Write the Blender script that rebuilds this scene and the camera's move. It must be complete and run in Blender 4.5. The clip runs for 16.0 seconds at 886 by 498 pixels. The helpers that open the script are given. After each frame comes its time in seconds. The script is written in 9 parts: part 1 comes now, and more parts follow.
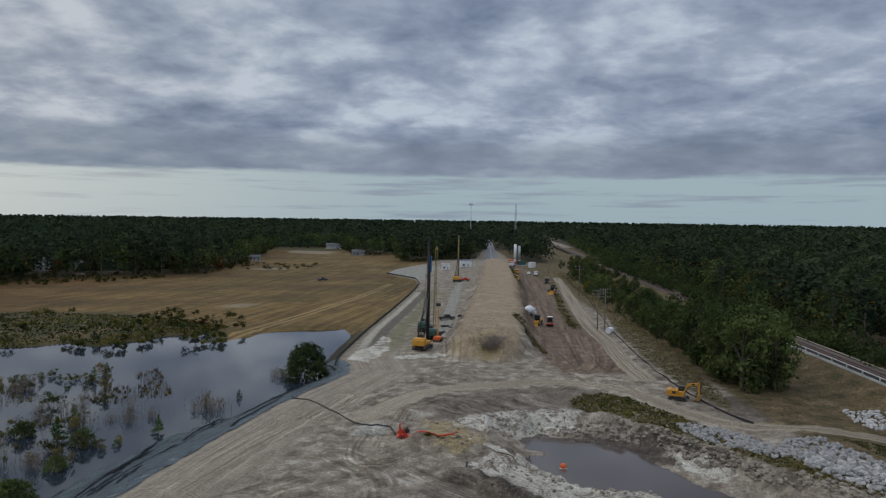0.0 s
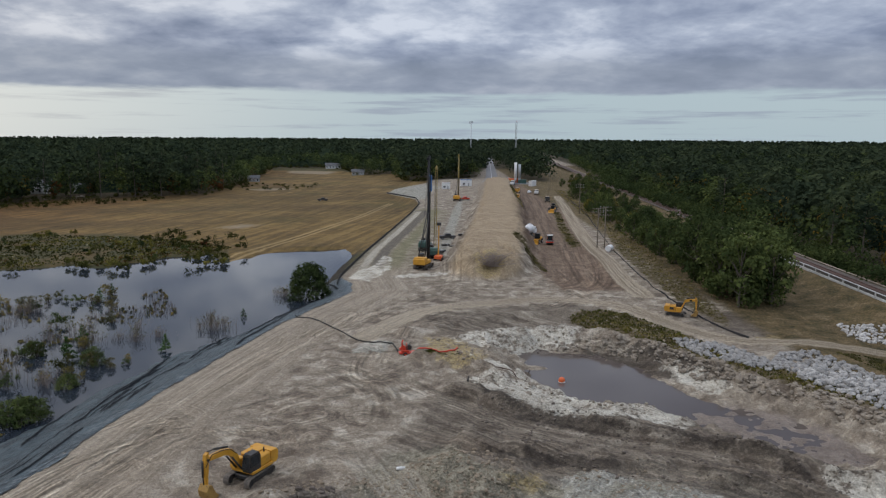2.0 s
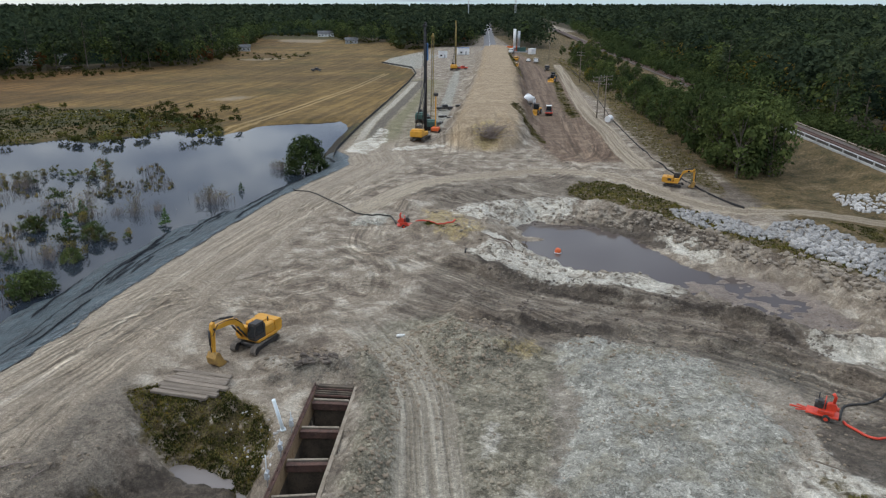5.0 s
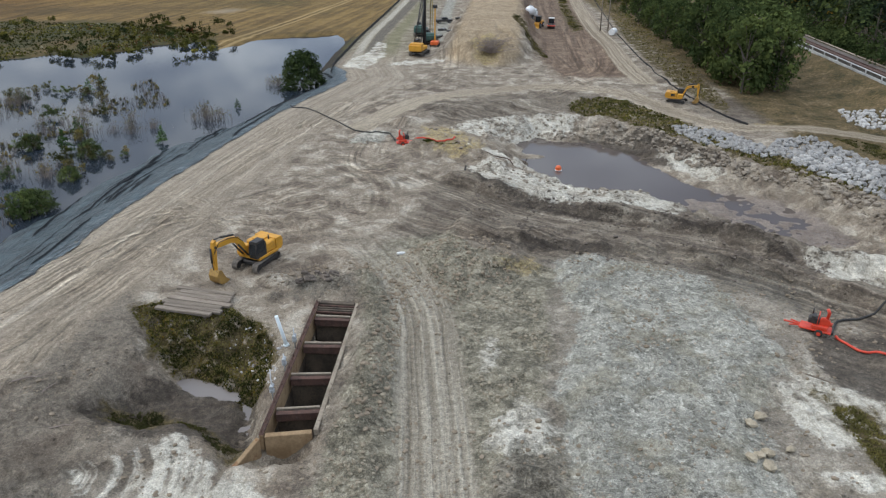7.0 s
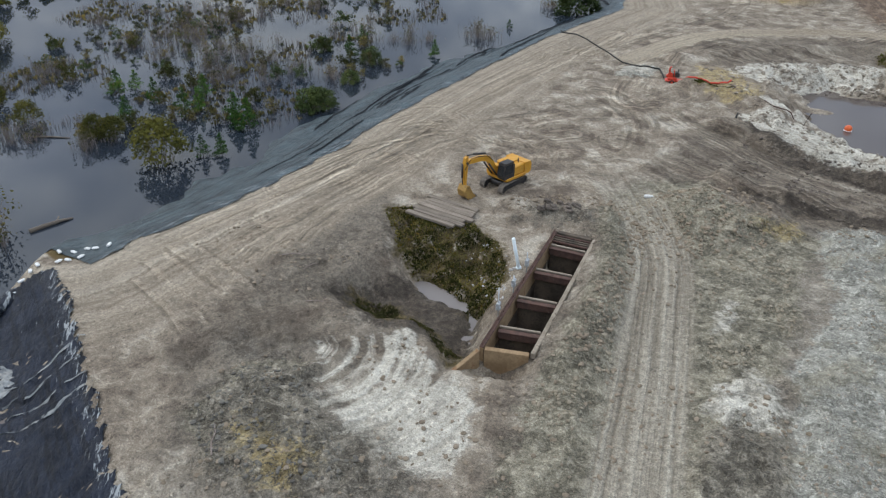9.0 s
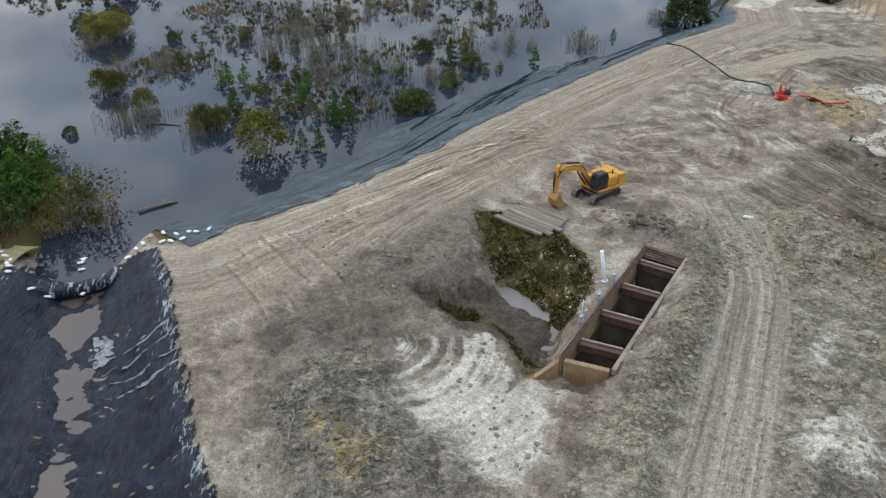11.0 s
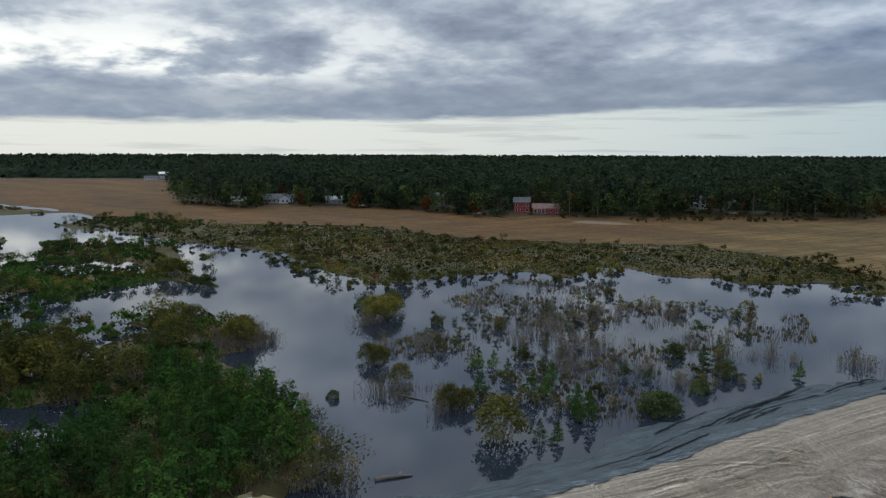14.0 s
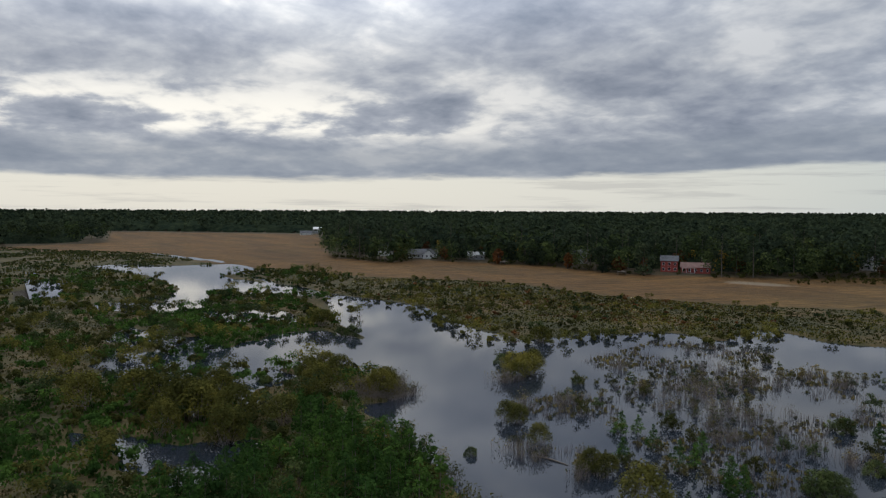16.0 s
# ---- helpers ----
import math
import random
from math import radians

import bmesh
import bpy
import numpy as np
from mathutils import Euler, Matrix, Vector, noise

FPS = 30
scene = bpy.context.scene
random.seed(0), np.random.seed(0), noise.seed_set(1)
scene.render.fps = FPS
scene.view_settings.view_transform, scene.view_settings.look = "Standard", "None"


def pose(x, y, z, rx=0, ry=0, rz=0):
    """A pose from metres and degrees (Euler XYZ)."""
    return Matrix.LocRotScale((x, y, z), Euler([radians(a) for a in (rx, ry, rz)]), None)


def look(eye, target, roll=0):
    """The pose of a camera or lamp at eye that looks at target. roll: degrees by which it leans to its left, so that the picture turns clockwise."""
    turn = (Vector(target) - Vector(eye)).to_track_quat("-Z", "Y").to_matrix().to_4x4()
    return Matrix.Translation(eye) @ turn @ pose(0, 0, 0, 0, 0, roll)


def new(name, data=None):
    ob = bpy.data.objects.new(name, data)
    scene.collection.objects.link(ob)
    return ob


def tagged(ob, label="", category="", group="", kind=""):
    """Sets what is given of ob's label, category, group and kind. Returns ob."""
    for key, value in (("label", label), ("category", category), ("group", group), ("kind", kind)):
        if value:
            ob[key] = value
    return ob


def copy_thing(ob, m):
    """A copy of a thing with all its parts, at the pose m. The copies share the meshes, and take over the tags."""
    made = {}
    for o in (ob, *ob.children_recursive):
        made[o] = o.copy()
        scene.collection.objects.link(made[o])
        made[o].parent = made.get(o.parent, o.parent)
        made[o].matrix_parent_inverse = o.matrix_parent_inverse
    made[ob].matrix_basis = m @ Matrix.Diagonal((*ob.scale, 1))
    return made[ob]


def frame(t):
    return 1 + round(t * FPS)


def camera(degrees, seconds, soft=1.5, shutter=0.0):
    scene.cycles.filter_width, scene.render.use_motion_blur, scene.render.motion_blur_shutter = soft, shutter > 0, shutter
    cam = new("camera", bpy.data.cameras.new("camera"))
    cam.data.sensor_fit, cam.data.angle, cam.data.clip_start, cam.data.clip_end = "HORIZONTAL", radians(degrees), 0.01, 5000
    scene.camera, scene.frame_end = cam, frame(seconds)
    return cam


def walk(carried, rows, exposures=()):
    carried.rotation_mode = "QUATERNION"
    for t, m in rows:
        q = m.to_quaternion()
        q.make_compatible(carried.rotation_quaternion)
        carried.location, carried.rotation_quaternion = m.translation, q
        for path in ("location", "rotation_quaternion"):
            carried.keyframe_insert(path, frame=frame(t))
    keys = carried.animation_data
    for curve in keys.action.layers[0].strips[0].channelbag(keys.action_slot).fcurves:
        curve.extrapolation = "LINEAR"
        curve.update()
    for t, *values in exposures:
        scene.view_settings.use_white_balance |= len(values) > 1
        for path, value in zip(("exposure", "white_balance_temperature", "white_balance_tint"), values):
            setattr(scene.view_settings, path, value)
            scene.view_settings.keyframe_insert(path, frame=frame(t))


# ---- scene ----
# a drone hovers over the site, tilts down and turns
EXPOSURES = ((0, -0.55, 6400, 9), (2, -0.22, 6600, 12), (3.5, -0.02, 6500, 10), (7, 0.3, 6500, 8), (8.7, 0.26, 6500, 8), (11, 0.32, 6500, 8), (12.5, 0.62, 6450, 8), (13.2, 0.27, 6280, 8), (14, -0.3, 6200, 7), (14.5, -0.36, 6400, 9), (16, -0.38, 6650, 10))
cam = camera(62.28, 16.0, soft=1.25)
PATH = (
    (0, pose(0, 0, 33, 87.65, -0.82, 0.06)),
    (0.5, pose(0, 0, 33, 86.22, -0.62, 0.07)),
    (1, pose(0, 0, 33, 84.65, -0.59, 0.12)),
    (1.5, pose(0, 0, 33, 82.98, -0.47, 0.08)),
    (2, pose(0, 0, 33, 81.35, -0.36, 0.04)),
    (2.5, pose(0, 0, 33, 79.70, -0.21, 0.00)),
    (3, pose(0, 0, 33, 78.02, -0.13, -0.04)),
    (3.5, pose(0, 0, 33, 76.37, -0.06, -0.09)),
    (4, pose(0, 0, 33, 74.69, -0.06, -0.12)),
    (6.5, pose(0, 0, 33, 66.58, -0.01, -0.36)),
    (7, pose(0, 0, 33, 65.01, 0.05, -0.28)),
    (7.25, pose(0, 0, 33, 64.25, 0.20, 2.55)),
    (7.5, pose(0, 0, 33, 63.45, 0.36, 6.04)),
    (8, pose(0, 0, 33, 61.92, 0.38, 12.06)),
    (8.5, pose(0, 0, 33, 60.39, 0.34, 17.35)),
    (8.7, pose(0, 0, 33, 60.03, 0.29, 18.88)),
    (9.2, pose(0, 0, 33, 59.54, 0.26, 21.36)),
    (9.75, pose(0, 0, 33, 59.55, 0.18, 22.46)),
    (10.3, pose(0, 0, 33, 59.81, 0.10, 23.74)),
    (10.8, pose(0, 0, 33, 60.01, 0.06, 26.68)),
    (11, pose(0, 0, 33, 60.02, 0.07, 28.46)),
    (11.5, pose(0, 0, 33, 62.36, -0.03, 31.94)),
    (12, pose(0, 0, 33, 66.42, -0.09, 33.88)),
    (12.5, pose(0, 0, 33, 70.44, -0.20, 35.91)),
    (13, pose(0, 0, 33, 74.35, -0.23, 37.99)),
    (13.5, pose(0, 0, 33, 78.42, -0.22, 42.25)),
    (14, pose(0, 0, 33, 82.57, -0.20, 48.00)),
    (14.5, pose(0, 0, 33, 86.90, -0.21, 52.07)),
    (15, pose(0, 0, 33, 86.90, -0.22, 54.55)),
    (15.5, pose(0, 0, 33, 86.91, -0.25, 56.85)),
    (16, pose(0, 0, 33, 86.92, -0.29, 59.06)),
)
walk(cam, PATH, EXPOSURES)
# ---- world: overcast sky with a bright gap above the horizon, sun low behind the cloud ----
SUN_AZ, SUN_EL = radians(80), radians(38)


class Net:
    """A small builder for node trees."""

    def __init__(self, tree):
        self.t = tree
        self.t.nodes.clear()

    def n(self, kind, ins=None, **props):
        node = self.t.nodes.new(kind)
        for k, v in props.items():
            setattr(node, k, v)
        for k, v in (ins or {}).items():
            s = node.inputs[k]
            if isinstance(v, bpy.types.NodeSocket):
                self.t.links.new(v, s)
            else:
                s.default_value = v
        return node

    def math(self, op, a, b=0.0, c=0.0, clamp=False):
        return self.n("ShaderNodeMath", {0: a, 1: b, 2: c}, operation=op, use_clamp=clamp).outputs[0]

    def ramp(self, f, stops, interp="LINEAR"):
        node = self.n("ShaderNodeValToRGB", {0: f})
        cr = node.color_ramp
        cr.interpolation = interp
        while len(cr.elements) < len(stops):
            cr.elements.new(0.5)
        for e, (p, c) in zip(cr.elements, stops):
            e.position = p
            e.color = (*c, 1) if len(c) == 3 else c
        return node.outputs[0]

    def mix(self, f, a, b, blend="MIX"):
        node = self.n("ShaderNodeMix", data_type="RGBA", blend_type=blend)
        for k, v in ((0, f), (6, a), (7, b)):
            if isinstance(v, bpy.types.NodeSocket):
                self.t.links.new(v, node.inputs[k])
            else:
                node.inputs[k].default_value = (*v, 1) if isinstance(v, tuple) and len(v) == 3 else v
        return node.outputs[2]

    def noise(self, vec, scale, detail=4, rough=0.55, dist=0.0, w=None):
        ins = {"Vector": vec, "Scale": scale, "Detail": detail, "Roughness": rough, "Distortion": dist}
        return self.n("ShaderNodeTexNoise", ins).outputs[0]

    def step(self, v, lo, hi):
        return self.n("ShaderNodeMapRange", {0: v, 1: lo, 2: hi, 3: 0.0, 4: 1.0}, interpolation_type="SMOOTHSTEP").outputs[0]

    def mapping(self, vec, scale=(1, 1, 1), rot=(0, 0, 0), loc=(0, 0, 0)):
        return self.n("ShaderNodeMapping", {"Vector": vec, "Scale": scale, "Rotation": rot, "Location": loc}).outputs[0]


world = bpy.data.worlds.new("overcast")
scene.world = world
world.use_nodes = True
w = Net(world.node_tree)
ray = w.n("ShaderNodeTexCoord").outputs["Generated"]
sep = w.n("ShaderNodeSeparateXYZ", {0: ray})
up = w.math("MAXIMUM", sep.outputs[2], 0.0)
den = w.math("ADD", up, 0.22)
plan = w.n("ShaderNodeCombineXYZ", {0: w.math("DIVIDE", sep.outputs[0], den), 1: w.math("DIVIDE", sep.outputs[1], den)}).outputs[0]
rolls = w.mapping(plan, (0.85, 1.0, 1), (0, 0, radians(25)), (3.1, 1.7, 0))
big = w.noise(rolls, 0.75, 3, 0.45, 0.1)
mid = w.noise(w.mapping(plan, (1, 1, 1), (0, 0, radians(25)), (1.3, 0.4, 0)), 1.7, 5, 0.52, 0.25)
fine = w.noise(plan, 5.5, 5, 0.58, 0.2)
body = w.math("ADD", w.math("MULTIPLY", big, 0.22), w.math("ADD", w.math("MULTIPLY", mid, 0.53), w.math("MULTIPLY", fine, 0.25)))
sun_dir = Vector((-math.sin(SUN_AZ) * math.cos(radians(9)), math.cos(SUN_AZ) * math.cos(radians(9)), math.sin(radians(9))))
near = w.n("ShaderNodeVectorMath", {0: ray, 1: sun_dir}, operation="DOT_PRODUCT").outputs["Value"]
toward = w.step(near, 0.15, 0.97)
cloud = w.ramp(body, [(0.38, (0.215, 0.265, 0.36)), (0.45, (0.335, 0.39, 0.495)), (0.51, (0.48, 0.54, 0.635)), (0.58, (0.76, 0.81, 0.87))])
# breaks in the deck, low above the sun
window = w.math("MULTIPLY", w.step(sep.outputs[2], 0.085, 0.105), w.math("SUBTRACT", 1.0, w.step(sep.outputs[2], 0.12, 0.18)))
breaks = w.math("MULTIPLY", w.step(near, 0.86, 0.985), w.math("MULTIPLY", window, w.step(body, 0.47, 0.55)))
cloud = w.mix(w.math("MULTIPLY", w.step(near, 0.74, 1.0), 0.55), cloud, w.mix(1.0, cloud, (1.55, 1.5, 1.42), "MULTIPLY"))
cloud = w.mix(1.0, cloud, w.mix(toward, (0.94, 0.985, 1.06), (1.03, 1.0, 0.97)), "MULTIPLY")
cloud = w.mix(breaks, cloud, (1.3, 1.28, 1.2))
sky = w.n("ShaderNodeTexSky", sky_type="NISHITA", sun_disc=False, sun_elevation=SUN_EL, sun_rotation=-SUN_AZ, air_density=1.0, dust_density=1.5)
clear = w.mix(1.0, sky.outputs[0], (0.085, 0.085, 0.085), "MULTIPLY")
veil = w.mix(0.88, clear, w.mix(toward, (0.52, 0.66, 0.73), (0.98, 0.99, 0.93)))
rough_edge = w.math("MULTIPLY", w.math("SUBTRACT", w.noise(w.mapping(ray, (3, 3, 20)), 1.6, 5, 0.6), 0.5), 0.03)
edge = w.math("ADD", w.math("ADD", sep.outputs[2], rough_edge), w.math("MULTIPLY", w.step(near, 0.62, 0.98), 0.018))
gap = w.step(edge, 0.054, 0.063)
wisps = w.step(w.noise(w.mapping(ray, (3, 3, 60)), 1.6, 5, 0.6), 0.5, 0.68)
low = w.mix(w.math("MULTIPLY", wisps, w.math("SUBTRACT", 0.85, w.math("MULTIPLY", toward, 0.35))), veil, w.mix(toward, (0.36, 0.43, 0.53), (0.62, 0.62, 0.60)))
shelf = w.math("SUBTRACT", 1.0, w.step(edge, 0.085, 0.125))
cloud = w.mix(w.math("MULTIPLY", shelf, 0.65), cloud, (0.29, 0.345, 0.43))
# the deck is brightest overhead, as under any closed cloud
lift = w.math("ADD", 1.0, w.math("MULTIPLY", w.step(sep.outputs[2], 0.42, 0.72), 1.25))
lift = w.math("MULTIPLY", lift, w.math("ADD", 1.0, w.math("MULTIPLY", w.math("MULTIPLY", w.step(near, 0.62, 0.94), w.step(sep.outputs[2], 0.17, 0.34)), 1.0)))
cloud = w.n("ShaderNodeVectorMath", {0: cloud, "Scale": lift}, operation="SCALE").outputs[0]
cloud = w.mix(w.step(sep.outputs[2], 0.6, 0.9), cloud, w.mix(1.0, cloud, (1.09, 1.0, 0.90), "MULTIPLY"))
full = w.mix(gap, low, cloud)
back = w.n("ShaderNodeBackground", {0: full, 1: 1.0})
w.n("ShaderNodeOutputWorld", {0: back.outputs[0]})

lamp = bpy.data.lights.new("sun", "SUN")
lamp.energy, lamp.angle, lamp.color = 0.6, radians(14), (1.0, 0.93, 0.82)
new("sun", lamp).matrix_world = look((-300 * math.sin(SUN_AZ), 300 * math.cos(SUN_AZ), 300 * math.tan(SUN_EL)), (0, 0, 0))


# ---- materials ----
def shader(name):
    m = bpy.data.materials.new(name)
    m.use_nodes = True
    return m, Net(m.node_tree)


def finish(net, colour, rough=0.8, metal=0.0, height=None, strength=0.4, dist=0.05, extra=None):
    ins = {"Base Color": colour if isinstance(colour, bpy.types.NodeSocket) else (*colour, 1), "Roughness": rough, "Metallic": metal}
    if height is not None:
        ins["Normal"] = net.n("ShaderNodeBump", {"Height": height, "Strength": strength, "Distance": dist}).outputs[0]
    ins.update(extra or {})
    b = net.n("ShaderNodeBsdfPrincipled", ins)
    net.n("ShaderNodeOutputMaterial", {0: b.outputs[0]})


def surface(name, a, b, scale=2.0, rough=0.7, metal=0.0, wear=None, bump=0.2, random_tint=0.0, stretch=(1, 1, 1)):
    """A worn surface: two tones at two scales, dirt, fine relief."""
    m, t = shader(name)
    co = t.mapping(t.n("ShaderNodeTexCoord").outputs["Object"], stretch)
    n1, n2 = t.noise(co, scale, 5), t.noise(co, scale * 9, 4, 0.6)
    f = t.step(t.math("ADD", t.math("MULTIPLY", n1, 0.65), t.math("MULTIPLY", n2, 0.35)), 0.36, 0.64)
    col = t.mix(f, a, b)
    if wear:
        col = t.mix(t.step(t.noise(co, scale * 2.3, 6, 0.7), 0.56, 0.70), col, wear)
    if random_tint:
        rnd = t.n("ShaderNodeObjectInfo").outputs["Random"]
        col = t.mix(1.0, col, t.ramp(rnd, [(0, (1 - random_tint,) * 3), (1, (1 + random_tint * 0.6,) * 3)]), "MULTIPLY")
    finish(t, col, t.math("ADD", rough - 0.08, t.math("MULTIPLY", n2, 0.16)), metal, n2, bump, 0.02)
    return m


def directed(t, pos, angle, scale):
    """Coordinates turned by an angle, then stretched."""
    return t.mapping(t.mapping(pos, (1, 1, 1), (0, 0, radians(angle))), scale)


def foliage(name, a, b, c, spread=0.35):
    """Leaves: tone differs from clump to clump and from plant to plant."""
    m, t = shader(name)
    isl = t.n("ShaderNodeNewGeometry").outputs["Random Per Island"]
    rnd = t.n("ShaderNodeObjectInfo").outputs["Random"]
    pos = t.n("ShaderNodeNewGeometry").outputs["Position"]
    big, tree, clump = t.noise(pos, 0.035, 3), t.noise(pos, 0.13, 2), t.noise(pos, 0.6, 2)
    soft = lambda q: tuple(0.35 * x + 0.65 * y for x, y in zip(q, b))
    col = t.ramp(isl, [(0.0, soft(a)), (0.55, b), (1.0, soft(c))])
    col = t.mix(1.0, col, t.ramp(rnd, [(0, (1 - spread, 1 - spread, 1 - spread)), (1, (1 + spread, 1 + spread * 0.7, 1 + spread * 0.4))]), "MULTIPLY")
    col = t.mix(1.0, col, t.ramp(big, [(0.35, (0.76, 0.80, 0.84)), (0.65, (1.2, 1.13, 0.98))]), "MULTIPLY")
    col = t.mix(1.0, col, t.ramp(tree, [(0.36, (0.66, 0.70, 0.72)), (0.5, (1, 1, 1)), (0.64, (1.34, 1.28, 1.18))]), "MULTIPLY")
    col = t.mix(1.0, col, t.ramp(clump, [(0.36, (0.68, 0.72, 0.72)), (0.5, (1, 1, 1)), (0.64, (1.32, 1.26, 1.12))]), "MULTIPLY")
    dif = t.n("ShaderNodeBsdfDiffuse", {0: col, 1: 0.6})
    tr = t.n("ShaderNodeBsdfTranslucent", {0: col})
    sh = t.n("ShaderNodeMixShader", {0: 0.22, 1: dif.outputs[0], 2: tr.outputs[0]})
    t.n("ShaderNodeOutputMaterial", {0: sh.outputs[0]})
    return m


M = {}
M["bark"] = surface("bark", (0.075, 0.06, 0.05), (0.14, 0.118, 0.095), 1.5, 0.9, stretch=(3, 3, 0.6))
M["twig"] = surface("twig", (0.17, 0.135, 0.115), (0.27, 0.22, 0.19), 3, 0.9)
M["pine"] = foliage("pine_needles", (0.030, 0.045, 0.031), (0.050, 0.073, 0.048), (0.082, 0.110, 0.068))
M["grass"] = foliage("rough_grass", (0.075, 0.078, 0.032), (0.125, 0.120, 0.050), (0.19, 0.17, 0.08))
M["young"] = foliage("young_pine", (0.024, 0.056, 0.017), (0.052, 0.112, 0.029), (0.105, 0.180, 0.048), 0.3)
M["leaf"] = foliage("oak_leaves", (0.036, 0.056, 0.027), (0.070, 0.102, 0.044), (0.114, 0.150, 0.064))
M["autumn"] = foliage("autumn_leaves", (0.10, 0.075, 0.02), (0.20, 0.15, 0.037), (0.29, 0.21, 0.055))
M["willow"] = foliage("willow_leaves", (0.060, 0.065, 0.022), (0.118, 0.122, 0.036), (0.185, 0.178, 0.06))
M["rust"] = foliage("rust_leaves", (0.07, 0.03, 0.015), (0.14, 0.065, 0.03), (0.2, 0.10, 0.05))
M["sedge"] = foliage("sedge", (0.085, 0.08, 0.036), (0.16, 0.145, 0.062), (0.25, 0.215, 0.105))
M["weed"] = foliage("weeds", (0.036, 0.044, 0.016), (0.070, 0.078, 0.027), (0.125, 0.125, 0.046))
M["plume"] = foliage("seed_plumes", (0.30, 0.30, 0.22), (0.42, 0.41, 0.32), (0.55, 0.53, 0.45), 0.15)
M["yellow"] = surface("yellow_paint", (0.50, 0.235, 0.018), (0.60, 0.30, 0.028), 1.2, 0.5, wear=(0.36, 0.20, 0.05), bump=0.08)
M["rustyellow"] = surface("worn_bucket_steel", (0.26, 0.15, 0.05), (0.38, 0.23, 0.06), 1.5, 0.7, 0.2, wear=(0.10, 0.075, 0.055))
M["steel"] = surface("dark_steel", (0.03, 0.03, 0.032), (0.07, 0.065, 0.06), 2, 0.55, 0.4, wear=(0.13, 0.09, 0.06))
M["track"] = surface("track_steel", (0.095, 0.082, 0.07), (0.19, 0.165, 0.138), 3, 0.85, 0.1, wear=(0.05, 0.045, 0.04))
M["rubber"] = surface("rubber", (0.018, 0.018, 0.018), (0.04, 0.038, 0.035), 3, 0.85, wear=(0.12, 0.10, 0.08))
M["glass"] = surface("dark_glass", (0.012, 0.016, 0.02), (0.02, 0.026, 0.03), 1, 0.12, bump=0.0)
M["red"] = surface("red_paint", (0.50, 0.035, 0.015), (0.62, 0.06, 0.025), 2, 0.45, wear=(0.3, 0.05, 0.03), bump=0.05)
M["orange"] = surface("orange_plastic", (0.62, 0.10, 0.02), (0.7, 0.14, 0.03), 2, 0.5)
M["white"] = surface("white_paint", (0.66, 0.67, 0.67), (0.78, 0.78, 0.77), 1, 0.5, wear=(0.5, 0.48, 0.44), bump=0.05)
M["blue"] = surface("blue_paint", (0.03, 0.10, 0.25), (0.05, 0.15, 0.33), 1, 0.5)
M["dullyellow"] = surface("dull_yellow_paint", (0.20, 0.145, 0.035), (0.30, 0.22, 0.055), 1, 0.6, wear=(0.12, 0.09, 0.05))
M["green"] = surface("green_paint", (0.02, 0.06, 0.05), (0.04, 0.10, 0.08), 1, 0.5, wear=(0.10, 0.09, 0.07))
M["concrete"] = surface("concrete", (0.185, 0.15, 0.11), (0.30, 0.255, 0.20), 0.8, 0.9, wear=(0.13, 0.10, 0.07), bump=0.4)
M["stained"] = surface("stained_concrete", (0.185, 0.118, 0.060), (0.31, 0.215, 0.120), 0.5, 0.9, wear=(0.17, 0.075, 0.03), bump=0.4)
# damp tone made darker still: the chamber's deep shade is in the colour
M["darkwall"] = surface("damp_shade_concrete", (0.05, 0.038, 0.028), (0.115, 0.088, 0.062), 0.9, 0.8, wear=(0.03, 0.024, 0.02), bump=0.4)
M["rustbeam"] = surface("rusty_beam", (0.055, 0.031, 0.024), (0.105, 0.054, 0.040), 2, 0.85, 0.1, wear=(0.14, 0.105, 0.08), bump=0.3)
M["timber"] = surface("weathered_timber", (0.135, 0.108, 0.082), (0.26, 0.217, 0.172), 1.2, 0.9, wear=(0.13, 0.10, 0.08), random_tint=0.25, stretch=(0.3, 4, 4), bump=0.5)
M["galv"] = surface("galvanised_steel", (0.38, 0.40, 0.42), (0.52, 0.54, 0.55), 2, 0.5, 0.5)
M["pvc"] = surface("pale_plastic_pipe", (0.60, 0.66, 0.68), (0.70, 0.75, 0.76), 1, 0.45, bump=0.05)
M["stone"] = surface("granite_stone", (0.25, 0.24, 0.225), (0.45, 0.44, 0.42), 1.4, 0.9, wear=(0.16, 0.15, 0.135), random_tint=0.4, bump=0.6)
M["rubble"] = surface("muddy_rubble", (0.22, 0.18, 0.135), (0.40, 0.345, 0.275), 1.4, 0.95, wear=(0.13, 0.105, 0.08), random_tint=0.3, bump=0.6)
M["clay"] = surface("olive_clay", (0.235, 0.195, 0.135), (0.40, 0.345, 0.255), 2.0, 0.95, wear=(0.15, 0.12, 0.08), random_tint=0.3, bump=0.8)
M["mudclod"] = surface("mud_clod", (0.07, 0.056, 0.045), (0.16, 0.13, 0.105), 2.0, 0.9, wear=(0.25, 0.21, 0.17), random_tint=0.25, bump=0.8)
M["greyclod"] = surface("grey_clod", (0.11, 0.10, 0.085), (0.22, 0.205, 0.175), 2.0, 0.95, wear=(0.32, 0.27, 0.13), random_tint=0.25, bump=0.8)
M["clod"] = surface("soil_clod", (0.20, 0.155, 0.108), (0.34, 0.275, 0.20), 2.0, 0.95, wear=(0.12, 0.092, 0.068), random_tint=0.25, bump=0.8)
M["ballast"] = surface("rail_ballast", (0.075, 0.060, 0.050), (0.13, 0.11, 0.093), 1.2, 0.95, bump=0.6)
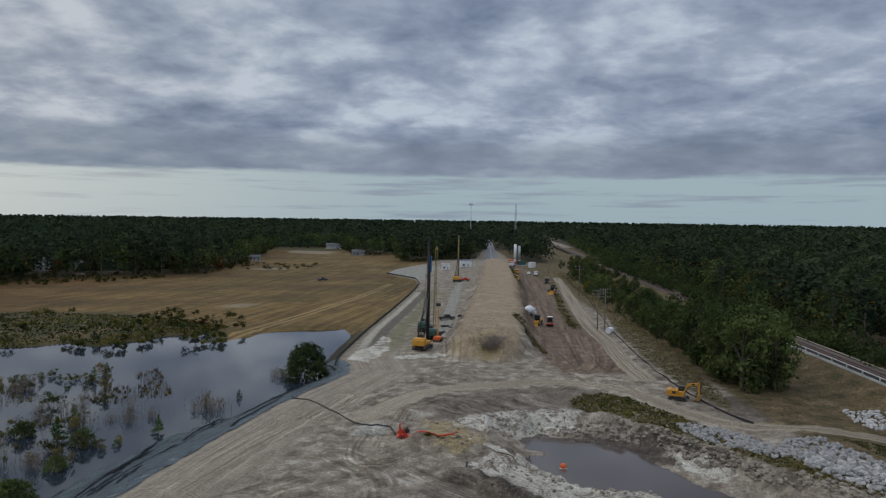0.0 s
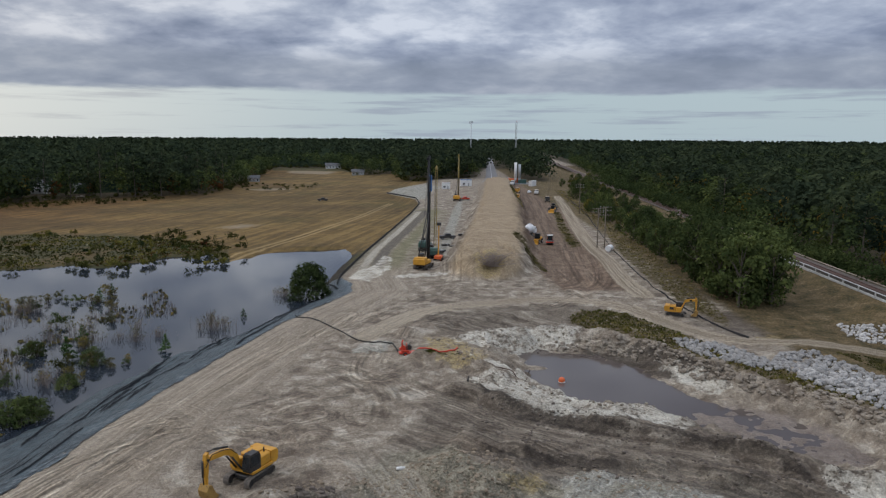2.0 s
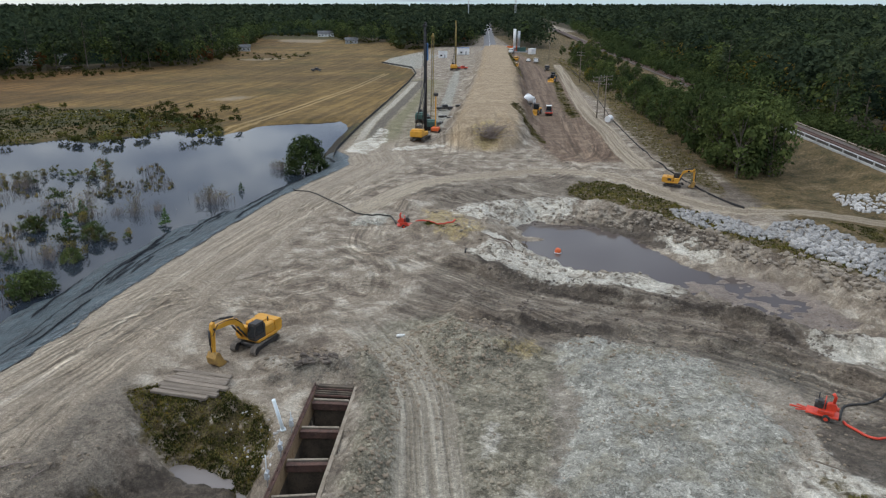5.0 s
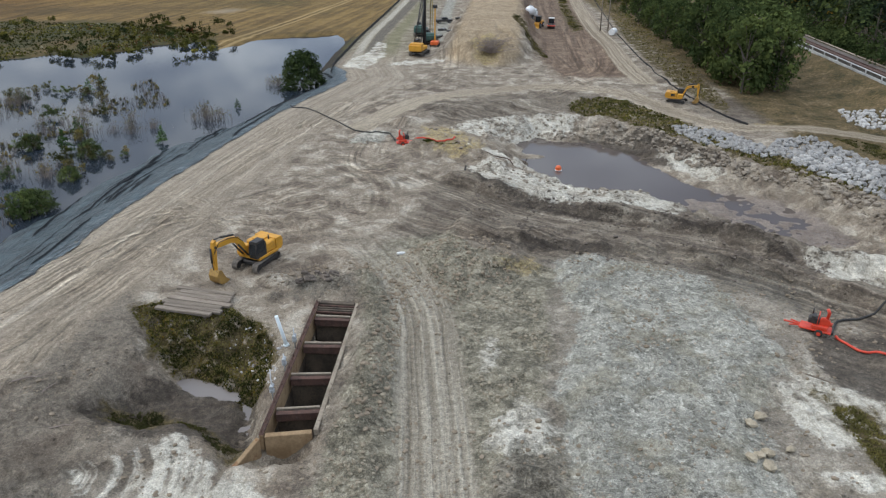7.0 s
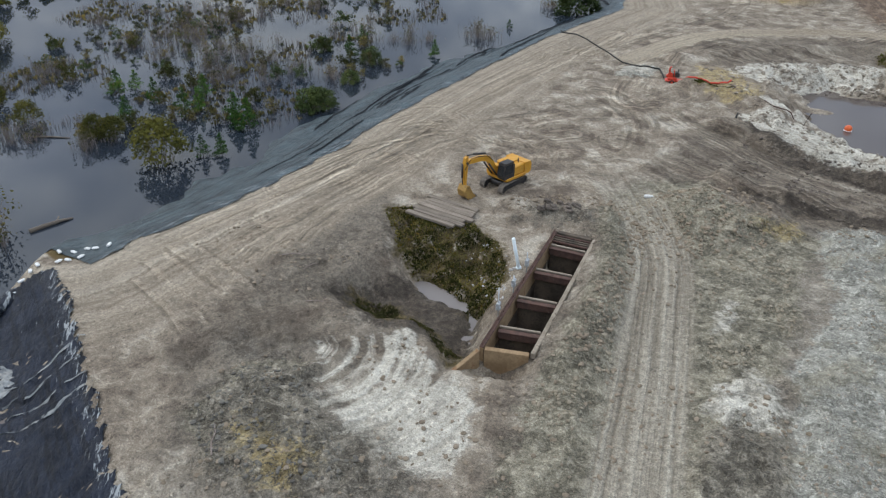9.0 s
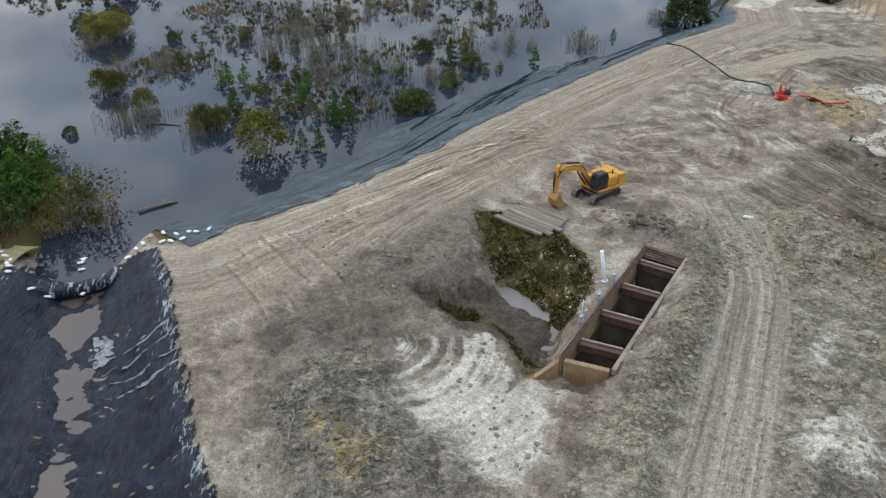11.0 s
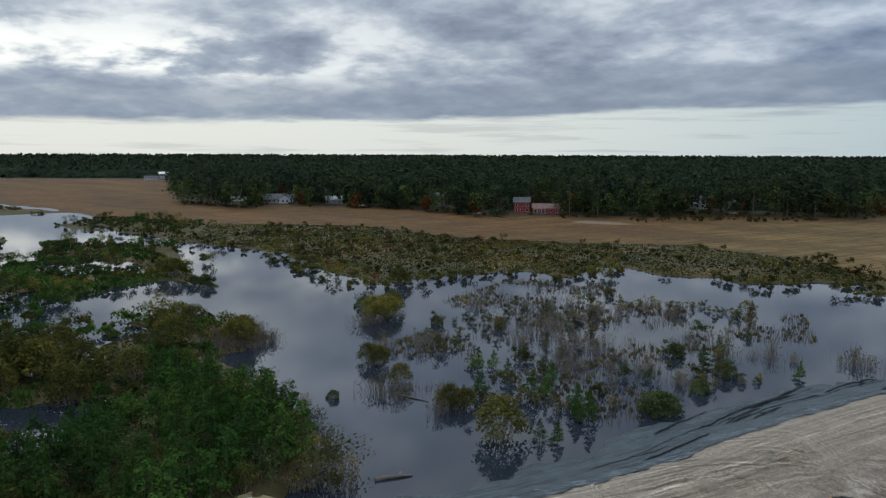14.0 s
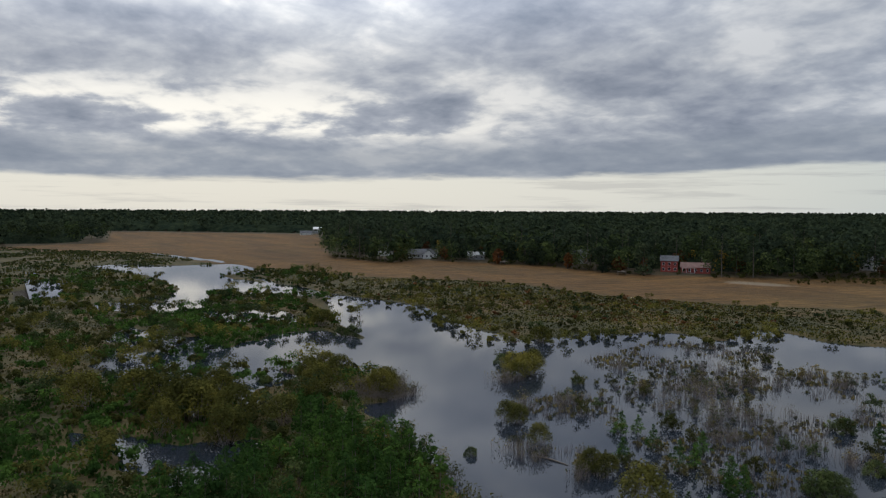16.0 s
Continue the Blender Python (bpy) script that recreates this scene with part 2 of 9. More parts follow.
M["paleconc"] = surface("pale_concrete", (0.40, 0.41, 0.41), (0.54, 0.545, 0.54), 0.7, 0.9, wear=(0.28, 0.27, 0.25), bump=0.3)
M["girder"] = surface("dark_girder", (0.05, 0.046, 0.042), (0.10, 0.092, 0.084), 0.8, 0.8, wear=(0.16, 0.12, 0.09), bump=0.3)
M["shingle"] = surface("roof_shingles", (0.075, 0.078, 0.083), (0.13, 0.133, 0.14), 0.6, 0.95)
M["siding"] = surface("white_siding", (0.62, 0.63, 0.62), (0.74, 0.74, 0.73), 0.5, 0.7, stretch=(0.3, 0.3, 6))
M["redwall"] = surface("red_siding", (0.26, 0.05, 0.04), (0.36, 0.075, 0.06), 0.5, 0.8, stretch=(0.3, 0.3, 6))
M["redroof"] = surface("red_roof", (0.15, 0.085, 0.072), (0.22, 0.13, 0.11), 0.5, 0.85)
M["greywall"] = surface("grey_siding", (0.30, 0.31, 0.31), (0.40, 0.41, 0.41), 0.5, 0.8, stretch=(0.3, 0.3, 6))
M["fabric"] = surface("black_silt_fence", (0.012, 0.012, 0.014), (0.03, 0.03, 0.032), 1, 0.8)
M["bag"] = surface("white_sandbag", (0.60, 0.60, 0.58), (0.74, 0.74, 0.72), 3, 0.8)
M["asphalt"] = surface("grey_asphalt", (0.13, 0.13, 0.135), (0.20, 0.20, 0.205), 0.3, 0.9)
M["paintline"] = surface("road_paint", (0.5, 0.5, 0.48), (0.62, 0.62, 0.6), 0.5, 0.8)
# ---- plan of the ground ----
def poly(*p):
    return np.array(p, float)


SAND_EDGE = [(-51.5, 38.6), (-48.8, 40.3), (-48, 43.9), (-46, 48.9), (-43.3, 57), (-40.2, 71), (-39.0, 84), (-36.3, 98), (-31.8, 119), (-26.6, 138), (-19.7, 157)]
LINER_FOOT = [(-56.7, 43.1), (-54.8, 45.8), (-53.6, 51), (-51.8, 64), (-50.6, 78), (-48.6, 95), (-44.2, 112), (-35.2, 133), (-28.5, 150), (-22, 165)]
SITE_WEST = [(-24, 172), (-23.6, 187), (-22.1, 215), (-18.5, 261), (-13.6, 328), (-11.5, 370), (-14.4, 402), (-33, 440), (-30, 480), (-8, 560)]
CANAL = poly((-52.2, 39.2), (-45.4, 35), (-40.7, 31.1), (-36, 27.4), (-29.4, 22.1), (-22, 17), (-30, 6), (-42, 8), (-48.8, 17), (-51.1, 19.2), (-54.8, 22.9), (-58.5, 27.9), (-62.2, 35.2), (-66, 43), (-58, 47))
CANAL_FLOOR = poly((-53.6, 35), (-47.2, 28.9), (-41.5, 24.9), (-35.3, 17), (-31, 11), (-36, 13), (-45.7, 23.3), (-51, 26.8), (-56.2, 31))
LAKE = poly(*LINER_FOOT, (-24, 172), (-24.5, 200), (-24, 214), (-31, 233), (-53, 225), (-62, 207), (-69, 222), (-80, 214), (-92, 195), (-105, 198), (-113, 190),
            (-141, 197), (-131, 168), (-147, 166), (-156, 146), (-157, 121), (-184, 120), (-237, 132), (-288, 115), (-226, 93), (-180, 83), (-176, 58),
            (-166, 34), (-157, 53), (-160, 62), (-150, 67), (-125, 68.5), (-116, 60), (-119, 54.5), (-101, 52.5), (-87.5, 51), (-76, 48), (-69, 42), (-62, 37))
CREEK = [poly((-481, 79), (-455, 131), (-418, 127), (-387, 94), (-306, 119), (-285, 112), (-302, 89), (-320, 77), (-261, 58), (-274, 46), (-339, 66), (-400, 68), (-490, 42)),
         poly((-376, 0), (-380, 21), (-326, 20), (-333, 2)), poly((-118, 12), (-124, 15), (-111, 21), (-113, 34), (-97, 31), (-95, 19)), poly((-164, 30), (-190, 51), (-203, 79), (-182, 85), (-160, 63), (-165, 53)), poly((-600, 95), (-500, 120), (-480, 132), (-590, 104))]
RIDGES = [([(2, 92), (9, 87), (18, 82), (28, 77), (37, 70), (46, 63)], 1.5), ([(3, 76), (12, 74), (24, 70.5), (34, 65), (42, 58)], 1.1), ([(-3, 108), (3, 104), (8, 98)], 1.3), ([(-8, 63), (-4, 66), (1, 70)], 1.2), ([(-6.2, 41), (-5.4, 50), (-5.8, 60)], 0.7),
          ([(-16, 63), (-12, 62), (-8, 61)], 0.8), ([(36, 48), (39, 42), (38, 34)], 1.0), ([(-6, 122), (2, 127), (14, 134), (26, 137)], 0.9)]
LANE = [(-13, 108), (-12.5, 97), (-11.2, 86), (-9.4, 77), (-6.9, 71), (-4.2, 65.6), (-2.3, 60.8), (-1.3, 56.7), (-0.9, 48.7), (-0.5, 41.7), (-0.3, 34.5), (0.2, 22)]
POOL = poly((-59.4, 32.2), (-56.8, 33.6), (-55.6, 37.2), (-55.8, 40.8), (-57.5, 46), (-65.5, 47), (-69.5, 43), (-65.2, 37.5), (-62.4, 33.9))
PIT = poly((-27.4, 58.2), (-24.3, 56.6), (-19.5, 55.6), (-17.2, 56.3), (-13.4, 52.8), (-12.6, 44.1), (-12.6, 40.2), (-14.4, 37.4), (-16.2, 40), (-18.6, 42.3), (-21.5, 41), (-27.6, 43.8), (-26.3, 47), (-24.2, 51))
STREAM = [(-24.8, 51.6), (-23.5, 51.8), (-20.7, 51.0), (-17.9, 49.8), (-15.5, 48.2), (-14.6, 45.3), (-13.7, 41.9)]
POND = poly((11.2, 117), (16.2, 120), (23.7, 119), (28.6, 114), (32.6, 105.5), (36.2, 96), (29.3, 91.6), (23.1, 94.4), (18.3, 98), (16.6, 102.5), (11.6, 109), (17.6, 111.5))
FLAT = poly((30, 93), (36, 97), (42.5, 93.5), (47, 88), (49.4, 76.4), (40.5, 75.5), (35.6, 84), (30.5, 90))
DARKLINES = [[(4.2, 96.5), (5.5, 90), (8.5, 86.5), (13, 83.5), (18.5, 79.5), (24, 77.6)], [(4.5, 72.8), (9.2, 72.0), (13.4, 71.4), (17.4, 70.3)], [(25.9, 77.5), (29.3, 75.3), (33, 72.6), (36, 68)]]
BASIN = poly((8, 121), (16, 126), (25, 125), (33, 120), (41, 104), (50, 93), (56, 74), (40, 71), (33, 80), (26, 88), (15, 93), (9, 103))
CREST = [(10.5, 178), (14, 205), (19, 255), (30, 390), (38, 520)]
BENCH_E = poly((26, 158), (42, 158), (46, 205), (52, 270), (64, 400), (70, 470), (70, 560), (48, 560), (42, 452), (28, 300), (24, 220), (24, 182))
WOODS = [poly((-738, -3), (-778, 89), (-1149, 135), (-929, 359), (-487, 197), (-418, 211), (-433, 240), (-356, 281), (-287, 284), (-223, 340), (-206, 392), (-140, 430), (-146, 535),
              (-183, 780), (-115, 804), (-74, 665), (-43, 696), (-30, 568), (28, 610), (44, 790), (74, 800), (340, 4900), (-4900, 4900), (-4900, -700), (-760, -700)),
         poly((62, 590), (84, 572), (108, 900), (140, 1120), (360, 4880), (320, 4880), (132, 2100), (72, 930)),
         poly((112, 60), (106, 190), (112, 364), (128, 591), (160, 925), (350, 4900), (4900, 4900), (4900, -200), (140, -200))]
HEDGE = poly((57.5, 141), (69.5, 141.5), (73, 172), (77, 205), (84, 285), (97, 420), (112, 560), (95, 560), (85, 535), (68, 352), (64, 269), (60, 181))
SHORE = [(-760, -60), (-589, 109), (-448, 115), (-406, 143), (-349, 160), (-288, 210), (-221, 212), (-178, 235), (-146, 262), (-120, 262), (-96, 250), (-80, 235), (-66, 222)]
RAIL = [(82, 20), (88.4, 142), (91.3, 189), (93.6, 222), (102.5, 364), (116, 591), (150, 1100)]
GRAVEL = poly((11.4, 67.4), (15.5, 69.4), (21.3, 66.7), (26.2, 64.2), (27.7, 56.5), (27.6, 49.3), (25.2, 45.5), (22.8, 42.2), (22.3, 38.6), (21.6, 34.3), (21, 26), (8, 26), (8.0, 34.4), (8.3, 38.7), (8.7, 44.9), (10.5, 51.1), (12.6, 56.6), (11.2, 60.8))
MOUND = poly((2.9, 39.3), (4.0, 41.9), (6.1, 44.4), (7.6, 42.9), (8.5, 40.1), (7.8, 38.7), (4.5, 38.2))
HEAPS = [poly((-8.2, 64.5), (-5.5, 62.5), (-2.5, 64), (-1, 67), (0.5, 71), (3.5, 73.5), (7.5, 72.5), (9.5, 68.5), (6, 65), (2.5, 61)), poly((-15.5, 60.3), (-12.6, 64.2), (-8.5, 63), (-8, 60.2), (-11, 60)),
         poly((-7.3, 34), (-7.2, 58.5), (-4.6, 57.5), (-3.9, 46), (-3.6, 34)), poly((-27.8, 28.4), (-26.2, 32.7), (-22.6, 34.4), (-19.2, 30.2), (-14.4, 28.8), (-11, 26), (-13, 20), (-21.3, 21.4), (-24.7, 24.6)), poly((2.8, 34.4), (3.7, 38.0), (8.3, 38.5), (8, 26), (3, 26))]


def sdf(P, pts):
    """Signed distance from points P (n, 2) to a polygon; positive inside."""
    best = np.full(len(P), 1e18)
    inside = np.zeros(len(P), bool)
    for a, b in zip(pts, np.roll(pts, -1, 0)):
        ab, ap = b - a, P - a
        t = np.clip((ap @ ab) / (ab @ ab), 0, 1)
        best = np.minimum(best, ((ap - t[:, None] * ab) ** 2).sum(1))
        cross = (a[1] > P[:, 1]) != (b[1] > P[:, 1])
        with np.errstate(divide="ignore", invalid="ignore"):
            xi = a[0] + (P[:, 1] - a[1]) * ab[0] / ab[1]
        inside ^= cross & (P[:, 0] < xi)
    return np.where(inside, 1, -1) * np.sqrt(best)


def line_dist(P, pts):
    pts = np.array(pts, float)
    best = np.full(len(P), 1e18)
    for a, b in zip(pts[:-1], pts[1:]):
        ab, ap = b - a, P - a
        t = np.clip((ap @ ab) / (ab @ ab), 0, 1)
        best = np.minimum(best, ((ap - t[:, None] * ab) ** 2).sum(1))
    return np.sqrt(best)


def line_side(P, pts):
    """Distance to a line, negative on its left."""
    pts = np.array(pts, float)
    best, out = np.full(len(P), 1e18), np.zeros(len(P))
    for a, b in zip(pts[:-1], pts[1:]):
        ab, ap = b - a, P - a
        t = np.clip((ap @ ab) / (ab @ ab), 0, 1)
        d = ((ap - t[:, None] * ab) ** 2).sum(1)
        side = np.where(ab[0] * ap[:, 1] - ab[1] * ap[:, 0] > 0, -1, 1)
        out = np.where(d < best, side * np.sqrt(d), out)
        best = np.minimum(best, d)
    return out


def smooth(v, lo, hi):
    t = np.clip((v - lo) / (hi - lo), 0, 1)
    return t * t * (3 - 2 * t)


RNG = np.random.default_rng(7)
LATTICE = RNG.random((256, 256))


def vnoise(P, scale, octaves=4, gain=0.5):
    """Value noise in 0..1."""
    out, amp, tot = np.zeros(len(P)), 1.0, 0.0
    q = P * scale
    for o in range(octaves):
        i = np.floor(q).astype(int)
        f = q - i
        f = f * f * (3 - 2 * f)
        x0, y0, x1, y1 = i[:, 0] & 255, i[:, 1] & 255, (i[:, 0] + 1) & 255, (i[:, 1] + 1) & 255
        v = (LATTICE[x0, y0] * (1 - f[:, 0]) + LATTICE[x1, y0] * f[:, 0]) * (1 - f[:, 1]) + (LATTICE[x0, y1] * (1 - f[:, 0]) + LATTICE[x1, y1] * f[:, 0]) * f[:, 1]
        out += amp * v
        tot += amp
        amp *= gain
        q = q * 2.03 + 17.3
    return out / tot


# everything west of the berm: lake bed, marsh and field
LAKESIDE = poly(*SAND_EDGE, *SITE_WEST, (-8, 900), (-4900, 4900), (-4900, -700), (-60, -700), (-36, 2), (-42, 8), (-48.8, 17), (-51.1, 19.2), (-54.8, 22.9), (-58.5, 27.9), (-62.2, 35.2), (-57.5, 41))
WATER_Z, POND_Z = -2.5, -3.0


def terrain(P):
    """Height of the ground at points (n, 2), and the plan's signed distances."""
    d = {k: sdf(P, v) for k, v in dict(lake=LAKE, west=LAKESIDE, canal=CANAL, floor=CANAL_FLOOR, pit=PIT, pond=POND, flat=FLAT, basin=BASIN, bench=BENCH_E, gravel=GRAVEL).items()}
    d["woods"] = np.max([sdf(P, v) for v in WOODS], 0)
    d["creek"] = np.max([sdf(P, v) for v in CREEK], 0)
    d["shore"] = line_dist(P, SHORE)
    d["crest"] = line_dist(P, CREST)
    d["rail"] = line_dist(P, RAIL)
    n_lo, n_hi = vnoise(P, 0.05), vnoise(P, 0.45, 4, 0.55)
    z = (n_lo - 0.5) * 0.5 + (n_hi - 0.5) * 0.35
    # lake side: falls from the berm edge to the water, dry bed beyond
    bed = -2.0 + (n_lo - 0.5) * 0.3 + (n_hi - 0.5) * 0.25
    rise = smooth(d["woods"], -25, 30) * 1.6
    bed = bed + rise + 0.25 * smooth(P[:, 1], 172, 200) * (1 - smooth(d["west"], 30, 90))
    wet = np.maximum(d["lake"], d["creek"]) + (vnoise(P, 0.16, 3) - 0.5) * 5
    bed = np.where(wet > -3, bed - smooth(wet, -3, 4) * 1.5, bed)
    # pools between the bushes of the marsh
    bed = bed - 0.95 * smooth(vnoise(P + 31, 0.03, 4), 0.61, 0.67) * smooth(-P[:, 0], 90, 110) * (1 - smooth(P[:, 1], 120, 140)) * (1 - smooth(-P[:, 0], 420, 520))
    slope = smooth(d["west"], 0, 7.5)
    zw = -0.4 + (bed + 0.4) * slope
    z = np.where(d["west"] > 0, zw, z * smooth(-d["west"], 0, 8) - 0.4 * (1 - smooth(-d["west"], 0, 5)))
    # lined channel, with a flat floor
    prof = -0.4 - 2.3 * smooth(d["canal"], 0, 5.2) - 0.6 * smooth(d["floor"] + (vnoise(P, 0.5, 3) - 0.5) * 3, -0.6, 1.2) + (n_hi - 0.5) * 0.2 + (vnoise(P, 0.3, 3) - 0.45) * 1.1 * smooth(d["floor"], -1, 1)
    z = np.where(d["canal"] > 0, np.where(P[:, 1] - P[:, 0] * 0.55 > 64, np.minimum(z, prof), prof), z)
    pool = smooth(sdf(P, POOL) + (n_hi - 0.5) * 1.2, -2.4, 0.9)
    z = np.minimum(z, z * (1 - pool) - 3.1 * pool)
    z -= smooth(d["pit"] + (n_hi - 0.5) * 2, -0.8, 3.2) * 2.7
    z -= (1 - smooth(line_dist(P, STREAM) + (n_hi - 0.5) * 1.6, 0.15, 1.5)) * 1.2 * (d["pit"] > -0.5)
    z -= smooth(d["basin"] + (n_hi - 0.5) * 6, -1.5, 5) * 2.5
    for line, hgt in RIDGES:
        z += hgt * (1 - smooth(line_dist(P, line) + (n_hi - 0.5) * 3.2, 0.2, 2.9)) * (0.35 + 1.1 * vnoise(P, 0.3, 3))
    z -= smooth(d["pond"] + (n_hi - 0.5) * 3, -2.5, 3) * 1.4
    z -= smooth(d["flat"], -1, 3) * 0.25
    # fill along the axis of the new bank, ending in a scarp
    z += 5.2 * (1 - smooth(d["crest"] + (n_hi - 0.5) * 4 + (vnoise(P, 0.22, 3) - 0.5) * 5, 6, 14)) * smooth(P[:, 1] + (n_hi - 0.5) * 18 + (vnoise(P, 0.12, 2) - 0.5) * 20, 165, 192)
    z -= smooth(d["bench"], 0, 8) * 0.6
    z += smooth(d["gravel"] + (n_hi - 0.5) * 2, -1, 3) * 0.55
    z += 0.9 * np.exp(-((P[:, 0] - 2) ** 2 / 30 + (P[:, 1] - 67) ** 2 / 18)) * (0.5 + n_hi)
    # railway on its bank
    z += 1.9 * (1 - smooth(d["rail"], 3.4, 9)) - 0.8 * smooth(P[:, 0], 60, 72) * (P[:, 1] < 700) * smooth(d["rail"], 8, 14)
    z = np.where(P[:, 1] > 700, z * 0.3, z)
    # spread of soil and cut faces where the machines work
    work = smooth(-d["west"], 1, 6) * (d["woods"] < 0) * (P[:, 1] < 180) * (P[:, 0] < 60)
    z += work * (vnoise(P, 0.9, 4, 0.6) - 0.5) * 0.55 * smooth(vnoise(P, 0.07, 2), 0.35, 0.6)
    z += work * (0.42 - np.abs(vnoise(P, 0.55, 4, 0.6) - 0.5) * 3) * 0.45 * smooth(vnoise(P + 9, 0.09, 2), 0.42, 0.6) * smooth(np.min([line_dist(P, q) for q in (LANE, [(-30, 62), (-14, 68)])], 0), 2.5, 4.5)
    # spoil heaps: broken lumps with steep faces
    heap = smooth(np.max([sdf(P, q) for q in HEAPS], 0) + (n_hi - 0.5) * 2.5, -0.6, 1.4)
    lumps = 1 - np.abs(vnoise(P, 0.75, 4, 0.6) - 0.5) * 3.2
    z += heap * (0.22 + 0.42 * lumps + 0.35 * (vnoise(P + 5, 1.6, 3, 0.6) - 0.5))
    z += 0.5 * smooth(sdf(P, MOUND) + (n_hi - 0.5), -0.8, 1.2)
    # the bank of soil between the haul road and the pond, cut steep and gullied
    gully = np.abs(vnoise(P, 0.35, 3, 0.55) - 0.5) * 2
    z -= 0.9 * smooth(d["basin"] + 4 + (n_hi - 0.5) * 5, -2, 2) * gully
    # the lane is pressed flat
    flat_ = 1 - smooth(line_dist(P, LANE), 1.8, 3.2)
    z = z * (1 - flat_ * 0.75) + flat_ * 0.75 * (-0.12)
    z -= 2.3 * np.exp(-((P[:, 0] + 10.8) ** 2 / 3.2 + (P[:, 1] - 39.6) ** 2 / 1.5))
    z -= 0.5 * np.exp(-((P[:, 0] + 12.6) ** 2 / 3.2 + (P[:, 1] - 38.7) ** 2 / 2.6))
    # hole for the sunken chamber
    ch = sdf(P, poly((-12.35, 40.3), (-8.65, 40.75), (-7.55, 58.6), (-11.25, 59.05)))
    z = np.where(ch > 0.1, -8.4, z)
    d["wet"] = wet
    d["n"] = n_lo
    return z, d


def axis(fine_lo, fine_hi, step, lo, hi, grow):
    out = list(np.arange(fine_lo, fine_hi, step))
    s, v = step, out[-1]
    while v < hi:
        s *= grow
        v += s
        out.append(min(v, hi))
    s, v = step, out[0]
    pre = []
    while v > lo:
        s *= grow
        v -= s
        pre.append(max(v, lo))
    return np.array(pre[::-1] + out)


def put(name, verts, faces, material, parent=None, smooth_faces=False):
    me = bpy.data.meshes.new(name)
    me.from_pydata(verts, [], faces)
    me.update()
    if smooth_faces:
        me.polygons.foreach_set("use_smooth", np.ones(len(me.polygons), bool))
    me.materials.append(material)
    ob = new(name, me)
    ob.parent = parent
    return ob


GX = axis(-62, 50, 0.34, -4950, 4950, 1.06)
GY = axis(17, 122, 0.34, -700, 4950, 1.026)
gx, gy = np.meshgrid(GX, GY)
GP = np.stack([gx.ravel(), gy.ravel()], 1)
gz, D = terrain(GP)
W_, H_ = len(GX), len(GY)
idx = np.arange(W_ * H_).reshape(H_, W_)
quads = np.stack([idx[:-1, :-1], idx[:-1, 1:], idx[1:, 1:], idx[1:, :-1]], -1).reshape(-1, 4)


def height(x, y):
    return float(terrain(np.array([[x, y]], float))[0][0])


def heights(P):
    return terrain(np.asarray(P, float))[0]


# soils and covers: signed distance of each, in metres
WHITE = [poly((-24.0, 36.9), (-22.9, 38.3), (-20.7, 38.6), (-18.6, 41.0), (-16.5, 39.4), (-15.1, 37.9), (-12.7, 36.6), (-10.8, 34.4), (-10.5, 31.3), (-10.6, 28.1), (-12.3, 27.8), (-15.0, 28.8), (-16.9, 29.4), (-19.0, 30.0), (-21.1, 31.4)),
         poly((3.6, 98), (7.2, 99), (10.5, 97), (15, 101), (18.5, 97), (20.5, 90), (28.5, 88.5), (31, 84), (28, 80), (19, 80.5), (12.4, 83.5), (7.3, 89.0)), poly((-22, 170), (-17, 166), (-13.5, 183), (-14, 200), (-17, 205), (-17, 190), (-22, 178)),
         poly((34, 112), (38, 108), (41, 100), (38, 99), (35, 105)), poly((1, 118), (6, 124), (14, 127.5), (25, 128), (23, 122), (12, 118.5), (7, 115)), poly((25.2, 45.5), (29.5, 48.5), (29.8, 45.5), (33, 43.2), (36, 38), (29.8, 37.8), (26.4, 38.5), (24.9, 40.3)),
         poly((2.9, 48.7), (3.3, 51.1), (4.4, 52.8), (5.1, 51.1), (4.5, 48.6), (3.3, 47.7)), poly((-14, 110.5), (-12.6, 116), (-9.2, 117), (-9.6, 111)), poly((37.2, 62), (37.2, 68.5), (42, 70), (47, 66), (48, 61), (42.5, 60.6)), poly((24, 36.5), (29.5, 36.4), (29, 34.4), (25.4, 34.8)),
         poly((4, 104), (7.5, 108), (16, 105.5), (17, 103.5), (10, 102.5)), poly((-12, 171), (-4, 172), (2, 176), (-3, 178), (-10, 175))]
DARK = [poly((31.0, 52.7), (37.6, 53.5), (40, 46), (32.5, 43.4), (30.3, 45.5), (29.6, 47.7)), poly((-27, 44), (-23, 50), (-15, 49), (-13.5, 40), (-17, 40.5), (-22, 41)), poly((24, 120), (34, 119), (42, 104), (36, 103)), poly((5.5, 71), (9, 73.2), (17.6, 71), (17, 69.6), (9, 71)),
        poly((8, 84.2), (10, 86), (17, 81.5), (20, 78), (16.5, 78.6))]
ROAD = [[(-13, 119), (-8, 131), (-2.4, 139), (13.8, 147.5), (25.8, 149.7), (36.2, 143), (39.7, 132.2), (44, 122.5), (49, 117.5), (58, 117.5), (67, 116), (78, 110)],
        [(42.7, 152), (42.7, 172), (45.5, 200), (45.6, 220), (50.2, 273), (55.8, 324), (66.4, 428)]]
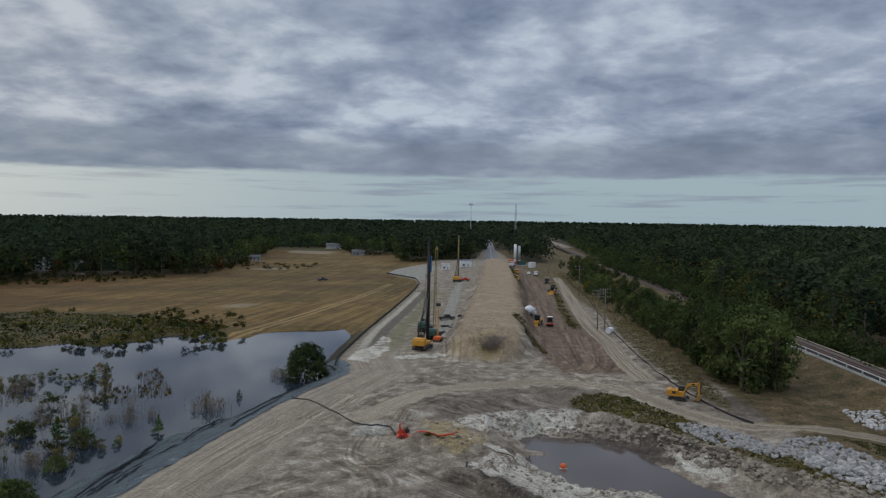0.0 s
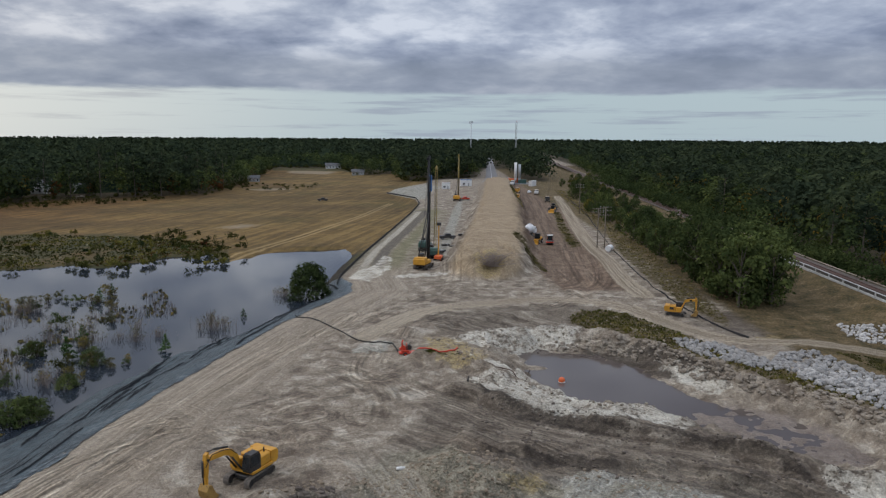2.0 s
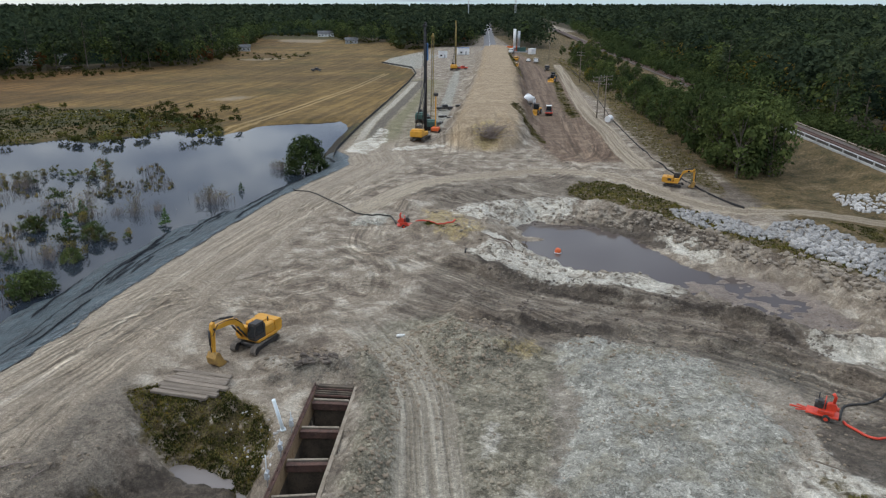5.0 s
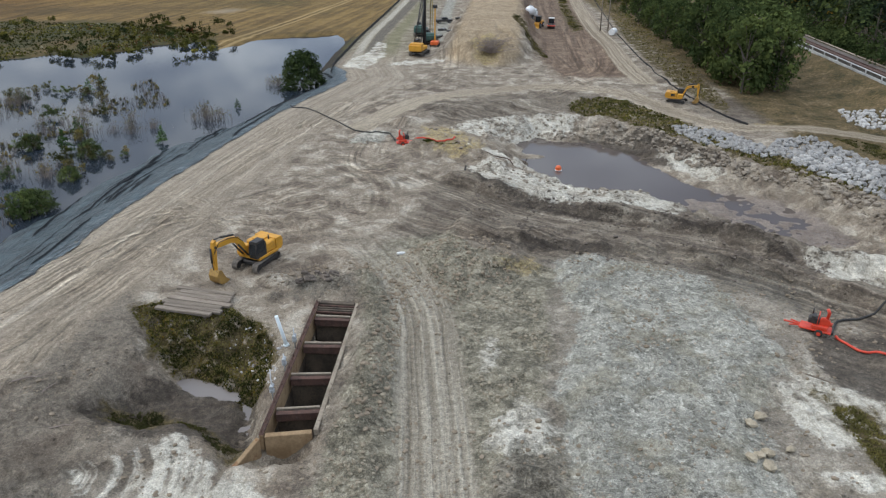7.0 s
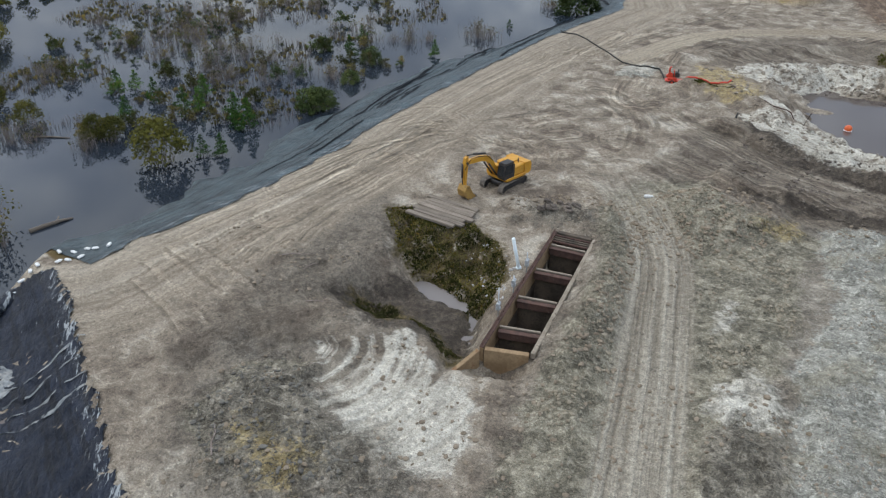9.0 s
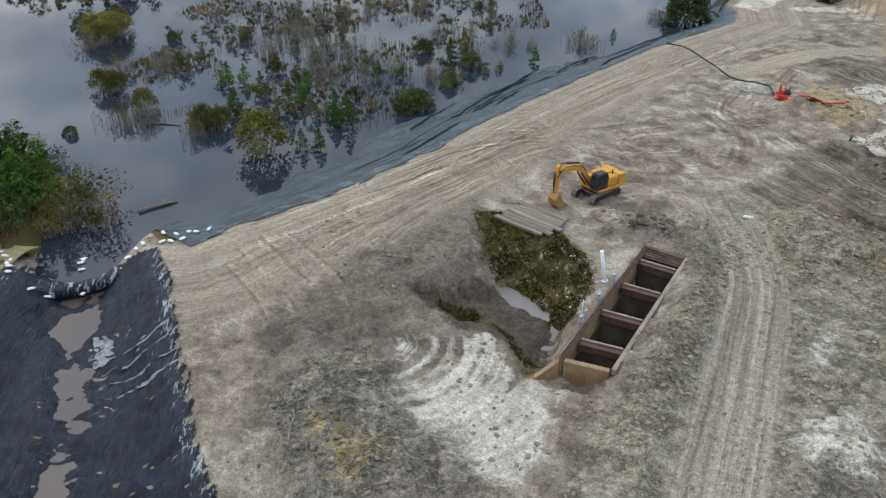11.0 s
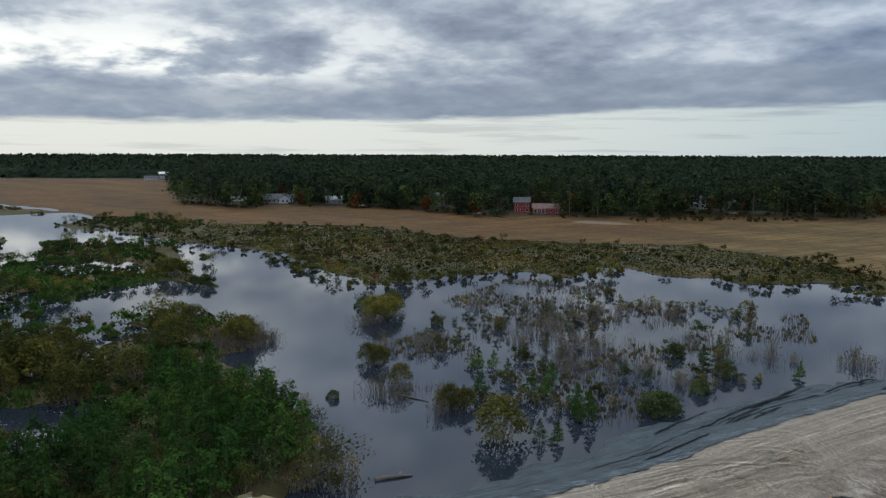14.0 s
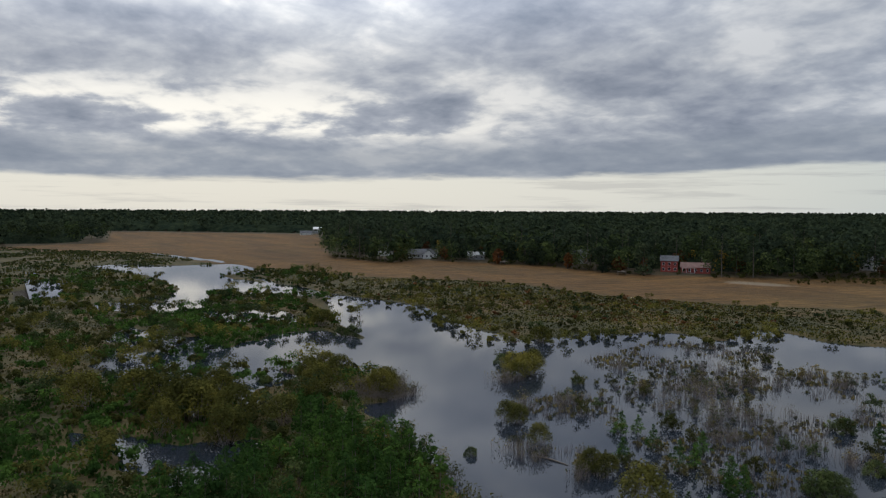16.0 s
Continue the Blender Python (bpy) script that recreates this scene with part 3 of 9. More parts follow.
GREEN = [poly((-28.1, 58.2), (-26.4, 59.4), (-19.6, 58.2), (-15.8, 55.6), (-13.6, 51.9), (-14.0, 47.6), (-17.0, 48.6), (-20.6, 51.3), (-24.2, 52.4)), poly((-25.8, 46.0), (-21.5, 46.6), (-18.9, 45.4), (-17.7, 43.8), (-14.2, 41.5), (-13.4, 39.2), (-14.9, 39.2), (-17.5, 42.2), (-21.2, 42.4), (-24.8, 43.6)),
         poly((23.6, 133.3), (30.9, 139.5), (35.3, 135.6), (41.2, 122.5), (46, 108), (52, 98), (58, 90), (56, 86), (49, 95), (42, 106), (36, 117), (31, 124), (23.5, 129)), poly((22, 222), (25.5, 205), (26.5, 180), (23.5, 184), (20.5, 215)),
         poly((39.5, 224), (42, 262), (50.5, 336), (53.5, 334), (47.5, 282), (43.5, 228)), poly((50.5, 128), (53, 132), (57, 160), (66, 270), (78, 480), (72, 480), (58, 260), (51.5, 213), (48.6, 165), (48.6, 145)), poly((36.5, 330), (42, 450), (40, 450), (34, 330)), poly((62, 112), (75, 108), (74, 98), (64, 101)),
         poly((-2, 110), (3, 109), (3, 105), (-3, 106)), poly((28, 45), (31, 43), (31, 33), (28.5, 34))]
OCHRE = [poly((-2.7, 119.7), (3.0, 118.7), (6.3, 110.5), (6.6, 102), (1.7, 101), (-1.6, 107.0)), poly((8, 182), (13, 186), (16, 178), (12, 170), (8, 172)), poly((52, 119), (58, 123), (64, 119), (58, 117)), poly((5.5, 66.2), (9.5, 68), (10.4, 66), (8.5, 64.6)), poly((-24.4, 27.1), (-23.3, 28.0), (-20.7, 26.8), (-18.7, 26.8), (-17.5, 24.4), (-20.4, 23.4), (-22.3, 25.4))]
BROWN = [poly((-6, 74), (0, 92), (8, 97), (26, 88), (40, 74), (50, 62), (50, 48), (40, 50), (30, 60), (16, 66), (4, 66)), poly((0, 120), (-4, 134), (14, 142), (28, 144), (34, 136), (26, 128), (12, 124)), poly((-34, 46), (-28, 58), (-24, 60), (-26, 46), (-22, 41), (-17, 40), (-26, 26), (-34, 32)),
         poly((-8, 62), (-18, 66), (-13, 60)), poly((42, 136), (52, 116), (70, 104), (80, 128), (64, 140))]
GREY = [poly((1.4, 205), (-2, 205), (4.3, 331), (8.0, 385), (10, 385), (8.9, 344)), poly((-34, 444), (-18.8, 398), (-9.7, 397), (-10, 440), (0, 500), (-14, 520), (-31, 499)), poly((-14, 110), (-12.5, 117), (-8, 117), (-9.5, 110))]
PALE = [poly((-132, 486), (-118, 500), (-100, 500), (-104, 486), (-118, 478)), poly((-88, 280), (-80, 292), (-72, 290), (-78, 278)), poly((-232, 300), (-214, 306), (-206, 318), (-222, 318), (-240, 310)), poly((-150, 700), (-110, 690), (-100, 720), (-150, 730))]
PATH_F = [(-64, 206), (-50, 260), (-38, 320), (-28, 390)]
PATH_G = [(-61, 206), (-47.4, 260), (-35.6, 320), (-26, 390)]


def curved(pts, rounds=2):
    """A polyline with its corners cut, as a wheel takes them."""
    p = np.array(pts, float)
    for _ in range(rounds):
        q, r = p[:-1] * 0.75 + p[1:] * 0.25, p[:-1] * 0.25 + p[1:] * 0.75
        p = np.concatenate([p[:1], np.stack([q, r], 1).reshape(-1, 2), p[-1:]])
    return p


# sweeps of wheels and crawlers, in three layers that cross one another
SWEEPS_A = [[(-14.3, 101), (-9.1, 95.5), (-6.6, 88.5), (-6.7, 81.4), (-9.1, 78), (-14, 76)], [(-44.1, 65.9), (-39.8, 71.2), (-33.8, 78.1), (-29, 81.5), (-22, 80), (-15, 84)], [(-6.9, 97.1), (-1.4, 90.2), (3.7, 86.0), (6.8, 80.4), (14.0, 75.4), (25.4, 70.8), (33.0, 62.6), (40, 56)],
            [(-36.1, 44.3), (-34.4, 57.1), (-31.1, 68.8)]]
SWEEPS_B = [[(-16.3, 68.8), (-13.5, 72), (-9.9, 73), (-6, 69), (-3.5, 63)], [(-47.0, 71.3), (-41.4, 79.0), (-36.5, 86), (-32, 86.3), (-26.9, 79.9), (-18, 77)], [(-9.6, 84.2), (-1.2, 79.6), (6.4, 75.6), (17.6, 68.8), (29.0, 64.2), (34.7, 57.4)],
            [(22.5, 142.9), (35, 160), (41.1, 178.3), (46.1, 234.4)], [(-4.8, 103.3), (-9.4, 96.4), (-11.2, 104.7), (-7.6, 125.9), (2.5, 138.3)], [(-40, 60), (-33, 84), (-26, 110), (-18, 135)]]
SWEEPS_C = [[(-37.2, 53.1), (-34.0, 63.4), (-31.8, 72.6), (-28.5, 79.5), (-22.2, 85.3), (-14.1, 92.3)], [(40.6, 121.8), (35.8, 133.7), (28.4, 158.8), (26.9, 194.1)],
            [(-20, 120), (-8, 140), (2, 160), (2, 200)], [(34, 160), (36, 200), (44, 260)]]
# straight runs of a dozer's two crawlers
CRAWLS = [[(-43.1, 45.5), (-35.0, 41.8), (-32.2, 40.3)], [(-43.5, 42.8), (-37.0, 39.7), (-33.7, 38.5)], [(-42.3, 40.0), (-37.1, 37.7), (-33.3, 35.2)], [(-45.0, 45.4), (-42.0, 54.0), (-35.6, 71), (-31.5, 84)], [(-42.6, 44.8), (-39.2, 54.5), (-32.6, 70.5)]]


def run_dist(P, pts):
    """Distance to a line, cut off square at its two ends."""
    pts = np.array(pts, float)
    first, last = pts[1] - pts[0], pts[-1] - pts[-2]
    out = ((P - pts[0]) @ first < 0) | ((P - pts[-1]) @ last > 0)
    return np.where(out, 40.0, line_dist(P, pts))


sweep_d = lambda lines: np.min([line_dist(GP, curved(r)) for r in lines], 0)
OLIVE = [poly((-8.6, 64.9), (-6.1, 73), (0.8, 75), (3.1, 68.7), (7.1, 67.4), (12.6, 66.0), (9.3, 58.0), (9.0, 50.6), (7.1, 43.2), (8.9, 35.3), (10, 26), (-8, 26), (-7.7, 35.4), (-7.1, 42.0), (-6.2, 54.2)), poly((-28.1, 27.4), (-27.4, 32.7), (-24.2, 35.2), (-21.6, 32.3), (-18.3, 28.8), (-14.7, 26.6), (-20.3, 23.2), (-24.7, 24.5))]
berm_d = np.where(D["west"] > 0, -1, 1) * line_dist(GP, SAND_EDGE + [(-23, 172), (-22, 215), (-18, 261), (-13, 328)])


def store(me, name, values):
    me.attributes.new(name, "FLOAT", "POINT").data.foreach_set("value", np.clip(values, -40, 40).astype(np.float32))


def patches(polys):
    return np.max([sdf(GP, p) for p in polys], 0)


road_d = np.min([line_dist(GP, curved(r)) for r in ROAD], 0)


def ground_material():
    m, t = shader("site_soil")
    pos = t.n("ShaderNodeNewGeometry").outputs["Position"]
    att = lambda k: t.n("ShaderNodeAttribute", attribute_name=k).outputs["Fac"]
    add, sub, mul = (lambda a, b: t.math("ADD", a, b)), (lambda a, b: t.math("SUBTRACT", a, b)), (lambda a, b: t.math("MULTIPLY", a, b))
    vec = lambda op, a, b: t.n("ShaderNodeVectorMath", {0: a, 1: b}, operation=op)
    n0, n1, n2, n3 = t.noise(pos, 0.04, 4), t.noise(pos, 0.28, 6, 0.6), t.noise(pos, 1.7, 6, 0.65), t.noise(pos, 7, 4, 0.6)
    wob = mul(sub(t.noise(pos, 0.5, 9, 0.72), 0.5), 6.0)
    half = add(mul(n2, 0.6), mul(n3, 0.4))
    xy = t.n("ShaderNodeSeparateXYZ", {0: pos})

    def zone(k, width=0.35, amount=1.0):
        return t.step(add(att(k), mul(wob, amount)), -width, width)

    def line(d, k, run, detail=2.0):
        """Marks that keep their distance from a line, and change slowly along it."""
        v = t.n("ShaderNodeCombineXYZ", {0: mul(d, k), 1: mul(xy.outputs[0], run), 2: mul(xy.outputs[1], run)}).outputs[0]
        return t.noise(v, 1.0, detail, 0.55)

    def tint(f, colour, stops):
        return t.mix(f, colour, t.mix(1.0, colour, stops, "MULTIPLY"))

    grey_stops = lambda *p: [(q, (v, v * 0.995, v * 0.985)) for q, v in p]

    # turned soil: pale scraped flakes over mauve-brown damp ground
    warp = vec("ADD", pos, vec("MULTIPLY", t.n("ShaderNodeTexNoise", {"Vector": pos, "Scale": 0.4, "Detail": 4.0, "Roughness": 0.6}).outputs["Color"], (4.0, 4.0, 1.0)).outputs[0]).outputs[0]
    drift = t.noise(warp, 0.34, 9, 0.64)
    col = t.ramp(drift, [(0.36, (0.135, 0.110, 0.093)), (0.43, (0.195, 0.163, 0.139)), (0.49, (0.248, 0.212, 0.182)), (0.53, (0.290, 0.252, 0.217)), (0.57, (0.335, 0.297, 0.260)), (0.63, (0.43, 0.395, 0.360))])
    # the graded berm: smooth, with long passes of the blade
    berm = att("berm")
    st1 = add(add(mul(line(berm, 0.6, 0.008, 1.0), 0.45), mul(line(berm, 2.2, 0.008, 1.0), 0.35)), mul(line(berm, 6.5, 0.012, 1.0), 0.2))
    graded = t.ramp(st1, [(0.34, (0.215, 0.181, 0.153)), (0.44, (0.270, 0.233, 0.199)), (0.52, (0.310, 0.271, 0.234)), (0.60, (0.360, 0.320, 0.281)), (0.68, (0.42, 0.38, 0.34))])
    graded = tint(0.7, graded, t.ramp(n1, grey_stops((0.35, 0.8), (0.5, 1.0), (0.65, 1.15))))
    on_berm = mul(t.step(berm, -0.8, 0.3), sub(1.0, t.step(add(berm, mul(wob, 1.3)), 11.5, 15.5)))
    col = t.mix(mul(on_berm, 0.9), col, graded)
    # brown damp mud with thin layers
    layers = line(att("cut"), 1.5, 0.04, 5.0)
    brown = t.ramp(add(mul(layers, 0.65), mul(drift, 0.35)), [(0.37, (0.062, 0.050, 0.043)), (0.45, (0.125, 0.103, 0.088)), (0.52, (0.190, 0.162, 0.140)), (0.59, (0.265, 0.235, 0.206)), (0.66, (0.37, 0.34, 0.305))])
    col = t.mix(mul(zone("brown", 1.2, 1.0), 0.82), col, brown)
    slope = t.ramp(half, [(0.36, (0.115, 0.098, 0.085)), (0.5, (0.178, 0.155, 0.136)), (0.64, (0.25, 0.225, 0.20))])
    col = t.mix(mul(zone("slope", 0.8, 0.5), 0.85), col, slope)
    col = t.mix(mul(zone("bench", 1.5), 0.95), col, t.ramp(add(mul(drift, 0.5), mul(line(att("bank"), 0.7, 0.02, 3.0), 0.5)), [(0.38, (0.095, 0.064, 0.048)), (0.5, (0.155, 0.109, 0.083)), (0.62, (0.245, 0.185, 0.147))]))
    crest = add(mul(n1, 0.5), mul(n2, 0.5))
    col = t.mix(mul(sub(1.0, t.step(add(att("crest"), mul(wob, 0.5)), 7, 10)), 0.9), col, t.ramp(crest, [(0.36, (0.225, 0.165, 0.112)), (0.5, (0.335, 0.262, 0.186)), (0.64, (0.455, 0.37, 0.275))]))
    along_w = mul(t.step(xy.outputs[1], 172, 196), sub(1.0, t.step(xy.outputs[1], 372, 392)))
    off = add(berm, mul(wob, 0.5))
    band = lambda a, b, c, d: mul(along_w, mul(t.step(off, a, b), sub(1.0, t.step(off, c, d))))
    col = t.mix(mul(along_w, sub(1.0, t.step(off, 14, 18))), col, t.ramp(drift, [(0.38, (0.165, 0.142, 0.112)), (0.5, (0.235, 0.208, 0.165)), (0.62, (0.325, 0.295, 0.24))]))
    col = t.mix(mul(band(7.0, 8.5, 10.5, 13), 0.5), col, (0.15, 0.15, 0.075))
    col = t.mix(mul(band(3.4, 4.0, 6.4, 7.4), 0.9), col, t.ramp(n2, [(0.36, (0.085, 0.074, 0.066)), (0.64, (0.155, 0.14, 0.125))]))
    col = t.mix(mul(band(0.8, 1.4, 3.0, 3.6), 0.85), col, t.ramp(n2, [(0.36, (0.28, 0.265, 0.24)), (0.64, (0.50, 0.485, 0.455))]))
    # sweeps of tyres and crawlers, pressed into it
    marks = 0.0
    for k, freq in (("sweeps_a", 1.9), ("sweeps_b", 2.3), ("sweeps_c", 1.7)):
        d = att(k)
        here = mul(sub(1.0, t.step(add(d, mul(wob, 0.35)), 2.0, 4.0)), t.step(t.noise(pos, 0.1, 3, 0.6), 0.38, 0.52))
        lines = line(d, freq, 0.05)
        col = tint(here, col, t.ramp(lines, grey_stops((0.36, 0.64), (0.44, 0.88), (0.52, 1.03), (0.62, 1.32))))
        marks = add(mul(mul(sub(lines, 0.5), here), 1.2), marks)
    d = add(att("crawls"), mul(sub(n2, 0.5), 0.18))
    belt = mul(t.step(d, 0.55, 0.68), sub(1.0, t.step(d, 1.05, 1.2)))
    belt = mul(belt, t.step(t.noise(pos, 0.2, 3, 0.6), 0.40, 0.48))
    cleats = t.n("ShaderNodeTexWave", {"Vector": t.mapping(pos, (1, 1, 1), (0, 0, radians(24))), "Scale": 1.9, "Distortion": 0.6, "Detail": 1.0}).outputs["Fac"]
    col = tint(mul(belt, 0.85), col, t.ramp(cleats, grey_stops((0.2, 0.85), (0.7, 1.45))))
    rim = mul(t.step(d, 1.05, 1.15), sub(1.0, t.step(d, 1.3, 1.55)))
    col = tint(mul(rim, 0.6), col, (0.62, 0.60, 0.58))
    # grey crushed stone, olive clay, dark clods
    cell = lambda s: t.n("ShaderNodeSeparateColor", {0: t.n("ShaderNodeTexVoronoi", {"Vector": warp, "Scale": s, "Randomness": 1.0}).outputs["Color"]}).outputs[0]
    chips = add(add(mul(cell(2.8), 0.35), mul(cell(7.0), 0.4)), mul(n2, 0.5))
    stone = t.ramp(chips, [(0.25, (0.165, 0.163, 0.150)), (0.45, (0.270, 0.270, 0.255)), (0.65, (0.345, 0.346, 0.332)), (0.9, (0.50, 0.50, 0.485))])
    stone = t.mix(mul(t.step(n1, 0.50, 0.62), 0.65), stone, t.ramp(half, [(0.36, (0.17, 0.158, 0.125)), (0.5, (0.27, 0.255, 0.212)), (0.64, (0.38, 0.365, 0.32))]))
    olive = t.ramp(add(mul(half, 0.7), mul(chips, 0.25)), [(0.36, (0.130, 0.119, 0.094)), (0.47, (0.235, 0.218, 0.178)), (0.57, (0.325, 0.305, 0.255)), (0.68, (0.45, 0.43, 0.38))])
    col = t.mix(mul(t.step(add(att("clay"), wob), -4, 4), 0.5), col, t.mix(0.5, col, stone))
    col = t.mix(mul(zone("olive", 0.7, 1.1), 0.88), col, olive)
    col = t.mix(mul(zone("gravel", 0.4, 0.9), 0.94), col, stone)
    heap = t.ramp(add(mul(half, 0.75), mul(chips, 0.25)), [(0.36, (0.075, 0.066, 0.058)), (0.48, (0.160, 0.145, 0.129)), (0.60, (0.250, 0.230, 0.207)), (0.70, (0.37, 0.348, 0.32))])
    col = t.mix(mul(zone("heap", 0.5, 1.0), 0.8), col, heap)
    col = t.mix(mul(mul(zone("ochre", 0.7, 1.3), t.step(chips, 0.42, 0.6)), 0.8), col, t.ramp(n2, [(0.35, (0.27, 0.20, 0.09)), (0.65, (0.46, 0.385, 0.22))]))
    col = t.mix(mul(zone("dark", 0.5, 0.9), 0.85), col, t.ramp(add(mul(layers, 0.5), mul(n2, 0.5)), [(0.36, (0.024, 0.020, 0.018)), (0.5, (0.060, 0.050, 0.044)), (0.64, (0.135, 0.115, 0.10))]))
    # white sand, spread in arcs by the blade
    arc = vec("DISTANCE", pos, (-24.5, 36.0, 0.0)).outputs["Value"]
    fan = line(add(arc, mul(wob, 0.12)), 1.25, 0.035, 3.0)
    core = sub(1.0, t.step(add(vec("DISTANCE", pos, (-13.4, 31.2, 0.0)).outputs["Value"], wob), 3.0, 5.4))
    bare = t.step(add(add(mul(fan, 0.75), mul(drift, 0.25)), mul(core, 0.4)), 0.40, 0.53)
    sand = t.ramp(add(mul(drift, 0.6), mul(fan, 0.4)), [(0.36, (0.34, 0.318, 0.290)), (0.48, (0.50, 0.48, 0.45)), (0.60, (0.66, 0.645, 0.62))])
    beyond = t.step(add(xy.outputs[0], mul(t.step(xy.outputs[1], 50, 60), 60.0)), -8, -4)
    bare = add(mul(bare, sub(1.0, beyond)), mul(beyond, t.step(add(mul(drift, 0.6), mul(n2, 0.4)), 0.40, 0.50)))
    white = mul(mul(zone("white", 0.35, 0.8), bare), 0.94)
    col = t.mix(white, col, sand)
    mud = t.ramp(n1, [(0.35, (0.165, 0.133, 0.120)), (0.65, (0.265, 0.225, 0.208))])
    wetmud = t.step(add(att("flat"), mul(wob, 0.5)), -1, 1)
    col = t.mix(wetmud, col, mud)
    weeds = t.ramp(half, [(0.36, (0.042, 0.034, 0.018)), (0.5, (0.095, 0.075, 0.036)), (0.64, (0.17, 0.135, 0.07))])
    col = t.mix(mul(zone("green", 0.6), t.step(t.noise(pos, 0.7, 5, 0.65), 0.36, 0.50)), col, weeds)
    # dry lake bed, marsh and woods floor
    straw = t.noise(directed(t, pos, 11, (1, 0.05, 1)), 0.45, 5, 0.6)
    field = t.ramp(t.math("ADD", t.math("MULTIPLY", n1, 0.35), t.math("ADD", t.math("MULTIPLY", straw, 0.6), t.math("MULTIPLY", n0, 0.15))), [(0.40, (0.050, 0.036, 0.017)), (0.52, (0.105, 0.077, 0.036)), (0.68, (0.185, 0.138, 0.070))])
    field = t.mix(t.math("MULTIPLY", t.step(t.noise(pos, 0.018, 5, 0.6), 0.52, 0.64), 0.6), field, t.ramp(n1, [(0.35, (0.05, 0.05, 0.02)), (0.65, (0.11, 0.09, 0.04))]))
    field = t.mix(t.math("SUBTRACT", 1.0, t.step(t.math("ADD", att("trail"), t.math("MULTIPLY", wob, 0.1)), 0.3, 0.8)), field, (0.25, 0.2, 0.13))
    # the western bed is darker and browner
    field = t.mix(t.step(t.math("ADD", t.math("MULTIPLY", xy.outputs[0], -1.0), t.math("MULTIPLY", wob, 6)), 90, 230), field, t.mix(1.0, field, (0.80, 0.64, 0.50), "MULTIPLY"))
    bands = t.noise(t.mapping(pos, (0.006, 0.03, 1), (0, 0, radians(-28))), 1.0, 5, 0.6, 0.4)
    field = t.mix(1.0, field, t.ramp(bands, [(0.38, (0.78, 0.74, 0.62)), (0.48, (1.0, 0.95, 0.76)), (0.60, (1.2, 1.12, 0.88))]), "MULTIPLY")
    marsh = t.ramp(t.math("ADD", t.math("MULTIPLY", n1, 0.5), t.math("MULTIPLY", n0, 0.5)), [(0.38, (0.028, 0.034, 0.013)), (0.5, (0.055, 0.052, 0.020)), (0.62, (0.100, 0.072, 0.032))])
    bed = t.mix(t.step(t.math("ADD", att("field"), wob), -6, 6), marsh, field)
    bed = t.mix(t.step(t.math("ADD", att("wet"), t.math("MULTIPLY", wob, 0.4)), 0.6, 1.8), bed, (0.03, 0.026, 0.02))
    bed = t.mix(t.math("MULTIPLY", zone("pale", 3.0, 2.0), 0.55), bed, (0.27, 0.245, 0.21))
    west = t.step(t.math("ADD", att("west"), 0.0), -0.2, 0.2)
    col = t.mix(west, col, bed)
    east = t.step(t.math("ADD", att("east"), wob), -2, 2)
    col = t.mix(east, col, t.ramp(t.math("ADD", t.math("MULTIPLY", n1, 0.5), t.math("MULTIPLY", n2, 0.5)), [(0.36, (0.045, 0.042, 0.018)), (0.47, (0.095, 0.075, 0.034)), (0.54, (0.15, 0.108, 0.058)), (0.64, (0.23, 0.18, 0.115))]))
    # driven lanes: the haul road, and the deep wheel ruts beside the chamber
    rd = add(att("road"), mul(wob, 0.18))
    lane = sub(1.0, t.step(rd, 2.0, 2.7))
    wheel = line(att("road"), 1.7, 0.02)
    col = t.mix(mul(lane, 0.85), col, t.ramp(wheel, [(0.36, (0.215, 0.180, 0.145)), (0.47, (0.295, 0.252, 0.205)), (0.56, (0.355, 0.308, 0.255)), (0.65, (0.43, 0.38, 0.32))]))
    rut_d = att("lane")
    rutted = mul(sub(1.0, t.step(add(t.math("ABSOLUTE", rut_d), mul(wob, 0.35)), 2.1, 3.2)), sub(1.0, t.step(add(xy.outputs[1], mul(wob, 2.0)), 62, 80)))
    ruts = line(add(rut_d, mul(wob, 0.06)), 1.6, 0.03, 3.0)
    col = t.mix(mul(rutted, 0.92), col, t.ramp(add(mul(ruts, 0.85), mul(n2, 0.15)), [(0.33, (0.160, 0.139, 0.118)), (0.43, (0.250, 0.225, 0.195)), (0.50, (0.320, 0.292, 0.257)), (0.57, (0.39, 0.363, 0.325)), (0.66, (0.48, 0.455, 0.415))]))
    col = t.mix(t.step(add(att("woods"), wob), -2, 6), col, t.ramp(n1, [(0.35, (0.03, 0.026, 0.014)), (0.65, (0.075, 0.06, 0.032))]))
    # broken lumps with dark joints, strongest in the clay, the heaps and the mud
    site = sub(1.0, west)
    joint = lambda s: t.n("ShaderNodeTexVoronoi", {"Vector": warp, "Scale": s, "Randomness": 1.0}).outputs["Distance"]
    crack = sub(0.75, mul(t.math("ABSOLUTE", sub(t.noise(warp, 1.3, 6, 0.66), 0.5)), 5.0))
    lumps = add(add(mul(joint(3.0), 0.3), mul(joint(8.0), 0.3)), mul(t.math("MAXIMUM", crack, 0.0), 0.4))
    broken = t.math("MAXIMUM", t.math("MAXIMUM", t.step(att("olive"), -3, 1), t.step(att("heap"), -1.5, 0.5)), t.math("MAXIMUM", mul(t.step(att("gravel"), -2, 1), 0.6), mul(t.step(att("brown"), -2, 2), 0.5)))
    broken = mul(broken, mul(t.step(t.noise(pos, 0.42, 5, 0.65, 0.6), 0.42, 0.58), sub(1.0, t.math("MAXIMUM", lane, rutted))))
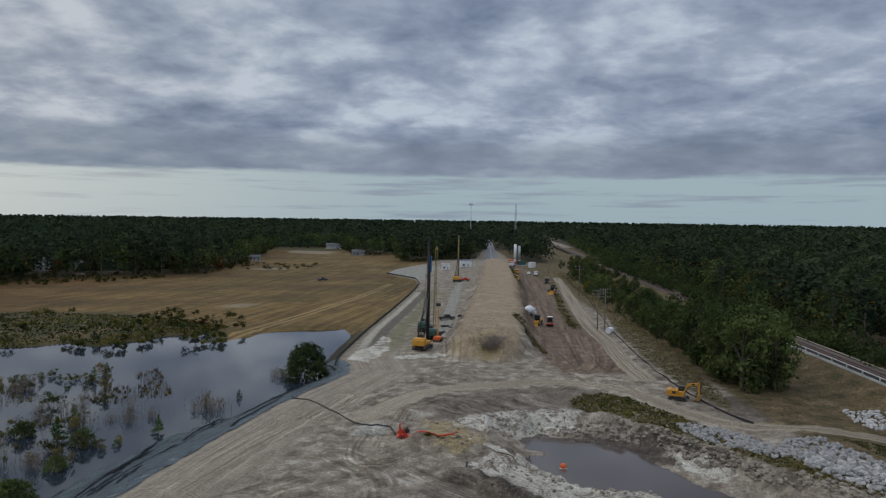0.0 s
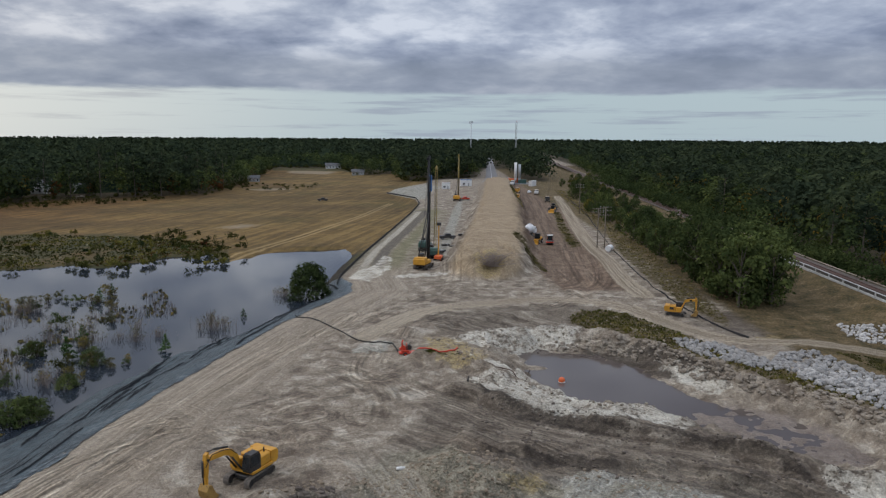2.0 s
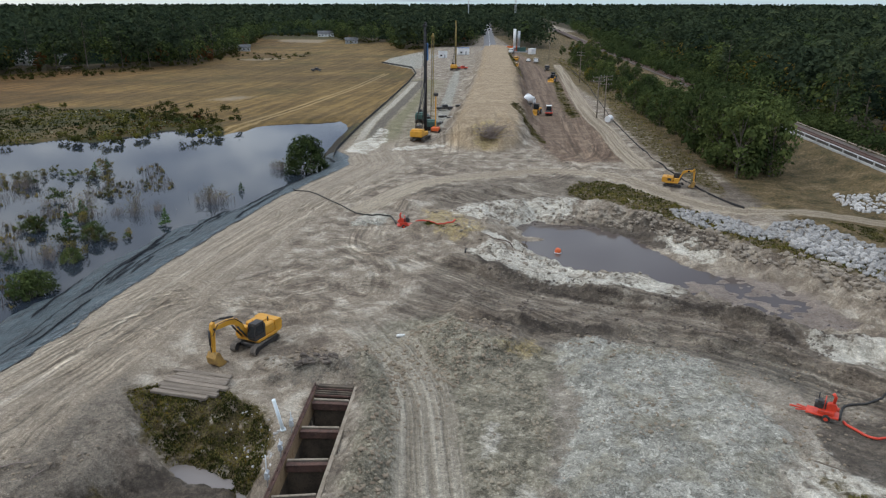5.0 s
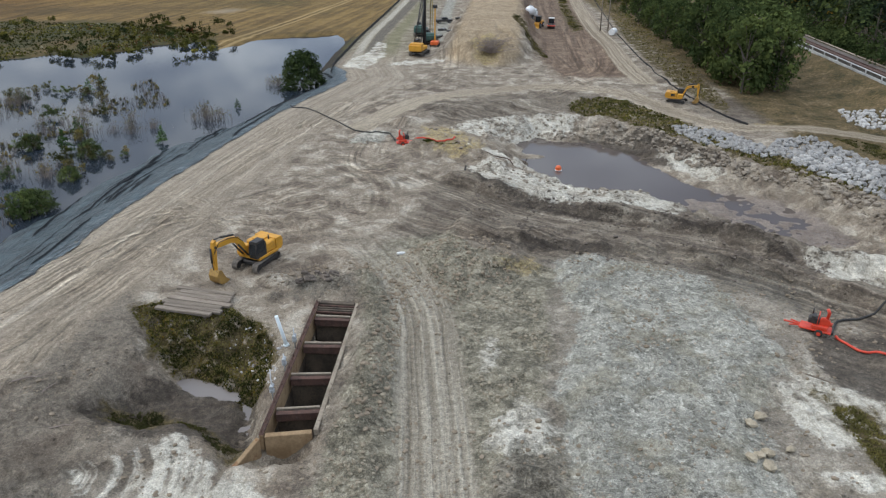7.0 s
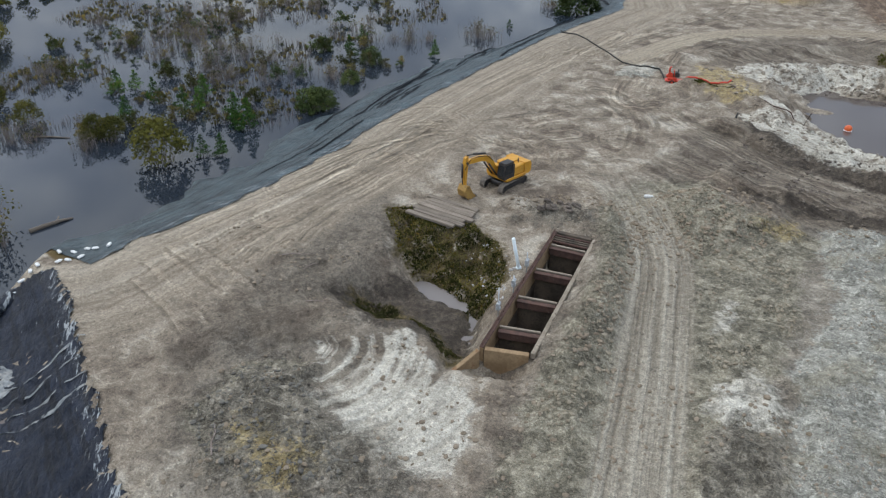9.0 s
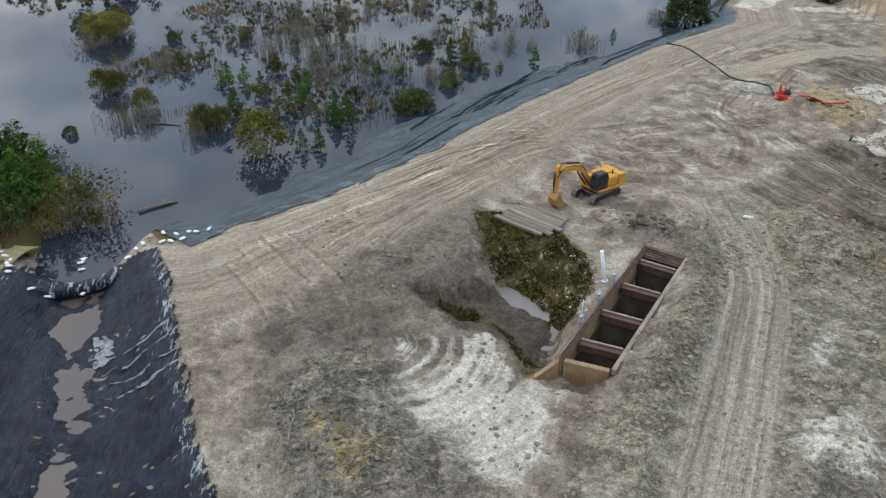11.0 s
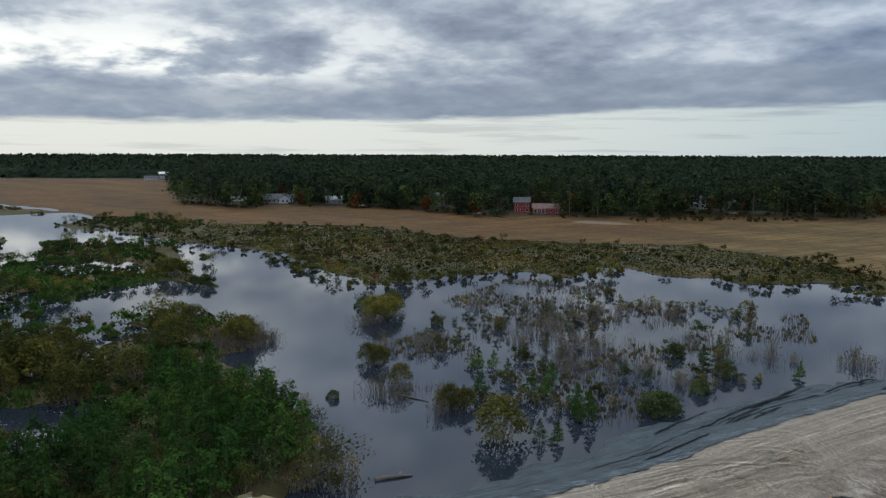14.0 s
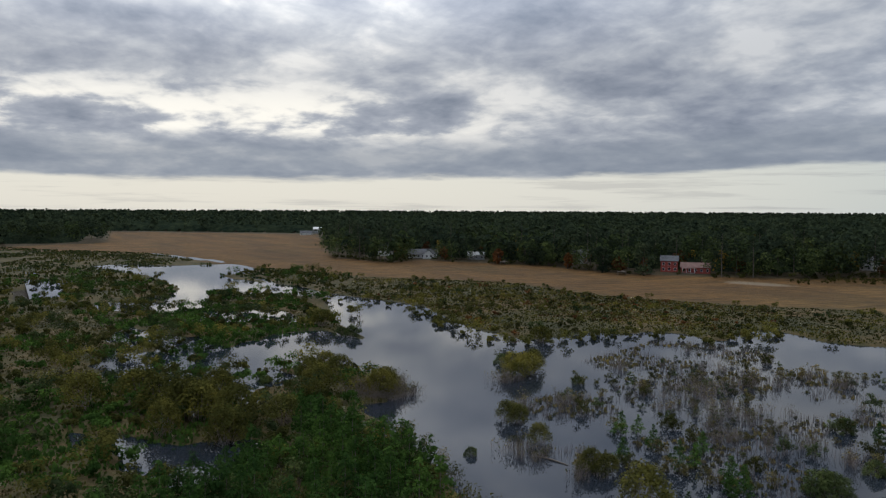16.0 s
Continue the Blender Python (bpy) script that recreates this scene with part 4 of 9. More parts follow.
    amount = mul(add(0.12, mul(broken, 0.7)), mul(site, sub(1.0, mul(on_berm, 0.8))))
    col = tint(amount, col, t.ramp(lumps, grey_stops((0.12, 1.35), (0.30, 1.08), (0.44, 0.86), (0.60, 0.50))))
    # scattered crumbs and stones, darker and paler; the dark specks paint in clod shadows
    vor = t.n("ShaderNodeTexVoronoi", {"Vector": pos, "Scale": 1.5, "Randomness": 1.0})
    crumb_shade = mul(mul(sub(1.0, t.step(vor.outputs["Distance"], 0.12, 0.22)), t.step(t.noise(pos, 0.16, 4, 0.6), 0.47, 0.58)), mul(site, sub(1.0, mul(on_berm, 0.8))))
    col = tint(mul(crumb_shade, 0.8), col, t.ramp(t.n("ShaderNodeSeparateColor", {0: vor.outputs["Color"]}).outputs[0], grey_stops((0.0, 0.40), (0.6, 0.8), (1.0, 1.6))))
    # grain
    grain = t.noise(pos, 2.6, 7, 0.74)
    col = tint(sub(0.9, mul(west, 0.4)), col, t.ramp(grain, grey_stops((0.36, 0.66), (0.46, 0.93), (0.54, 1.06), (0.64, 1.36))))
    grit = t.noise(pos, 9.0, 4, 0.8)
    col = tint(site, col, t.ramp(grit, grey_stops((0.36, 0.55), (0.45, 0.92), (0.55, 1.08), (0.64, 1.45))))
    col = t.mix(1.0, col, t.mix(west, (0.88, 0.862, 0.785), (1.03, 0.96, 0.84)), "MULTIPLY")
    shine = sub(0.93, mul(wetmud, 0.45))
    h = add(mul(n2, add(0.35, mul(broken, 0.5))), add(mul(n3, 0.16), mul(marks, 0.8)))
    h = add(h, add(mul(mul(sub(ruts, 0.5), rutted), 1.6), mul(mul(sub(wheel, 0.5), lane), 0.8)))
    h = add(h, add(mul(mul(sub(st1, 0.5), on_berm), 0.5), mul(mul(sub(fan, 0.5), white), 1.2)))
    h = sub(h, mul(mul(lumps, amount), 1.0))
    h = add(h, sub(mul(crumb_shade, 0.35), mul(belt, 0.15)))
    finish(t, col, shine, 0.0, h, 0.9, 0.5, {"Specular IOR Level": 0.25})
    return m


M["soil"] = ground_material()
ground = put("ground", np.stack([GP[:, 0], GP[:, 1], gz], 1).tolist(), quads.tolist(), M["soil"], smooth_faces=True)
tagged(ground, "graded sandy earth, dry lake bed and woodland floor", "ground", kind="structure")
gm = ground.data
clay = np.maximum(sdf(GP, poly((-6, 62), (20, 70), (34, 62), (36, 20), (-7, 20), (-7, 40))), sdf(GP, poly((-30, 36), (-14, 36), (-8, 18), (-26, 18))))
field_d = np.where(sdf(GP, poly(*SHORE, (-60, 204), (-10, 222), (0, 300), (8, 700), (-900, 900), (-1200, 0))) > 0, 1, -1) * D["shore"]
SLOPE = [poly((-32.8, 42.0), (-31.7, 49.2), (-29.5, 62.6), (-27.3, 59.3), (-25.1, 51.6), (-24.0, 45.7), (-26.4, 42.5), (-30.0, 39.6))]
CUT = [(-6, 100), (0, 94), (8, 86), (18, 80), (30, 74.5), (44, 62), (60, 44)]
for key, val in dict(sweeps_a=sweep_d(SWEEPS_A), sweeps_b=sweep_d(SWEEPS_B), sweeps_c=sweep_d(SWEEPS_C), crawls=np.min([run_dist(GP, r) for r in CRAWLS], 0), lane=line_side(GP, curved(LANE)), slope=patches(SLOPE), heap=patches(HEAPS[1:2] + HEAPS[3:]), cut=line_dist(GP, curved(CUT)), bank=line_dist(GP, CREST), olive=patches(OLIVE), gravel=np.maximum(D["gravel"], patches(GREY)), clay=clay, bench=D["bench"], white=patches(WHITE + [MOUND]),
                     dark=np.maximum(patches(DARK), 0.6 - np.min([line_dist(GP, q) for q in DARKLINES], 0)), ochre=patches(OCHRE), green=patches(GREEN), road=road_d, berm=berm_d, pale=patches(PALE), flat=D["flat"], crest=D["crest"], brown=patches(BROWN),
                     west=D["west"] - 1.0, wet=D["wet"], woods=D["woods"], field=field_d, trail=np.minimum(line_dist(GP, PATH_F), line_dist(GP, PATH_G)), east=np.minimum(GP[:, 0] - 56, 900 - GP[:, 1])).items():
    store(gm, key, val)


def water(name, colour, level, box, rough, label, bump):
    m, t = shader(name)
    pos = t.n("ShaderNodeNewGeometry").outputs["Position"]
    n = t.noise(pos, 0.03, 3)
    h = t.noise(t.mapping(pos, (1, 2.2, 1), (0, 0, radians(30))), 1.4, 3, 0.5)
    calm = t.math("MULTIPLY", h, t.step(t.noise(pos, 0.02, 3), 0.4, 0.65))
    finish(t, t.mix(n, colour, tuple(c * 1.35 for c in colour)), rough, 0.0, calm, bump, 0.05, {"IOR": 1.33, "Specular IOR Level": 0.5})
    if len(box) == 4:
        x0, y0, x1, y1 = box
        box = [(x0, y0), (x1, y0), (x1, y1), (x0, y1)]
    ob = put(name, [(x, y, level) for x, y in box], [tuple(range(len(box)))], m)
    return tagged(ob, label, "water", kind="structure")


water("lake_water", (0.016, 0.021, 0.029), WATER_Z, [(-620, 8), (-70, 8), (-66, 29), (-60.5, 31), (-57.4, 30.6), (-54.6, 33.6), (-53.6, 38.5), *SAND_EDGE[1:], (-21, 170), (-21, 245), (-620, 245)], 0.04, "dark still lake water flooding the marsh", 0.06)
water("pond_water", (0.075, 0.062, 0.056), POND_Z, (8, 72, 52, 124), 0.06, "muddy brown pond water in an excavated hollow", 0.04)
water("channel_water", (0.075, 0.058, 0.050), -3.02, (-60, 4, -24, 38), 0.05, "shallow brown puddles on the channel liner", 0.04)
water("pit_water", (0.17, 0.152, 0.142), -3.44, (-29, 36, -12.5, 58), 0.16, "pale rippled stream in the bottom of the pit", 0.9)
# ---- plants ----
def leaf_quads(rng, centres, normals, size, aspect=0.8):
    """Small bent leaf clumps: two triangles each, at the centres, roughly facing the normals."""
    n = len(centres)
    r = rng.normal(size=(n, 3))
    u = np.cross(normals, r)
    u /= np.linalg.norm(u, axis=1, keepdims=True) + 1e-9
    v = np.cross(normals, u)
    s = size * rng.uniform(0.55, 1.3, (n, 1))
    u, v = u * s, v * s * aspect
    bend = normals * s * rng.uniform(0.1, 0.45, (n, 1))
    V = np.stack([centres - u, centres - v * 0.7 + bend, centres + u * rng.uniform(0.6, 1, (n, 1)), centres + v], 1).reshape(-1, 3)
    F = np.arange(4 * n).reshape(n, 4)
    return V, F


def blob_points(rng, blobs, n, shell=0.55):
    """Points and outward normals over ellipsoid blobs (cx, cy, cz, rx, ry, rz)."""
    blobs = np.array(blobs, float)
    wgt = (blobs[:, 3] * blobs[:, 4] + blobs[:, 3] * blobs[:, 5])
    k = rng.choice(len(blobs), n, p=wgt / wgt.sum())
    d = rng.normal(size=(n, 3))
    d /= np.linalg.norm(d, axis=1, keepdims=True)
    d[:, 2] = np.where((d[:, 2] < -0.3) & (rng.random(n) < 0.6), -d[:, 2], d[:, 2])
    rad = shell + (1.06 - shell) * rng.random(n) ** 0.6
    P = blobs[k, :3] + d * blobs[k, 3:] * rad[:, None]
    N = d + rng.normal(size=(n, 3)) * 0.32 + np.array([0, 0, 0.25])
    return P, N / np.linalg.norm(N, axis=1, keepdims=True)


def limb(pts, r0, r1, seg=5):
    """A tapered tube as vertex and face arrays."""
    pts = np.array(pts, float)
    V, F = [], []
    for i, p in enumerate(pts):
        d = pts[min(i + 1, len(pts) - 1)] - pts[max(i - 1, 0)]
        d /= np.linalg.norm(d) + 1e-9
        a = np.cross(d, (0.3, 1, 0.2))
        a /= np.linalg.norm(a) + 1e-9
        b = np.cross(d, a)
        r = r0 + (r1 - r0) * i / (len(pts) - 1)
        for j in range(seg):
            th = 2 * math.pi * j / seg
            V.append(p + r * (a * math.cos(th) + b * math.sin(th)))
    for i in range(len(pts) - 1):
        for j in range(seg):
            F.append((i * seg + j, i * seg + (j + 1) % seg, (i + 1) * seg + (j + 1) % seg, (i + 1) * seg + j))
    return V, F


def join(parts):
    V, F, o = [], [], 0
    for v, f in parts:
        V += [tuple(map(float, p)) for p in v]
        F += [tuple(int(i) + o for i in q) for q in f]
        o = len(V)
    return V, F


def mesh_of(name, parts, material):
    me = bpy.data.meshes.new(name)
    V, F = join(parts)
    me.from_pydata(V, [], F)
    me.materials.append(material)
    me.update()
    return me


def plant(name, trunk_parts, blobs, n, size, leaf, rng, label, category, shell=0.55, crown_name="crown", wood="bark", trunk_name="trunk"):
    """A prototype: an Empty with trunk and crown meshes."""
    e = new(name)
    tagged(e, label, category)
    t = new(trunk_name, mesh_of("trunk", trunk_parts, M[wood]))
    if trunk_name != "trunk":
        tagged(t, kind="stuff")
    t.parent = e
    P, N = blob_points(rng, blobs, n, shell)
    c = new(crown_name, mesh_of("crown", [leaf_quads(rng, P, N, size)], M[leaf]))
    c.parent = e
    if crown_name != "crown":
        tagged(c, kind="stuff")
    return e


def tall_pine(seed, h, n=420):
    rng = np.random.default_rng(seed)
    lean = rng.normal(size=2) * 0.4
    top = np.array([lean[0], lean[1], h])
    parts = [limb([(0, 0, -0.6), tuple(top * 0.5 + np.array([0.15, 0, 0])), tuple(top * 0.97)], 0.30, 0.06, 6)]
    blobs = []
    for i in range(11):
        f = 0.42 + 0.58 * (i / 10)
        a, r = rng.uniform(0, 6.3), (1 - f) * 3.6 + rng.uniform(0.5, 1.9)
        c = top * f + np.array([math.cos(a) * r, math.sin(a) * r, rng.uniform(0, 0.7)])
        parts.append(limb([tuple(top * (f - 0.04)), tuple(c)], 0.09, 0.03, 3))
        blobs.append((*c, rng.uniform(1.3, 2.2), rng.uniform(1.3, 2.2), rng.uniform(0.8, 1.5)))
    blobs.append((*top, 1.2, 1.2, 1.5))
    return plant("pine_tree", parts, blobs, n, 0.55, "pine", rng, "tall dark green pine with a bare trunk at the woods' edge", "tree", 0.3)


def broadleaf(seed, h, n, leaf, label, wide=0.42, size=0.37):
    rng = np.random.default_rng(seed)
    parts = [limb([(0, 0, -0.6), (0.1, 0, h * 0.35), (0, 0.1, h * 0.8)], 0.22, 0.05, 6)]
    blobs = []
    for i in range(19):
        f = rng.uniform(0.07, 0.92)
        a, r = rng.uniform(0, 6.3), h * wide * math.sin(math.pi * min(0.97, f * 0.82 + 0.13)) * rng.uniform(0.35, 0.8)
        c = np.array([math.cos(a) * r, math.sin(a) * r, h * f])
        s = h * rng.uniform(0.12, 0.21)
        parts.append(limb([(0, 0, h * f * 0.6), tuple(c)], 0.08, 0.03, 3))
        blobs.append((*c, s, s, s * 0.85))
    blobs.append((0, 0, h * 0.86, h * 0.15, h * 0.15, h * 0.14))
    return plant("broadleaf_tree", parts, blobs, n, size, leaf, rng, label, "tree", 0.45)


def young_pine(seed, h, n=260):
    rng = np.random.default_rng(seed)
    parts = [limb([(0, 0, -0.6), (0, 0, h * 0.95)], 0.09, 0.02, 5)]
    blobs = []
    for i in range(16):
        f = 0.1 + 0.9 * i / 15
        a, r = i * 2.4, h * 0.27 * (1.02 - f ** 1.6) * rng.uniform(0.5, 1.15)
        s = h * 0.17 * (1.25 - 0.75 * f) * rng.uniform(0.75, 1.2)
        blobs.append((math.cos(a) * r, math.sin(a) * r, h * (0.06 + 0.9 * f) + rng.uniform(-0.2, 0.2), s, s, h * 0.10))
    return plant("young_pine", parts, blobs, n, 0.2, "young", rng, "bright green young pine standing in the wet ground", "tree", 0.35)


def shrub(seed, h, n, leaf, label, wide=0.75, stems=9, size=0.15, name="shrub", low=0.22):
    rng = np.random.default_rng(seed)
    parts, blobs = [], []
    for i in range(stems):
        a, r = rng.uniform(0, 6.3), h * wide * rng.uniform(0.05, 0.75)
        c = np.array([math.cos(a) * r, math.sin(a) * r, h * rng.uniform(low, 0.86)])
        parts.append(limb([(c[0] * 0.4, c[1] * 0.4, -0.7), tuple(c * np.array([0.8, 0.8, 0.55])), tuple(c)], 0.035, 0.012, 3))
        s = h * rng.uniform(0.16, 0.27)
        blobs.append((*c, s * 1.2, s * 1.2, s))
    return plant(name, parts, blobs, n, size, leaf, rng, label, "shrub", 0.2, wood="twig")


def dome_bush(seed, h, wide, n, leaf, label, size=0.2, skirt=0.15):
    """A dense rounded bush: leaf clumps over a lumpy dome, grey stems below."""
    rng = np.random.default_rng(seed)
    parts, blobs = [], []
    for i in range(26):
        a, e = i * 2.4 + rng.uniform(-0.3, 0.3), math.asin(min(1, (i + 0.5) / 26))
        r = h * wide * math.cos(e) * rng.uniform(0.62, 0.98)
        c = np.array([math.cos(a) * r, math.sin(a) * r, h * (skirt + (0.92 - skirt) * math.sin(e) * rng.uniform(0.82, 1.0))])
        parts.append(limb([(c[0] * 0.25, c[1] * 0.25, -0.7), tuple(c * np.array([0.7, 0.7, 0.6])), tuple(c)], 0.035, 0.012, 3))
        s = h * rng.uniform(0.13, 0.22)
        blobs.append((*c, s * 1.15, s * 1.15, s))
    return plant("bush", parts, blobs, n, size, leaf, rng, label, "shrub", 0.35, wood="twig")


def reed_clump(seed, h, stems, spread, label, leaf="sedge", leaves=50):
    """Bare upright stems with a few leaves, standing in water."""
    rng = np.random.default_rng(seed)
    parts, tips = [], []
    for i in range(stems):
        a, r = rng.uniform(0, 6.3), spread * abs(rng.normal()) * 0.75
        x, y = math.cos(a) * r * 1.3, math.sin(a) * r * 0.8
        hh = h * rng.uniform(0.35, 1.0) * (1.15 - 0.4 * min(1, r / spread))
        dx, dy = rng.normal(size=2) * 0.2 * hh
        tip = (x + dx, y + dy, hh)
        parts.append(limb([(x, y, -0.8), (x + dx * 0.3, y + dy * 0.3, hh * 0.5), tip], 0.022, 0.010, 3))
        for s in range(1):
            b = np.array([x + dx * 0.5, y + dy * 0.5, hh * rng.uniform(0.4, 0.8)])
            parts.append(limb([tuple(b), tuple(b + rng.normal(size=3) * 0.25 + np.array([0, 0, 0.3]))], 0.016, 0.008, 3))
        tips.append((*tip, 0.3, 0.3, 0.25))
    return plant("reed_clump", parts, tips, leaves, 0.13, leaf, rng, label, "reeds", 0.1, "leaf_mass", "twig", "stem_mass")


def hide_proto(e):
    for o in (*e.children_recursive, e):
        bpy.data.objects.remove(o, do_unlink=True)


def scatter(protos, spots, rng, group, zs=None, lo=0.75, hi=1.25):
    """Copies of the prototypes at the spots (x, y), each turned and scaled a little; the prototypes themselves are then removed."""
    if zs is None:
        zs = heights(np.array([s[:2] for s in spots]))
    for i, s in enumerate(spots):
        p = protos[int(rng.integers(len(protos)))]
        k = s[2] if len(s) > 2 else rng.uniform(lo, hi)
        c = copy_thing(p, pose(s[0], s[1], zs[i], 0, 0, rng.uniform(0, 360)))
        c.scale = (k * rng.uniform(0.88, 1.12), k * rng.uniform(0.88, 1.12), k)
        tagged(c, group=group)
    for p in protos:
        hide_proto(p)


def fill(rng, polygon, count, gap, keep=None, box=None):
    """Random spots inside a polygon, at least gap apart."""
    polygon = np.asarray(polygon)
    lo, hi = (polygon.min(0), polygon.max(0)) if box is None else box
    cand = rng.uniform(lo, hi, (count * 30, 2))
    ok = sdf(cand, polygon) > 0
    if keep is not None:
        ok &= keep(cand)
    out, cells = [], {}
    for p in cand[ok]:
        c = (int(p[0] // gap), int(p[1] // gap))
        near = [q for i in (-1, 0, 1) for j in (-1, 0, 1) for q in cells.get((c[0] + i, c[1] + j), ())]
        if all((p[0] - q[0]) ** 2 + (p[1] - q[1]) ** 2 > gap * gap for q in near):
            cells.setdefault(c, []).append(p)
            out.append(tuple(p))
            if len(out) >= count:
                break
    return out


rng = np.random.default_rng(11)

# belt of trees between the site and the railway
belt = fill(rng, HEDGE, 165, 3.3, keep=lambda P: rng.random(len(P)) < np.clip(230 / P[:, 1] - 0.4, 0.1, 1))
belt = [(x, y, float(rng.uniform(0.85, 1.2) * (1.2 if y < 185 else 0.84 if y < 250 else 0.6))) for x, y in belt]
scatter([broadleaf(21, 10.5, 1150, "leaf", "dense green broadleaf tree in the belt beside the railway"),
         broadleaf(22, 9.0, 1000, "leaf", "dense green broadleaf tree in the belt beside the railway", 0.46),
         broadleaf(23, 12.0, 1200, "leaf", "taller dark green tree in the belt beside the railway", 0.36),
         broadleaf(24, 8.0, 900, "willow", "yellowing broadleaf tree in the belt beside the railway", 0.45)], belt, rng, "trees beside the railway", lo=0.95, hi=1.3)

# edge of the woods east of the railway
east_edge = fill(rng, poly((103, 120), (103, 190), (109, 330), (122, 520), (165, 520), (170, 330), (190, 190), (190, 120)), 100, 8)
scatter([tall_pine(31, 19, 420), broadleaf(33, 15, 850, "leaf", "dark green broadleaf tree at the edge of the woods", 0.36, 0.6),
         broadleaf(34, 13, 750, "leaf", "green broadleaf tree at the edge of the woods", 0.4, 0.6), broadleaf(35, 11, 520, "autumn", "golden autumn tree among the green woods", 0.4, 0.7),
         tall_pine(32, 17, 420), broadleaf(38, 14, 850, "pine", "dark evergreen tree at the edge of the woods", 0.36, 0.6)], east_edge, rng, "trees at the woods' edge", lo=0.85, hi=1.15)

# edge of the woods west of the lake bed
WEST_EDGE = poly((-487, 197), (-418, 211), (-433, 240), (-356, 281), (-287, 284), (-223, 340), (-206, 392), (-140, 430), (-146, 535), (-175, 560), (-180, 460), (-235, 425), (-300, 325), (-370, 325), (-470, 270), (-520, 240))
YARDS = [(-446, 251, 14), (-478, 238, 8), (-413, 274, 9), (-283, 316, 9), (-270, 322, 10), (-232, 425, 11), (-352, 312, 8)]


def off_yards(P):
    ok = np.ones(len(P), bool)
    for x, y, r in YARDS:
        ok &= np.hypot(P[:, 0] - x, P[:, 1] - y) > r
        # keep the ground before each house open towards the lake
        dx, dy = -x / math.hypot(x, y), -y / math.hypot(x, y)
        s = (P[:, 0] - x) * dx + (P[:, 1] - y) * dy
        c = np.abs((P[:, 0] - x) * dy - (P[:, 1] - y) * dx)
        ok &= ~((s > 0) & (s < 34) & (c < r * 0.4))
    return ok


west_edge = fill(rng, WEST_EDGE, 140, 8.2, off_yards)
scatter([tall_pine(41, 23, 380), tall_pine(42, 26, 420), tall_pine(43, 20, 360), broadleaf(44, 13, 600, "leaf", "dark green broadleaf tree by the lakeside yards", 0.4, 0.8),
         broadleaf(45, 10, 500, "rust", "russet autumn tree by the lakeside yards", 0.42, 0.7), broadleaf(46, 16, 650, "pine", "dark evergreen tree by the lakeside yards", 0.36, 0.8)], west_edge, rng, "trees of the lakeside woods", lo=0.85, hi=1.12)


def far_crowns(name, spots, h_lo, h_hi, leaves, size, leaf, label, wide=0.27):
    """Distant woods as one mass of tufted crowns."""
    r = np.random.default_rng(len(spots))
    P = np.array(spots)
    n = len(P)
    z0 = heights(P)
    H = r.uniform(h_lo, h_hi, n)
    k = np.repeat(np.arange(n), leaves)
    f = r.random(len(k)) ** 0.75
    broad = wide * r.uniform(0.75, 1.35, n)
    low = r.uniform(0.12, 0.5, n)
    a = r.uniform(0, 2 * np.pi, len(k))
    lobe = 1 + 0.28 * np.sin(a * r.integers(2, 5, n)[k] + f * 7 + r.uniform(0, 6, n)[k])
    wid = broad[k] * H[k] * np.sqrt(np.clip(1 - np.abs(f * 1.25 - 0.25) ** 2.6, 0.02, 1)) * lobe * np.sqrt(r.uniform(0.12, 1.0, len(k)))
    C = np.stack([P[k, 0] + wid * np.cos(a), P[k, 1] + wid * np.sin(a), z0[k] + H[k] * (low[k] + (0.98 - low[k]) * f)], 1)
    N = np.stack([np.cos(a), np.sin(a), 0.3 + 1.4 * f], 1) + r.normal(size=(len(k), 3)) * 0.35
    V, F = leaf_quads(r, C, N / np.linalg.norm(N, axis=1, keepdims=True), size * H[k][:, None] / 20)
    ob = put(name, V.tolist(), F.tolist(), M[leaf])
    return tagged(ob, label, "woods", kind="stuff")


def ring(rng, r0, r1, n):
    """Spots in the woods at that distance from the site, over the sweep of the view."""
    a = rng.uniform(radians(-40), radians(100), n * 4)
    r = np.sqrt(rng.uniform(r0 * r0, r1 * r1, n * 4))
    P = np.stack([-np.sin(a) * r, np.cos(a) * r], 1)
    ok = (np.max([sdf(P, p) for p in WOODS], 0) > 1) & off_yards(P) & (line_dist(P, RAIL) > 10)
    return P[ok][:n]


far_crowns("near_woods", ring(rng, 120, 460, 480), 12, 24, 130, 0.95, "pine", "dark pine trees in the nearer woods", 0.34)
far_crowns("pine_woods", ring(rng, 440, 900, 1700), 12, 24, 58, 1.7, "pine", "dense dark pine woods behind the lake bed", 0.36)
far_crowns("near_oaks", ring(rng, 120, 460, 320), 12, 20, 130, 0.95, "leaf", "green broadleaf trees in the nearer woods", 0.38)
far_crowns("mixed_woods", ring(rng, 440, 900, 1000), 12, 20, 58, 1.6, "leaf", "mixed green broadleaf trees within the pine woods", 0.38)
far_crowns("autumn_woods", ring(rng, 200, 700, 110), 9, 14, 60, 1.2, "autumn", "scattered yellowing trees within the woods")
far_crowns("middle_woods", ring(rng, 900, 2100, 4400), 15, 25, 15, 3.3, "pine", "distant pine woods")
far_crowns("distant_woods", ring(rng, 2100, 4850, 6500), 17, 26, 9, 6.5, "pine", "pine woods reaching the horizon")

